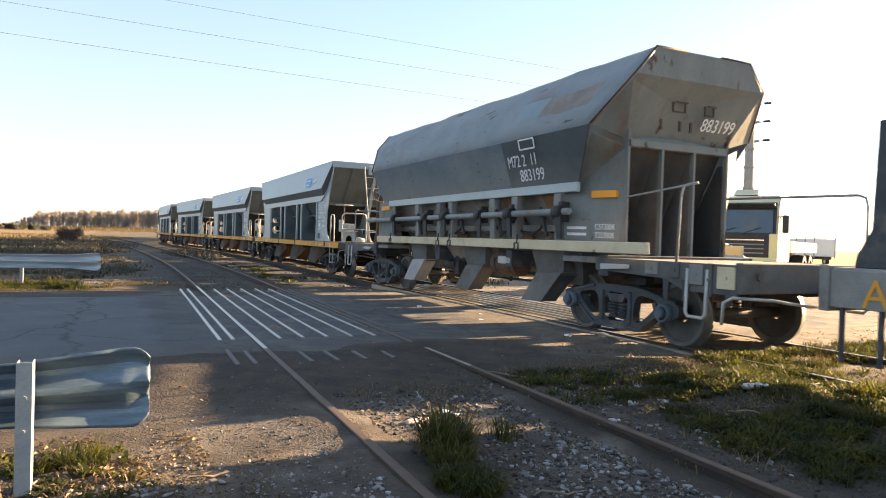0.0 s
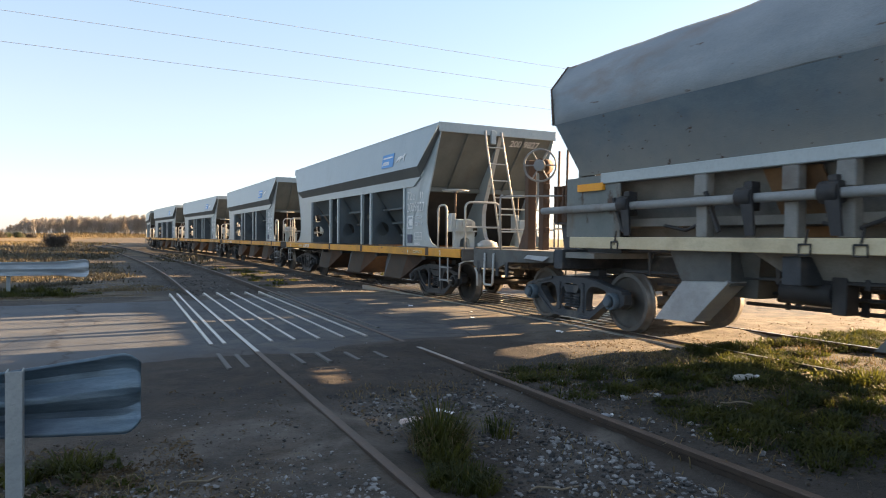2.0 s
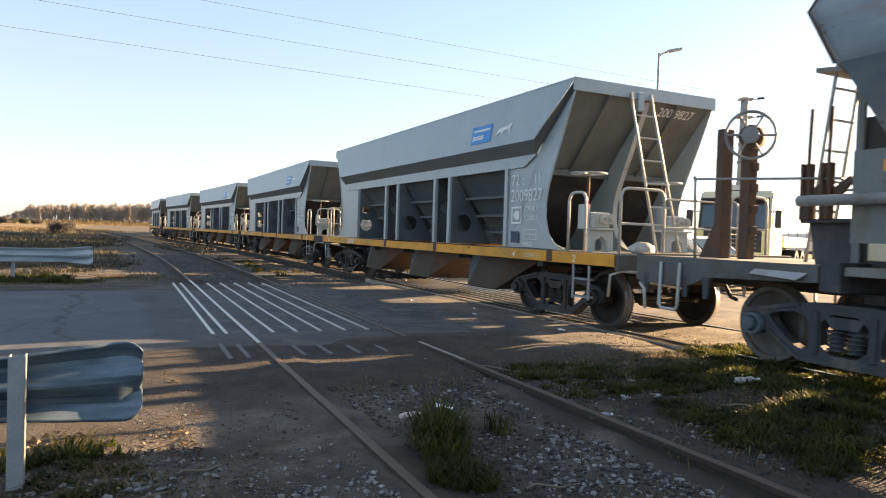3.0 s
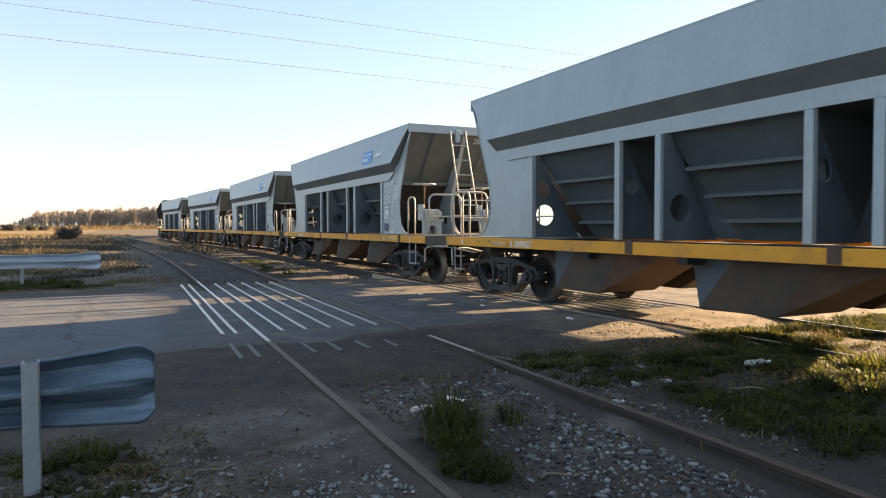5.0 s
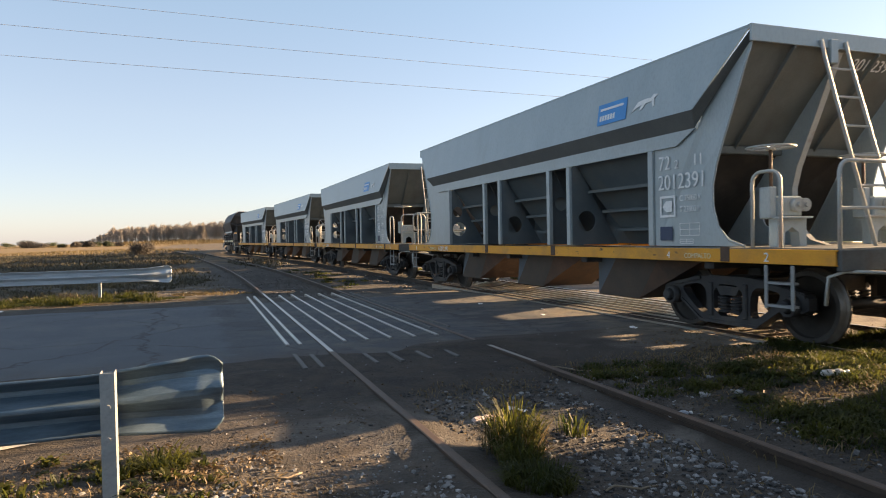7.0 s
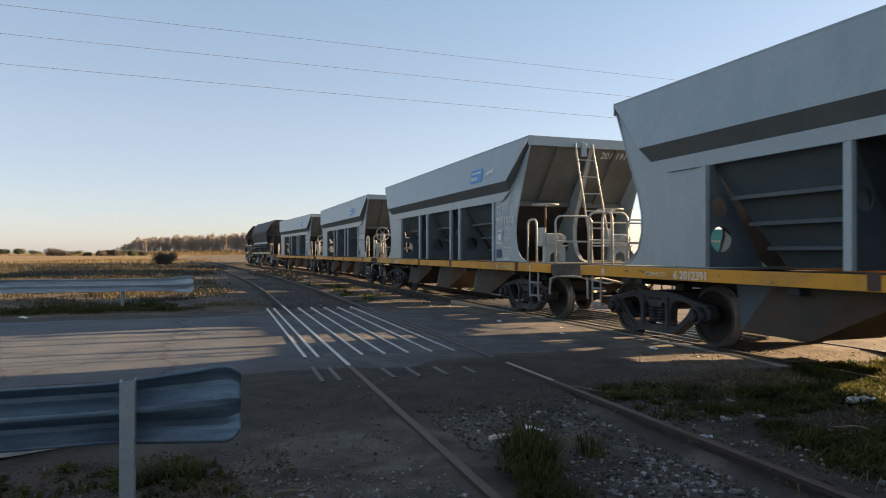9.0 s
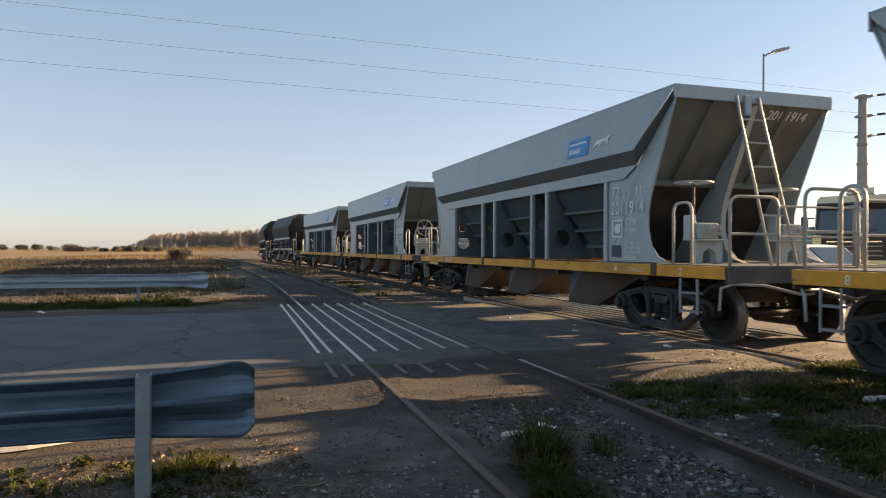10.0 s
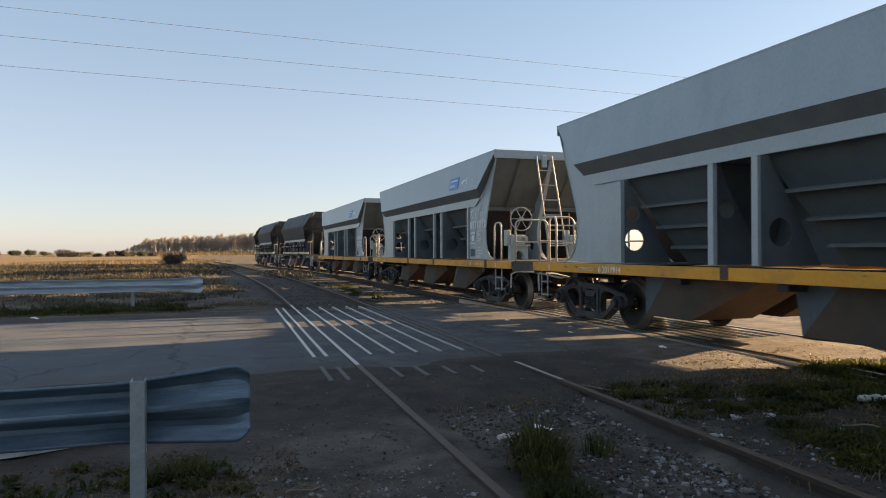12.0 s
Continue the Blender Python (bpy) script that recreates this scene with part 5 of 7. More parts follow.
        for x in (-1.9, -3.29, -4.32, -5.76, -6.66, -8.45):
            bm = bmesh.new()
            rod(bm, (x - 0.09, s * 1.42, 1.69), (x + 0.09, s * 1.42, 1.69), 0.105, 12)
            box(bm, x - 0.05, x + 0.05, s * 1.28, s * 1.42, 1.55, 1.85, 0.01)
            plate(bm, [(x - 0.06, s * 1.46, 1.78), (x + 0.10, s * 1.46, 1.78), (x + 0.14, s * 1.46, 1.30), (x + 0.04, s * 1.46, 1.30)], (0, s * 0.03, 0))
            part("shaft_bearing", bm, M_BOGIE, w, "dark greasy shaft bearing")
        for x in (-2.45, -3.8, -5.2, -7.2, -8.7):
            bm = bmesh.new()
            tube(bm, [(x, s * 1.30, 1.62), (x - 0.15, s * 1.28, 1.45), (x - 0.42, s * 1.26, 1.36), (x - 0.75, s * 1.26, 1.42)], 0.022, 6)
            rod(bm, (x - 0.05, s * 1.36, 1.78), (x + 0.12, s * 1.34, 1.34), 0.03, 6)
            part("door_link", bm, M_BOGIE, w)
        for x in (-2.99, -5.46, -5.98, -8.6):
            bm = bmesh.new()
            rod(bm, (x + 0.03, s * 1.47, 1.36), (x, s * 1.47, 1.22), 0.012, 6)
            tube(bm, [(x - 0.06, s * 1.475, 1.22), (x + 0.06, s * 1.475, 1.22), (x + 0.06, s * 1.475, 1.12), (x - 0.06, s * 1.475, 1.12), (x - 0.06, s * 1.475, 1.22)], 0.011, 6)
            part("hook", bm, M_BOGIE, w, "small dark hook on the sill")
        bm = bmesh.new()
        box(bm, -0.02 if s < 0 else -1.1, -9.55, s * 1.40, s * 1.46, 1.13, 1.28, 0.008)
        part("sill", bm, M_BEIGE, w, "faded beige sill")
    # ends
    for sx in (0, 1):
        def ex(x):
            return -L_OLD - x if sx else x
        def eb(x):
            return -L_OLD + 0.13 - x if sx else x
        bm = bmesh.new()
        plate(bm, [(eb(-0.60), -0.87, 3.88), (eb(-0.60), 0.87, 3.88), (eb(-0.63), 1.19, 3.50), (eb(-0.63), -1.19, 3.50)], (eb(-0.02) - eb(0), 0, 0))
        part("end_rim", bm, end, w, "stained pale grey rim")
        for s in (-1, 1):
            bm = bmesh.new()
            tube(bm, [(eb(-0.60), s * 0.3, 3.885), (eb(-0.60), s * 0.87, 3.885), (eb(-0.63), s * 1.19, 3.505), (eb(-1.14), s * 1.515, 2.87)], 0.014, 6)
            part("corner_seam", bm, M_RUST, w, "rusty welded edge")
        bm = bmesh.new()
        plate(bm, [(eb(-0.63), -1.19, 3.50), (eb(-0.63), 1.19, 3.50), (eb(-1.14), 1.50, 2.87), (eb(-1.06), 0.93, 2.71), (eb(-1.06), -0.93, 2.71), (eb(-1.14), -1.50, 2.87)], (eb(-0.02) - eb(0), 0, 0.0))
        part("end_sheet", bm, end, w, "rust-stained sloping end sheet")
        for c, d in ((-0.35, 0.22), (0.25, 0.16)):
            bm = bmesh.new()
            for a in ((c, c + d, 3.10, 3.12), (c, c + d, 3.22, 3.24), (c, c + 0.02, 3.10, 3.24), (c + d, c + d + 0.02, 3.10, 3.24)):
                xm = -0.63 - (3.50 - a[2]) * 0.53 + 0.012
                box(bm, eb(xm), eb(xm + 0.02), a[0], a[1], a[2], a[3])
            part("hatch_frame", bm, M_RUST, w, "thin rusty hatch outline")
        for c in (-0.5, -0.15, 0.05):
            xm = -0.63 - (3.50 - 2.95) * 0.53 + 0.012
            bm = bmesh.new()
            box(bm, eb(xm), eb(xm + 0.03), c, c + 0.03, 2.86, 3.0)
            part("bracket", bm, M_RUST, w)
        bm = bmesh.new()
        box(bm, eb(-1.0), eb(-1.12), -0.95, 0.95, 2.60, 2.71, 0.01)
        part("lintel", bm, end, w)
        for y in (-0.93, -0.32, 0.28, 0.93):
            bm = bmesh.new()
            box(bm, eb(-1.0), eb(-1.08), y - 0.022, y + 0.022, 1.06, 2.86 if abs(y) > 0.5 else 2.61, 0.006)
            part("end_post", bm, end, w)
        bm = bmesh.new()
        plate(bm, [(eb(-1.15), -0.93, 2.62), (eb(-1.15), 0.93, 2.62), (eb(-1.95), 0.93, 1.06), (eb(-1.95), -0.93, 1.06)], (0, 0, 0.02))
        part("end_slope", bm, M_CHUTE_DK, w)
        # Outer two webs are added dark sheets in place of corner shade.
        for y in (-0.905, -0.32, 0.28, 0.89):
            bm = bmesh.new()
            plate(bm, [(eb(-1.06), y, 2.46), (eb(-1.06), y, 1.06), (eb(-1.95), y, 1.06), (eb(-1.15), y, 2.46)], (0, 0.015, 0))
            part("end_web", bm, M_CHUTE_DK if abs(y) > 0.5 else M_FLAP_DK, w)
        bm = bmesh.new()
        box(bm, ex(1.25), ex(-1.95), -1.30, 1.30, 0.98, 1.06, 0.006)
        part("platform", bm, M_OLD_GRIME, w, "dusty steel platform")
        bm = bmesh.new()
        box(bm, ex(1.22), ex(1.32), -1.36, 1.36, 0.76, 1.09, 0.01)
        rod(bm, (ex(1.32), -1.1, 0.95), (ex(1.34), -1.1, 0.95), 0.05, 10)
        part("end_beam", bm, M_BEAM, w)
        for s in (-1, 1):
            bm = bmesh.new()
            plate(bm, [(ex(1.25), s * 1.36, 1.065), (ex(-1.1), s * 1.36, 1.065), (ex(-1.1), s * 1.36, 0.90), (ex(0.2), s * 1.36, 0.86), (ex(0.5), s * 1.36, 0.74), (ex(1.25), s * 1.36, 0.74)], (0, -s * 0.05, 0))
            part("side_beam", bm, M_BEAM, w)
            # plates, pockets and brackets on the beam
            # The beige end plate has sunlight on the beam put into its colour.
            for x0, x1, z0, z1, mt in () if sx else ((1.0, 1.24, 0.80, 1.04, M_BEIGE), (0.60, 0.80, 0.82, 1.05, M_OLD_GRIME), (0.30, 0.44, 0.88, 1.06, M_BEAM), (-0.12, 0.10, 0.90, 1.05, M_OLD_GRIME), (0.86, 0.93, 0.70, 1.07, M_BEAM)):
                bm = bmesh.new()
                box(bm, ex(x0), ex(x1), s * 1.358, s * 1.385, z0, z1, 0.006)
                rod(bm, (ex((x0 + x1) / 2), s * 1.38, (z0 + z1) / 2), (ex((x0 + x1) / 2), s * 1.40, (z0 + z1) / 2), 0.022, 8)
                part("beam_plate", bm, mt, w, "stained bolted beam plate, the end one tinted as sunlit")
            for x in (0.22, 0.52, 1.14):
                bm = bmesh.new()
                plate(bm, [(ex(x - 0.05), s * 1.36, 0.86), (ex(x + 0.05), s * 1.36, 0.86), (ex(x + 0.03), s * 1.36, 0.62), (ex(x - 0.03), s * 1.36, 0.62)], (0, -s * 0.03, 0))
                part("hanger", bm, M_BOGIE_OLD, w)
            bm = bmesh.new()
            plate(bm, [(ex(-0.42), s * 1.362, 0.99), (ex(-1.0), s * 1.362, 0.98), (ex(-0.92), s * 1.42, 0.91), (ex(-0.38), s * 1.40, 0.94)], (0, s * 0.008, 0.006))
            part("bent_plate", bm, M_FLAP, w, "bent pale grey plate")
        bm = bmesh.new()
        rod(bm, (ex(1.25), 0, 0.80), (ex(1.6), 0, 0.80), 0.09, 10)
        box(bm, ex(1.55), ex(1.80), -0.13, 0.12, 0.66, 0.94, 0.03)
        box(bm, ex(1.72), ex(1.86), -0.15, -0.02, 0.68, 0.92, 0.03)
        part("coupler", bm, M_BOGIE_OLD, w)
        bm = bmesh.new()
        tube(bm, [(ex(0.38), -1.36, 1.06), (ex(0.42), -1.36, 1.84), (ex(0.44), -1.34, 1.95), (ex(0.50), -1.28, 1.975), (ex(0.56), -1.24, 1.98)], 0.016, 8)
        rod(bm, (ex(0.44), -1.34, 1.95), (ex(-1.02), -0.95, 1.90), 0.013, 6)
        part("hand_rail", bm, M_SHAFT, w)
        bm = bmesh.new()
        tube(bm, [(ex(-1.0), 0.95, 1.97), (ex(0.75), 1.34, 1.97), (ex(0.85), 1.34, 1.93), (ex(0.88), 1.34, 1.82), (ex(0.88), 1.34, 1.06)], 0.017, 8)
        part("hand_rail", bm, M_SHAFT, w)
        for s in (-1, 1):
            bm = bmesh.new()
            tube(bm, [(ex(0.58), s * 1.38, 1.0), (ex(0.58), s * 1.40, 0.50), (ex(0.62), s * 1.40, 0.46), (ex(0.83), s * 1.40, 0.46), (ex(0.87), s * 1.40, 0.50), (ex(0.87), s * 1.38, 1.0)], 0.02, 8)
            part("step", bm, M_PIPE, w)
            bm = bmesh.new()
            tube(bm, [(ex(1.10), s * 1.40, 0.42), (ex(1.12), s * 1.40, 0.66), (ex(1.22), s * 1.38, 0.72), (ex(1.42), s * 1.0, 0.70), (ex(1.52), s * 0.4, 0.62)], 0.018, 8)
            part("uncoupling_lever", bm, M_PIPE, w)
    # brake column, levers and ladder on the trailing platform
    bm = bmesh.new()
    box(bm, -11.98, -11.86, -0.62, -0.45, 1.06, 2.62, 0.01)
    plate(bm, [(-11.98, -0.6, 1.06), (-11.98, -0.6, 1.5), (-12.2, -0.6, 1.06)], (0, 0.1, 0))
    part("brake_column", bm, M_RUST, w, "rusty brake column")
    bm = bmesh.new()
    box(bm, -11.72, -11.58, -0.50, -0.36, 1.06, 2.60, 0.01)
    rod(bm, (-11.50, -0.62, 2.49), (-11.58, -0.42, 2.49), 0.13, 14)
    rod(bm, (-11.62, -0.43, 2.49), (-11.45, -0.68, 2.49), 0.035, 8)
    for z in (1.35, 1.6, 1.85, 2.1):
        box(bm, -11.58, -11.53, -0.47, -0.39, z, z + 0.1, 0.008)
    part("brake_gearbox", bm, M_RUST, w, "rusty brake column with a gear case")
    bm = bmesh.new()
    ring_mesh(bm, (-11.45, -0.66, 2.49), 0.27, 0.018, (0.62, 0.78, 0), (0, 0, 1))
    for p in arc_pts((-11.45, -0.66, 2.49), 0.27, 0, 300, 5, (0.62, 0.78, 0), (0, 0, 1)):
        rod(bm, (-11.45, -0.66, 2.49), p, 0.012, 6)
    part("brake_wheel", bm, M_SHAFT, w, "large spoked hand wheel")
    bm = bmesh.new()
    rod(bm, (-11.43, -0.70, 2.49), (-11.50, -0.60, 2.49), 0.095, 18)
    part("wheel_guard", bm, M_SHAFT, w, "pale grey round cover")
    bm = bmesh.new()
    plate(bm, [(-10.42, -0.9, 1.06), (-9.96, -0.9, 1.06), (-9.96, -0.9, 1.47), (-10.50, -0.9, 1.47)], (0, 0.4, 0))
    box(bm, -10.54, -9.94, -1.0, -0.45, 1.47, 1.51, 0.01)
    part("lever_stand", bm, M_BOGIE_OLD, w, "dark steel lever stand")
    for x in (-10.48, -10.27):
        bm = bmesh.new()
        box(bm, x - 0.055, x - 0.02, -1.03, -0.94, 1.5, 2.06, 0.008)
        box(bm, x + 0.02, x + 0.055, -1.03, -0.94, 1.5, 2.06, 0.008)
        box(bm, x - 0.04, x + 0.04, -1.02, -0.95, 1.5, 1.72, 0.008)
        plate(bm, [(x - 0.02, -0.98, 1.55), (x + 0.10, -0.98, 1.70), (x + 0.26, -0.98, 1.88), (x + 0.22, -0.98, 1.92), (x + 0.02, -0.98, 1.78)], (0, 0.04, 0))
        rod(bm, (x, -0.98, 1.9), (x + 0.02, -0.98, 2.6), 0.02, 6)
        part("lever", bm, M_RUST, w, "rusty brake lever")
    bm = bmesh.new()
    for y in (-0.25, 0.15):
        tube(bm, [(-10.75, y, 3.75), (-10.72, y, 3.2), (-10.80, y, 2.6), (-11.0, y, 1.06)], 0.02, 6)
    for k in range(6):
        rod(bm, (-10.96 + 0.045 * k, -0.25, 1.3 + 0.33 * k), (-10.96 + 0.045 * k, 0.15, 1.3 + 0.33 * k), 0.014, 6)
    part("ladder", bm, M_PIPE, w)
    bm = bmesh.new()
    plate(bm, [(-10.15, -0.45, 3.02), (-10.92, -0.32, 3.14), (-10.92, 0.28, 3.14), (-10.15, 0.4, 3.02)], (0, 0, 0.05))
    part("ladder_shelf", bm, M_OLD_GRIME, w)
    # discharge doors, air tank and frame
    for x in (-2.35, -4.75, -7.35):
        for s in (-1, 1):
            bm = bmesh.new()
            plate(bm, [(x + 0.37, s * 1.30, 0.80), (x - 0.09, s * 1.34, 0.33), (x - 0.66, s * 1.34, 0.31), (x - 0.29, s * 1.30, 0.77)], (0, -s * 0.03, 0.01))
            plate(bm, [(x + 0.37, s * 1.30, 0.80), (x - 0.09, s * 1.34, 0.33), (x - 0.09, s * 1.06, 0.33), (x + 0.37, s * 1.0, 0.80)], (-0.03, 0, 0.02))
            part("discharge_flap", bm, M_FLAP if x < -7 else M_FLAP_DK, w, "worn pale grey discharge flap" if x < -7 else "dark grey discharge flap")
            bm = bmesh.new()
            plate(bm, [(x + 0.36, s * 1.25, 1.13), (x + 0.36, s * 1.25, 0.76), (x - 0.31, s * 1.25, 0.73), (x - 0.53, s * 1.25, 1.13)], (0, -s * 0.5, 0))
            part("discharge_door", bm, M_BEAM, w)
    for x0, x1, zb in ((-1.7, -3.0, 0.62), (-4.1, -5.3, 0.60), (-6.7, -7.9, 0.62)):
        bm = bmesh.new()
        plate(bm, [(x0, -1.15, 1.15), (x0 - 0.2, -0.95, zb), (x1 + 0.2, -0.95, zb), (x1, -1.15, 1.15)], (0, 2.1, 0))
        part("hopper_bottom", bm, M_BEAM, w, "grimy grey hopper bottom")
    for x0, x1, y, z in ((-2.4, -8.6, -0.72, 0.70), (-3.1, -7.4, -0.5, 0.55), (-5.2, -8.9, -1.02, 0.86)):
        bm = bmesh.new()
        rod(bm, (x0, y, z), (x1, y, z - 0.03), 0.022, 6)
        for k in range(4):
            x = x0 + (x1 - x0) * (k + 0.5) / 4
            box(bm, x - 0.025, x + 0.025, y - 0.02, y + 0.02, z - 0.06, 1.1, 0.006)
        part("brake_rod", bm, M_BOGIE, w)
    bm = bmesh.new()
    rod(bm, (-6.0, -0.95, 0.74), (-6.55, -0.95, 0.74), 0.13, 14)
    box(bm, -5.85, -6.0, -1.05, -0.85, 0.55, 1.1, 0.01)
    part("brake_cylinder", bm, M_BOGIE, w)
    bm = bmesh.new()   # an added, unseen tank that blocks sun under the wagon, with straps and pipe
    rod(bm, (-5.25, 0.92, 0.72), (-6.65, 0.92, 0.72), 0.19, 16)
    for x in (-5.5, -6.4):
        tube(bm, arc_pts((x, 0.92, 0.74), 0.205, 200, -20, 10, (0, 1, 0), (0, 0, -1)), 0.015, 6)
    tube(bm, [(-5.25, 0.92, 0.72), (-5.1, 0.9, 0.72), (-5.0, 0.6, 0.70), (-5.0, 0.2, 0.70)], 0.025, 6)
    part("air_tank", bm, M_RUST, w, "rusty brown air tank")
    bm = bmesh.new()   # shallow sloping sheet between the first two outlets
    plate(bm, [(-5.2, -1.22, 1.13), (-5.5, -1.0, 0.86), (-6.4, -1.0, 0.84), (-6.75, -1.22, 1.13)], (0, 0.02, 0.01))
    part("slope_sheet", bm, M_OLD_GRIME, w, "grimy sloping sheet")
    bm = bmesh.new()   # rods, levers and a slack adjuster of the brake rigging
    rod(bm, (-5.3, -0.55, 0.66), (-6.9, -0.60, 0.62), 0.045, 10)
    rod(bm, (-4.9, -0.62, 0.80), (-7.0, -0.70, 0.78), 0.02, 6)
    for x, z in ((-5.35, 0.60), (-5.9, 0.52), (-6.6, 0.56)):
        plate(bm, [(x - 0.05, -0.66, 0.98), (x + 0.05, -0.66, 0.98), (x + 0.035, -0.70, z), (x - 0.035, -0.70, z)], (0, 0.03, 0))
    part("brake_rigging", bm, M_BOGIE, w, "grimy brake rods and levers")
    bm = bmesh.new()
    box(bm, -3.33, -3.77, -1.36, -1.28, 0.86, 0.99, 0.02)
    part("valve_box", bm, M_PIPE, w, "pale dusty valve box")
    bm = bmesh.new()
    rod(bm, (-3.35, -1.12, 0.86), (-4.12, -1.12, 0.86), 0.19, 16)
    for x in (-3.5, -3.95):
        tube(bm, arc_pts((x, -1.12, 0.88), 0.205, 200, -20, 10, (0, 1, 0), (0, 0, -1)), 0.015, 6)
    part("air_tank", bm, M_RUST, w, "rusty brown air tank")
    bm = bmesh.new()
    box(bm, 1.25, -L_OLD - 1.25, -0.24, 0.24, 0.72, 1.02, 0.01)
    for x in (-0.95, -3.4, -6.2, -9.95):
        box(bm, x - 0.1, x + 0.1, -1.36, 1.36, 0.82, 1.10, 0.01)
    part("under_frame", bm, M_BOGIE_OLD, w)
    for x in (-0.95, -9.95):
        bogie(w, x, M_BOGIE_OLD)
    return w


def old_marks(w):
    m = Matrix.Translation((0, -1.535, 2.87)) @ Matrix.Rotation(math.atan2(0.18, 0.715), 4, "X")
    text_mesh("number", "M72 2  11", 0.27, M_WHITE, w, m @ pose(-3.36, -0.004, -0.44, 90, 0, 0), squeeze=0.78, label="worn white stencilled digits")
    text_mesh("number", "883199", 0.27, M_WHITE, w, m @ pose(-3.05, -0.004, -0.68, 90, 0, 0), squeeze=0.85, label="worn white stencilled digits")
    bm = bmesh.new()
    for a in ((-2.95, -2.50, -0.19, -0.165), (-2.95, -2.50, -0.04, -0.015), (-2.95, -2.92, -0.19, -0.02), (-2.53, -2.50, -0.19, -0.02)):
        box(bm, a[0], a[1], -0.006, -0.002, a[2], a[3])
    part("emblem", bm, M_WHITE, w, "worn white framed emblem", m)
    text_mesh("number", "883199", 0.27, M_WHITE, w, pose(-0.885, 0.22, 2.90) @ Matrix.Rotation(radians(28), 4, "Y") @ pose(0, 0, 0.0, 90, 0, 90), squeeze=0.8, label="white stencilled wagon number")
    a, b = Vector((-1.06, -0.93, 0)), Vector((-1.95, -1.30, 0))
    out = Vector((-0.37, -0.89, 0)).normalized() * 0.004
    for k0, k1, z0, z1 in ((0.06, 0.48, 1.30, 1.56), (0.56, 0.97, 1.30, 1.60)):
        bm = bmesh.new()
        p, q = a.lerp(b, k0) + out, a.lerp(b, k1) + out
        plate(bm, [(p.x, p.y, z0), (q.x, q.y, z0), (q.x, q.y, z1), (p.x, p.y, z1)], out)
        panel = part("data_panel", bm, M_OLD, w, "worn blue data panel")
        if k0 < 0.1:
            q = a.lerp(b, k1 - 0.02) + out * 2.2
            for words, z in (("C57300K", 1.45), ("T22700K", 1.33)):
                text_mesh("load_mark", words, 0.115, M_WHITE, panel, pose(q.x, q.y, z, 90, 0, 22.6), squeeze=0.72, label="small white load marking")
            continue
        for z in (z0 + 0.06, z0 + 0.15):
            bm = bmesh.new()
            p, q = a.lerp(b, k0 + 0.04) + out * 2, a.lerp(b, k1 - 0.04) + out * 2
            plate(bm, [(p.x, p.y, z), (q.x, q.y, z), (q.x, q.y, z + 0.04), (p.x, p.y, z + 0.04)], out)
            part("data_line", bm, M_WHITE, panel)


def flat_wagon():
    w = thing("flat_wagon", "grey flat wagon with tall steel stakes", "rail wagon", "wagons of the train")
    bm = bmesh.new()
    box(bm, 0, -12.8, -1.35, 1.35, 1.02, 1.10, 0.01)
    for s in (-1, 1):
        box(bm, 0, -12.8, s * 1.30, s * 1.38, 0.74, 1.08, 0.008)
    box(bm, -12.8, -12.9, -1.40, 1.40, 0.70, 1.12, 0.01)
    box(bm, 0.1, 0, -1.40, 1.40, 0.70, 1.12, 0.01)
    box(bm, 0, -12.8, -0.22, 0.22, 0.66, 1.0)
    part("deck", bm, M_OLD_GRIME, w, "dusty grey deck")
    for x in (-12.42, -9.4, -6.3, -3.2, -0.6):
        for y in (-1.2, 1.2):
            bm = bmesh.new()
            plate(bm, [(x - 0.25, y - 0.05, 1.1), (x + 0.25, y - 0.05, 1.1), (x + 0.23, y - 0.05, 1.22), (x + 0.09, y - 0.05, 1.44), (x + 0.07, y - 0.05, 2.40), (x - 0.07, y - 0.05, 2.40), (x - 0.09, y - 0.05, 1.44), (x - 0.23, y - 0.05, 1.22)], (0, 0.10, 0))
            bmesh.ops.bevel(bm, geom=list(bm.edges), offset=0.008, segments=1, affect="EDGES")
            part("stake", bm, M_BOGIE_OLD, w, "dark steel stake with a flared foot")
    for x0, x1 in ((-12.42, -9.4), (-6.3, -3.2)):
        for z in (1.95, 2.32):
            bm = bmesh.new()
            box(bm, x0 + 0.07, x1 - 0.07, -1.23, -1.17, z - 0.06, z + 0.06, 0.01)
            part("cross_bar", bm, M_BOGIE_OLD, w)
    bm = bmesh.new()
    rod(bm, (-12.8, 0, 0.8), (-13.15, 0, 0.8), 0.09, 10)
    box(bm, -13.05, -13.3, -0.13, 0.12, 0.66, 0.94, 0.03)
    part("coupler", bm, M_BOGIE_OLD, w)
    for x in (-12.35, -12.7):
        bm = bmesh.new()
        box(bm, x - 0.02, x + 0.02, -1.36, -1.32, 0.25, 0.75, 0.006)
        part("stirrup", bm, M_BOGIE_OLD, w)
    text_mesh("letter", "A", 0.36, M_YELLOW, w, pose(-12.5, -1.386, 0.76, 90, 0, 0), label="yellow painted letter")
    for x in (-1.6, -9.6):
        bogie(w, x, M_BOGIE_OLD)
    return w


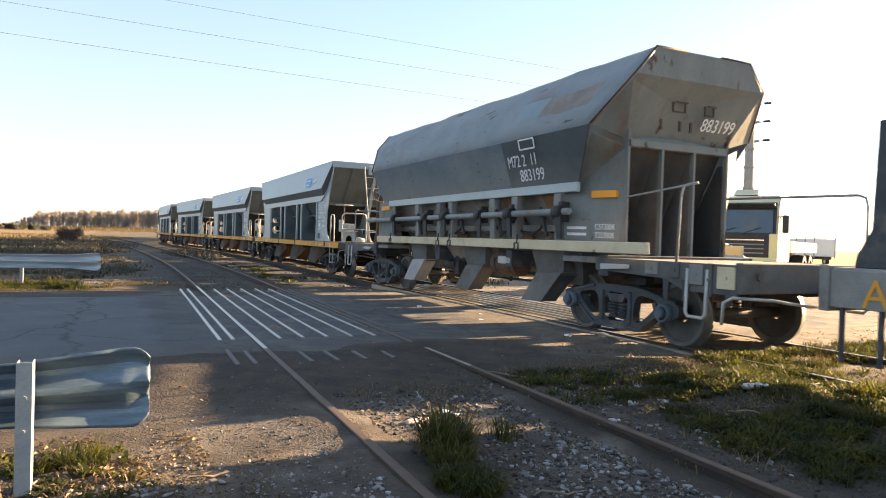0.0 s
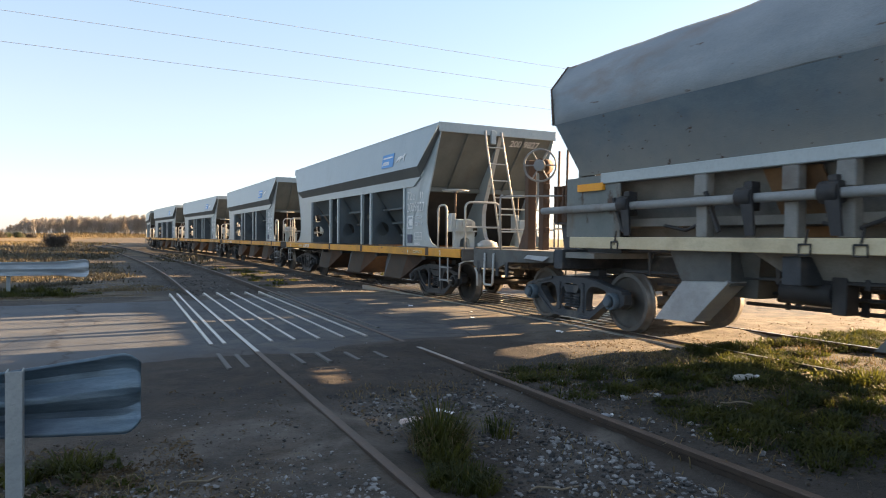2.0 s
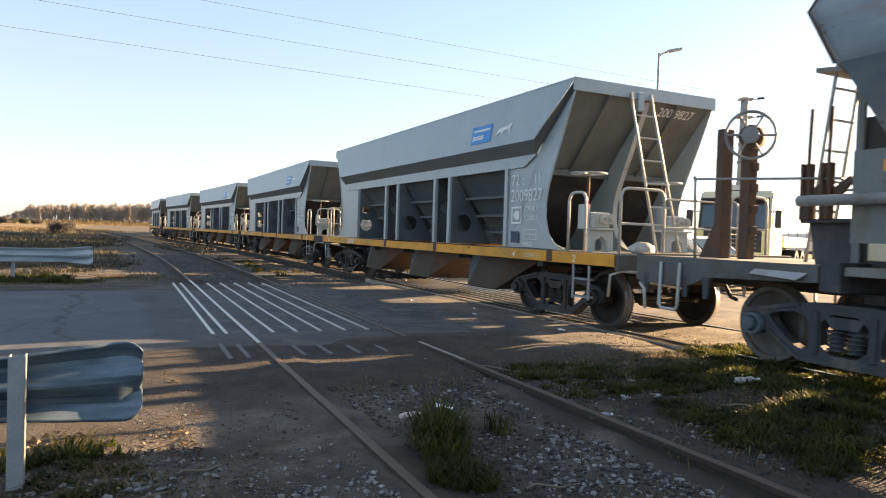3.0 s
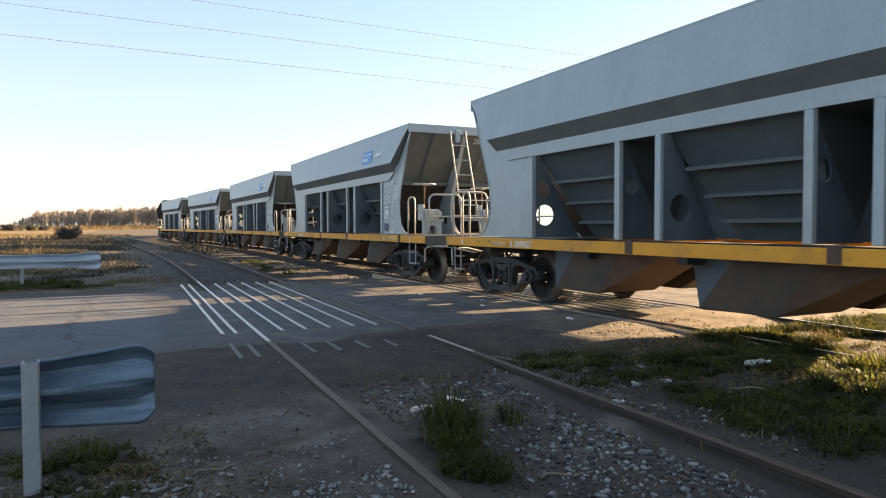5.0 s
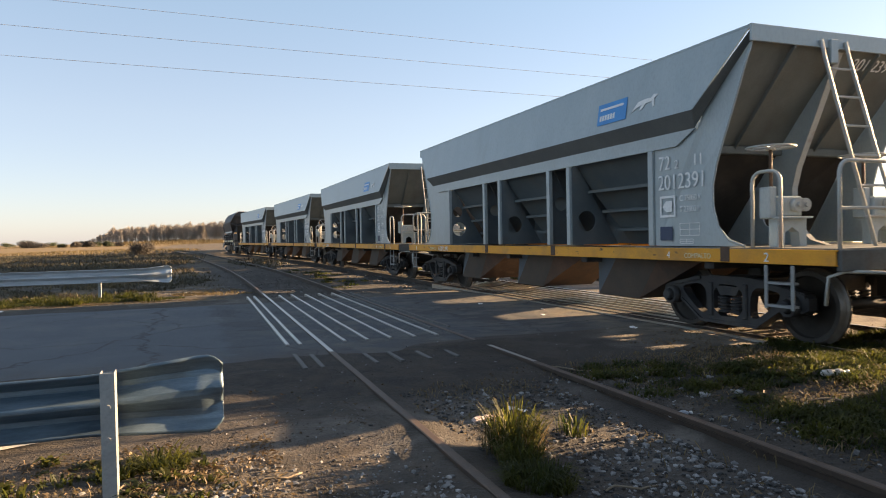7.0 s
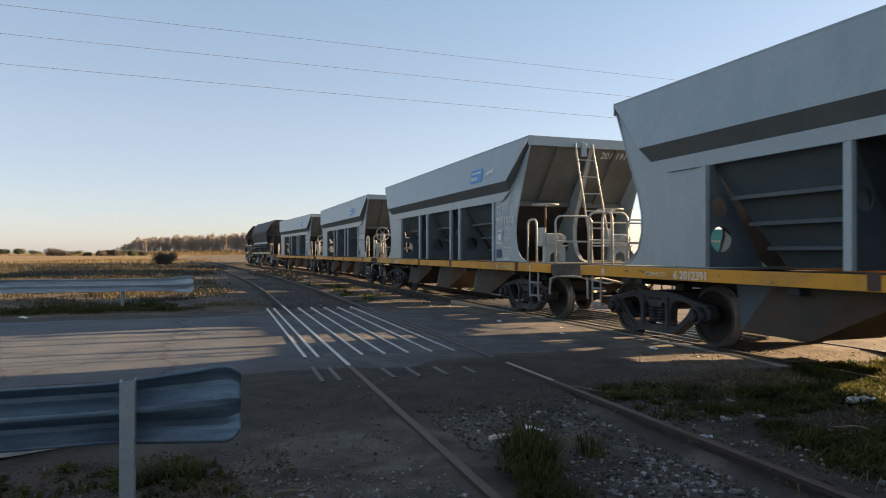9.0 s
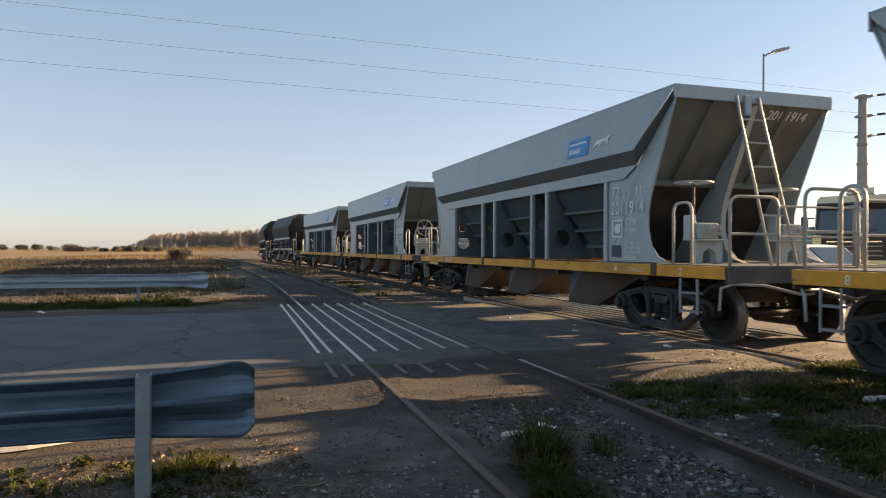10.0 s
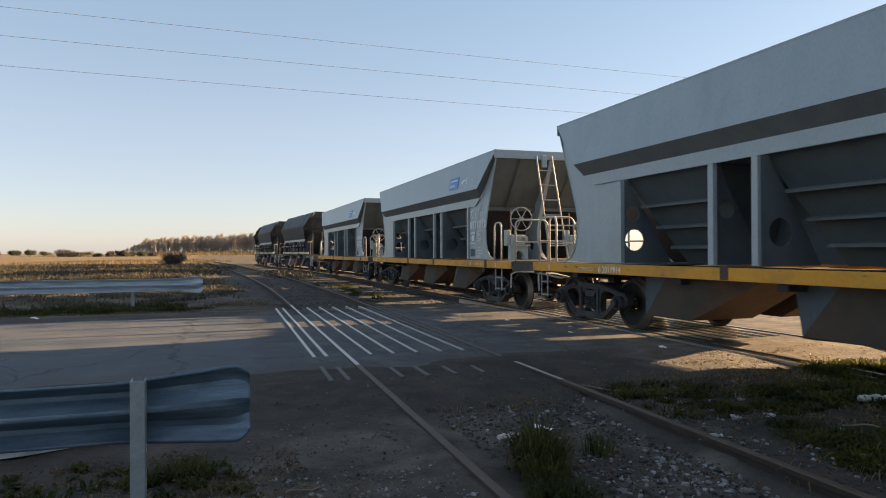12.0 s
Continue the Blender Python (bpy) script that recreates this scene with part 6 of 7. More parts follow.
# ---- plants, stones and litter ----
def leaf_mat(name, a, b, glow=0.4):
    m = mat(name, a, b, 3.0, 0.6, bump=0.0, rand=0.35)
    nd, ln = m.node_tree.nodes, m.node_tree.links.new
    tr, mx = nd.new("ShaderNodeBsdfTranslucent"), nd.new("ShaderNodeMixShader")
    ln(nd["Principled BSDF"].inputs["Base Color"].links[0].from_socket, tr.inputs["Color"])
    mx.inputs[0].default_value = glow
    ln(nd["Principled BSDF"].outputs[0], mx.inputs[1])
    ln(tr.outputs[0], mx.inputs[2])
    ln(mx.outputs[0], nd["Material Output"].inputs["Surface"])
    return m


M_GRASS = leaf_mat("green_grass", (0.020, 0.034, 0.010), (0.105, 0.105, 0.018), 0.62)
M_DRY = leaf_mat("dry_grass", (0.14, 0.105, 0.05), (0.22, 0.165, 0.08))
M_SCRUB = leaf_mat("dull_scrub", (0.045, 0.043, 0.026), (0.085, 0.072, 0.042), 0.25)
M_STONE = mat("pale_ballast_stone", (0.11, 0.112, 0.115), (0.34, 0.34, 0.335), 14.0, 0.9, bump=0.3, rand=0.5)
M_STONE_DK = mat("dark_ballast_stone", (0.035, 0.036, 0.038), (0.068, 0.066, 0.064), 14.0, 0.9, bump=0.3, rand=0.4)
rng = np.random.default_rng(7)


def raw_mesh(name, verts, faces, material, label, category):
    me = bpy.data.meshes.new(name)
    me.from_pydata(verts, [], faces)
    me.materials.append(material)
    return tagged(new(name, me), label, category, kind="stuff")


def grass(name, patches, material, label):
    """Blades of grass in patches: (u, n, reach along u, reach along n, count, height, width, lean)."""
    verts, faces = [], []
    for u0, n0, ru, rn, count, h, wd, lean in patches:
        for _ in range(int(count)):
            a, r = rng.uniform(0, 2 * math.pi), math.sqrt(rng.uniform(0, 1))
            u, n = u0 + ru * r * math.cos(a), n0 + rn * r * math.sin(a)
            if noise.noise(at(u, n) * 1.9) < 0.02 + 0.25 * rng.uniform(-1, 1) and ru > 0.6:
                continue
            base = at(u, n, height(u, n) - 0.01)
            hh = h * rng.uniform(0.35, 1.0) * (1.15 - 0.5 * r)
            yaw = rng.uniform(0, 2 * math.pi) if ru > 0.3 else a + radians(AXIS) + rng.normal(0, 0.9)
            out = U * math.cos(yaw - radians(AXIS)) + N * math.sin(yaw - radians(AXIS)) if ru <= 0.3 else Vector((math.cos(yaw), math.sin(yaw), 0))
            side = Vector((-out.y, out.x, 0)) * (wd * rng.uniform(0.6, 1.2))
            ln = hh * lean * rng.uniform(0.2, 1.2)
            i = len(verts)
            bow = min(1.0, lean * rng.uniform(0.3, 1.0))
            low = base + out * (ln * 0.18) + Vector((0, 0, hh * 0.45))
            mid = base + out * (ln * 0.52) + Vector((0, 0, hh * (0.86 - 0.12 * bow)))
            tip = base + out * ln * (1 + 0.15 * bow) + Vector((0, 0, max(0.01, hh * (1.0 - 0.55 * bow))))
            verts += [base - side * 0.8, base + side * 0.8, low - side, low + side, mid - side * 0.75, mid + side * 0.75, tip]
            faces += [(i, i + 1, i + 3, i + 2), (i + 2, i + 3, i + 5, i + 4), (i + 4, i + 5, i + 6)]
    return raw_mesh(name, verts, faces, material, label, "grass")


def clumps(count, u0, u1, n0, n1, reach, blades, tall, wide, lean, patchy=0.0):
    """Tufts strewn over a stretch of ground, thick in some places and missing in others."""
    out = []
    while len(out) < count:
        u, n = rng.uniform(u0, u1), rng.uniform(n0, n1)
        if noise.noise(at(u, n) * 0.8 + Vector((5, 2, 0))) + 0.5 * noise.noise(at(u, n) * 2.3) < patchy + rng.uniform(-0.15, 0.15):
            continue
        r = rng.uniform(0.5, 1.3) * reach
        out.append((u, n, r, r * rng.uniform(0.7, 1.4), rng.uniform(0.5, 1.4) * blades, rng.uniform(0.45, 1.25) * tall, wide * rng.uniform(0.7, 1.5), lean * rng.uniform(0.6, 1.3)))
    return out


grass("grass", [
    (3.70, 1.82, 0.12, 0.14, 560, 0.42, 0.004, 0.8), (3.45, 1.74, 0.12, 0.12, 240, 0.28, 0.004, 0.9), (3.12, 1.68, 0.17, 0.19, 620, 0.19, 0.004, 1.0), (3.9, 2.35, 0.12, 0.1, 60, 0.22, 0.005, 0.6),
    (4.22, -0.17, 0.13, 0.17, 330, 0.18, 0.0045, 1.3), (4.1, -0.40, 0.08, 0.10, 90, 0.15, 0.006, 1.0), (3.2, 0.25, 0.12, 0.2, 130, 0.12, 0.008, 0.8),
    *clumps(46, 3.0, 4.5, -4.5, 0.1, 0.07, 34, 0.11, 0.009, 1.3, -0.1),
    *clumps(34, 3.6, 4.6, -2.2, 0.25, 0.05, 22, 0.07, 0.013, 1.5, -0.2),
    # the mound beside the main track: a thick crest and a thinner near slope
    *clumps(250, 4.5, 6.0, 4.4, 9.8, 0.13, 95, 0.125, 0.0055, 1.3, -0.05),
    *clumps(120, 3.2, 4.7, 3.9, 8.2, 0.13, 75, 0.10, 0.0055, 1.3, 0.05),
    *clumps(60, 1.6, 3.6, 3.6, 7.0, 0.15, 70, 0.11, 0.005, 1.2, 0.05),
    *clumps(60, 4.3, 5.7, 3.3, 4.8, 0.10, 55, 0.09, 0.006, 1.2, 0.0),
    *clumps(130, 3.0, 5.9, 4.2, 9.0, 0.06, 18, 0.075, 0.013, 1.5, -0.1),
    (4.9, 6.4, 1.0, 2.6, 5200, 0.05, 0.004, 1.6), (3.4, 5.6, 1.2, 2.0, 2600, 0.05, 0.004, 1.4), (5.3, 3.6, 0.3, 0.4, 260, 0.10, 0.005, 0.9),
    *clumps(150, 1.8, 3.5, 3.7, 6.8, 0.15, 85, 0.12, 0.006, 1.3, -0.25),
    *clumps(70, 2.9, 4.6, 3.75, 5.6, 0.12, 60, 0.09, 0.006, 1.4, -0.1),
    (3.8, 6.15, 0.22, 0.40, 620, 0.20, 0.006, 0.9), (3.7, 6.75, 0.2, 0.3, 420, 0.18, 0.006, 0.9), (3.07, 4.92, 0.12, 0.16, 240, 0.17, 0.006, 1.0), (3.02, 4.5, 0.16, 0.2, 220, 0.12, 0.007, 1.2), (2.5, 5.4, 0.2, 0.3, 420, 0.17, 0.006, 0.9),
    # verge on the far side of the road, thickest along the guard rail
    *clumps(180, 16.95, 18.6, -15.0, -0.8, 0.22, 110, 0.22, 0.008, 1.2, -0.2),
    (17.5, -6.0, 0.6, 6.0, 9000, 0.15, 0.008, 1.4), (17.9, -12.0, 0.7, 5.0, 4200, 0.14, 0.009, 1.5),
    *clumps(26, 18.0, 30.0, 3.9, 5.3, 0.22, 45, 0.12, 0.012, 1.2, 0.0), *clumps(40, 18.0, 34.0, 8.8, 10.8, 0.3, 60, 0.22, 0.014, 0.8, 0.0),
], M_GRASS, "green weeds and grass tufts on the verge")
grass("dry_grass", [
    (3.6, -0.2, 0.6, 0.7, 420, 0.08, 0.004, 1.4), (3.5, -2.5, 0.8, 1.8, 2000, 0.10, 0.004, 1.4), (4.6, 4.8, 1.3, 1.2, 1300, 0.10, 0.004, 1.4), (5.0, 7.2, 0.9, 2.4, 2200, 0.10, 0.004, 1.5), (5.5, 4.2, 0.5, 1.2, 700, 0.07, 0.004, 1.3),
    (3.70, 1.82, 0.17, 0.19, 130, 0.34, 0.004, 0.9), (3.62, 1.72, 0.05, 0.05, 8, 0.55, 0.004, 0.3), (5.35, 2.3, 0.35, 0.6, 260, 0.07, 0.005, 1.1), (2.6, 3.0, 1.2, 0.8, 300, 0.12, 0.004, 1.1),
    (20.5, -6.0, 2.2, 7.0, 3500, 0.06, 0.009, 2.6), (27.0, -9.0, 5.0, 8.0, 6000, 0.08, 0.014, 2.6), (38.0, -13.0, 8.0, 11.0, 7000, 0.12, 0.025, 2.4), (18.5, 1.0, 1.2, 0.7, 500, 0.12, 0.008, 0.8),
    *[(u, -rng.uniform(0.0, 0.25 * u + 9), 0.9, 1.2, 260, rng.uniform(0.10, 0.34), 0.010, 1.6) for u in rng.uniform(20, 48, 60)],
    *[(u, -rng.uniform(1.0, 0.24 * u + 3), 1.6, 2.4, 380, rng.uniform(0.15, 0.45), 0.02, 1.6) for u in rng.uniform(40, 82, 60)],
    (18.6, 0.2, 0.35, 0.6, 700, 0.10, 0.008, 1.4), (16.9, -3.0, 0.3, 4.0, 3000, 0.05, 0.008, 2.0), (19.6, 0.7, 0.8, 0.7, 900, 0.07, 0.008, 2.0),
    (60.0, -26.0, 16.0, 18.0, 6000, 0.14, 0.03, 2.4), (424, -4, 8, 47, 7000, 3.0, 0.20, 0.5), (400, -4, 14, 52, 6000, 1.6, 0.20, 0.9), (300, -30, 60, 40, 5000, 0.7, 0.10, 1.2), (110, -12, 28, 14, 5000, 0.5, 0.05, 1.4), (45.0, -3.2, 14.0, 1.4, 2500, 0.12, 0.015, 2.0),
    (3.3, -1.0, 0.7, 2.2, 2600, 0.035, 0.005, 3.5), (3.6, 0.5, 0.8, 0.7, 700, 0.03, 0.004, 3.5), (4.2, 4.9, 1.5, 1.6, 4200, 0.05, 0.004, 2.8), (4.6, 2.2, 0.8, 0.7, 500, 0.03, 0.004, 3.2),
], M_DRY, "dry straw-coloured grass")
grass("scrub", [
    *clumps(110, 18.6, 34, -15, 0.3, 0.65, 170, 0.24, 0.009, 1.5, -0.05),
    *[(u, -rng.uniform(0.2, 0.25 * u + 9), 1.0, 1.5, 260, rng.uniform(0.12, 0.36), 0.014, 1.6) for u in rng.uniform(22, 44, 110)],
    *[(u, -rng.uniform(1.0, 0.24 * u + 3), 1.8, 2.8, 420, rng.uniform(0.16, 0.5), 0.024, 1.6) for u in rng.uniform(40, 84, 160)],
    (19.5, -7.0, 1.4, 7.0, 3500, 0.07, 0.016, 2.4), (24.0, -10.0, 3.0, 8.0, 4500, 0.09, 0.022, 2.4), (33.0, -9.0, 6.0, 6.0, 5000, 0.13, 0.03, 2.2), (30.0, 4.2, 9.0, 0.6, 700, 0.12, 0.012, 1.2),
    (16.8, -6.0, 0.4, 6.0, 1200, 0.07, 0.009, 1.6), (43.0, 4.0, 9.0, 1.6, 1400, 0.25, 0.03, 1.2), (50, -10, 12, 6, 3000, 0.22, 0.03, 1.8),
], M_SCRUB, "dull dark scrub beside the siding")

ICO = bmesh.new()
bmesh.ops.create_icosphere(ICO, subdivisions=1, radius=1.0)
ICO_V = np.array([v.co[:] for v in ICO.verts])
ICO_F = [[v.index for v in f.verts] for f in ICO.faces]
ICO.free()


def stones(name, patches, material, label):
    """Loose stones in patches: (u0, u1, n0, n1, count, smallest, largest)."""
    verts, faces = [], []
    for u0, u1, n0, n1, count, lo, hi in patches:
        for _ in range(count):
            u, n = rng.uniform(u0, u1), rng.uniform(n0, n1)
            s = lo + (hi - lo) * rng.uniform(0, 1) ** 3
            sq = rng.uniform(0.55, 1.35, 3) * s * np.array([1, 1, 0.7])
            jit = ICO_V * (1 + rng.uniform(-0.42, 0.3, (len(ICO_V), 1))) * sq
            a = rng.uniform(0, 6.28)
            c, d = math.cos(a), math.sin(a)
            p = at(u, n, height(u, n) + s * 0.22)
            i = len(verts)
            verts += [(p.x + c * x - d * y, p.y + d * x + c * y, p.z + z) for x, y, z in jit]
            faces += [[k + i for k in f] for f in ICO_F]
    return raw_mesh(name, verts, faces, material, label, "gravel")


stones("gravel", [(1.9, 3.6, 2.0, 2.98, 420, 0.009, 0.026), (2.2, 4.6, 1.8, 2.95, 30, 0.016, 0.034), (3.35, 3.75, -0.42, 0.35, 90, 0.01, 0.028), (3.0, 3.5, -2.6, -0.8, 60, 0.01, 0.026), (1.9, 3.2, 1.0, 1.25, 60, 0.01, 0.03), (4.6, 5.6, 2.0, 3.2, 60, 0.008, 0.024), (2.4, 5.4, 3.2, 4.4, 24, 0.018, 0.04), (2.8, 4.0, -2.5, 0.8, 16, 0.015, 0.035), (1.8, 3.6, 0.4, 1.2, 12, 0.015, 0.03),
                  (2.0, 5.2, 1.65, 2.95, 900, 0.004, 0.021), (1.8, 4.0, 0.30, 1.30, 900, 0.004, 0.016), (2.2, 3.4, 0.75, 1.30, 160, 0.010, 0.024), (2.6, 5.6, 3.25, 4.2, 240, 0.005, 0.022), (3.0, 4.2, -1.5, 0.3, 260, 0.004, 0.018), (3.0, 5.5, 0.1, 1.2, 420, 0.003, 0.011),
                  (5.6, 7.0, 0.5, 6.0, 130, 0.004, 0.013), (7.3, 14.5, 2.0, 6.0, 150, 0.006, 0.018), (15, 20, -2, 6, 300, 0.01, 0.03), (20, 34, 1.0, 4.0, 90, 0.010, 0.03), (18.8, 21.5, -1.6, 1.2, 520, 0.008, 0.03), (16, 30, 5.0, 10.0, 900, 0.012, 0.04)], M_STONE, "loose pale ballast stones")
M_CLOD = mat("crumbly_brown_soil", (0.046, 0.037, 0.029), (0.092, 0.073, 0.055), 9.0, 0.95, bump=0.5, rand=0.4)
stones("soil_clods", [(2.7, 4.9, -4.5, 1.25, 3600, 0.003, 0.010), (2.7, 3.9, -4.0, 0.6, 160, 0.012, 0.03), (2.0, 5.6, 3.3, 6.6, 2400, 0.004, 0.02), (4.6, 6.9, 0.0, 6.0, 500, 0.004, 0.012), (2.0, 5.0, 1.7, 3.0, 700, 0.004, 0.014)], M_CLOD, "small brown clods of soil")
stones("dark_gravel", [(1.8, 5.4, 1.62, 3.0, 2600, 0.006, 0.022), (1.8, 4.6, 0.1, 1.28, 350, 0.005, 0.014), (2.4, 5.6, 3.2, 4.0, 500, 0.006, 0.02), (16, 36, 1.5, 3.6, 1500, 0.010, 0.024), (16, 40, 5.4, 9.2, 2200, 0.012, 0.03)], M_STONE_DK, "dark ballast gravel")


M_LITTER = leaf_mat("dead_leaf_litter", (0.07, 0.045, 0.025), (0.20, 0.145, 0.08), 0.3)


def leaf_litter(patches):
    """Dead leaves and bits of straw, each a bent leaf of two halves, lying loosely: (u0, u1, n0, n1, count)."""
    verts, faces = [], []
    for u0, u1, n0, n1, count in patches:
        for _ in range(count):
            u, n = rng.uniform(u0, u1), rng.uniform(n0, n1)
            if noise.noise(at(u, n) * 2.6 + Vector((3, 1, 0))) < rng.uniform(-0.25, 0.2):
                continue
            s = rng.uniform(0.006, 0.016) * (1.7 if rng.uniform(0, 1) < 0.25 else 1.0)
            p = at(u, n, height(u, n) + 0.004 + s * rng.uniform(0.1, 0.7))
            d = Vector(rng.normal(0, 1, 3))
            d.z *= 0.45
            d = d.normalized() * s
            e = Vector(rng.normal(0, 1, 3)).cross(d).normalized() * s * rng.uniform(0.18, 0.5)
            lift = Vector((0, 0, s * rng.uniform(0.1, 0.5)))
            i = len(verts)
            verts += [p - d, p + e + lift, p + d, p - e + lift * 0.6]
            faces += [(i, i + 1, i + 2), (i, i + 2, i + 3)]
    raw_mesh("leaf_litter", verts, faces, M_LITTER, "dead leaves and straw scattered on the soil", "leaf litter")


leaf_litter([(2.7, 4.7, -5.0, 0.5, 15000), (3.75, 4.15, -0.45, 0.15, 900), (2.4, 5.6, 3.3, 6.6, 6000), (2.4, 5.2, 1.6, 3.0, 900), (4.9, 6.9, 4.6, 7.0, 2500), (2.0, 7.0, 6.0, 11.0, 5000), (4.6, 6.0, 0.2, 3.2, 500)])


def crushed_bottle(u, n, turn, tint, cap, label, size=1.0):
    m = mat("crumpled_plastic", tint, tuple(min(1, v * 1.15) for v in tint), 20.0, 0.35, bump=0.3)
    ob = thing("plastic_bottle", label, "litter", m=Matrix.Translation(at(u, n, height(u, n) + 0.03 * size)) @ pose(0, 0, 0, 0, 0, turn) @ Matrix.Scale(size, 4))
    bm = bmesh.new()
    ring = []
    prof = [(-0.11, 0.022), (-0.10, 0.032), (-0.04, 0.034), (0.0, 0.028), (0.04, 0.034), (0.075, 0.03), (0.10, 0.013), (0.12, 0.012)]
    for x, r in prof:
        ring.append([bm.verts.new((x, r * math.cos(k * math.pi / 5) * (1 + 0.2 * noise.noise(Vector((x * 40, k, 0)))), r * 0.8 * math.sin(k * math.pi / 5) + 0.004 * noise.noise(Vector((x * 60, k, 5))))) for k in range(10)])
    for a, b in zip(ring, ring[1:]):
        for k in range(10):
            bm.faces.new((a[k], a[(k + 1) % 10], b[(k + 1) % 10], b[k]))
    bm.faces.new(ring[0])
    bm.faces.new(ring[-1])
    part("bottle_body", bm, m, ob)
    bm = bmesh.new()
    rod(bm, (0.118, 0, 0), (0.138, 0, 0), 0.016, 10)
    part("cap", bm, cap, ob)
    return ob


M_WHITE_PLASTIC = mat("white_plastic", (0.72, 0.73, 0.74), (0.80, 0.80, 0.80), 20.0, 0.4, bump=0.1)
M_RED_PLASTIC = mat("faded_red_plastic", (0.55, 0.22, 0.15), (0.62, 0.28, 0.2), 20.0, 0.4, bump=0.1)
crushed_bottle(4.42, 1.94, 30, (0.62, 0.50, 0.45), M_RED_PLASTIC, "crushed pale red bottle by a grass tuft", 0.75)
crushed_bottle(4.0, 4.83, 10, (0.36, 0.36, 0.34), M_WHITE_PLASTIC, "dirty white plastic bottle lying in the grass")
crushed_bottle(3.9, 3.22, 15, (0.26, 0.28, 0.31), M_WHITE_PLASTIC, "flattened pale plastic bottle beside the rail", 0.75)


def paper_scrap(u, n, s, turn):
    bm = bmesh.new()
    pts = [[bm.verts.new((i * s * 0.3, j * s * 0.25, 0.25 * s * noise.noise(Vector((i * 0.9, j * 0.9, u))))) for j in range(4)] for i in range(4)]
    for a, b in zip(pts, pts[1:]):
        for j in range(3):
            bm.faces.new((a[j], a[j + 1], b[j + 1], b[j]))
    ext = bmesh.ops.extrude_face_region(bm, geom=list(bm.faces), use_keep_orig=True)
    bmesh.ops.translate(bm, vec=(0, 0, 0.002), verts=[g for g in ext["geom"] if isinstance(g, bmesh.types.BMVert)])
    tagged(part("paper_scrap", bm, M_WHITE_PLASTIC, m=Matrix.Translation(at(u, n, height(u, n) + 0.02)) @ pose(0, 0, 0, 8, 5, turn)), "crumpled white scrap of paper on the dirt", "litter", "litter on the ground")


for u, n, s, turn in ((4.55, 2.22, 0.10, 20), (4.45, 2.30, 0.07, 70), (7.3, 5.3, 0.09, 10), (9.4, 5.2, 0.10, 40), (10.1, 5.6, 0.08, 80), (11.5, 5.0, 0.09, 0), (15.2, -3.5, 0.16, 0), (16.0, -7.4, 0.16, 30)):
    paper_scrap(u, n, s, turn)


def stick(u, n, length, turn):
    bm = bmesh.new()
    tube(bm, [(length * (k / 5 - 0.5), 0.03 * math.sin(k * 1.7), 0.012 + 0.012 * math.sin(k)) for k in range(6)], 0.006, 6)
    tagged(part("twig", bm, M_DRYWOOD, m=Matrix.Translation(at(u, n, height(u, n))) @ pose(0, 0, 0, 0, 0, turn)), "thin dry twig lying on the dirt", "twig", "twigs on the ground")


M_DRYWOOD = mat("bleached_dry_wood", (0.15, 0.12, 0.085), (0.22, 0.175, 0.125), 12.0, 0.85, bump=0.3)
for u, n, ln_, turn in ((3.45, 0.1, 0.35, 30), (3.3, -0.2, 0.25, 75), (3.15, 0.3, 0.3, 5), (5.55, 3.35, 0.5, -30), (4.9, 5.2, 0.4, 120), (2.9, 2.1, 0.3, 10), (3.25, -0.75, 0.3, 50), (3.7, -1.4, 0.35, 15), (3.55, -2.1, 0.3, 95), (3.9, -0.35, 0.22, 130), (3.1, -1.2, 0.25, 160), (3.75, 0.45, 0.28, 40), (4.3, 5.9, 0.45, 20), (5.2, 4.6, 0.35, 70), (3.6, 4.3, 0.3, 140)):
    stick(u, n, ln_, turn)


# ---- trees and bushes ----
M_BARK = mat("pale_bare_bark", (0.25, 0.222, 0.195), (0.34, 0.305, 0.27), 1.5, 0.9, bump=0.0, rand=0.25)


def bare_tree(seed, h):
    """A bare poplar: one tapering trunk and many steep branches that fork into twigs."""
    r = random.Random(seed)
    t = thing("bare_tree", "leafless pale brown tree in a far windbreak", "tree", "bare trees of the windbreak")
    bm = bmesh.new()
    rod(bm, (0, 0, -0.3), (0, 0, h * 0.55), 0.20, 6, 0.10)
    rod(bm, (0, 0, h * 0.55), (0.1, 0.1, h * 0.98), 0.10, 5, 0.02)
    part("trunk", bm, M_BARK, t)
    bm = bmesh.new()
    for k in range(40):
        z = h * r.uniform(0.12, 0.85)
        a = r.uniform(0, 6.28)
        reach = (h - z) * 0.24 + 0.35
        tip = Vector((math.cos(a) * reach * r.uniform(0.5, 1), math.sin(a) * reach * r.uniform(0.5, 1), z + (h - z) * r.uniform(0.35, 0.9) + 0.4))
        base = Vector((0, 0, z))
        rod(bm, base, tip, 0.075, 4, 0.035)
        for _ in range(6):
            q = base.lerp(tip, r.uniform(0.35, 0.95))
            rod(bm, q, q + Vector((r.uniform(-0.5, 0.5), r.uniform(-0.5, 0.5), r.uniform(0.6, 1.5))), 0.042, 3, 0.022)
    part("crown", bm, M_BARK, t)
    return t


kinds = [bare_tree(k, 10.5 + 0.8 * k) for k in range(4)]
trees_at = []
for row in range(5):
    for k in range(56):
        b = radians(-25.0 + 12.5 * k / 55 + rng.uniform(-0.15, 0.15))
        d = 430 + row * 14 + rng.uniform(-5, 5)
        scale = min(1.0, 0.4 + 0.08 * k) * rng.uniform(0.76, 0.86) * (0.95 + 0.0085 * k)
        trees_at.append((b, d, scale))
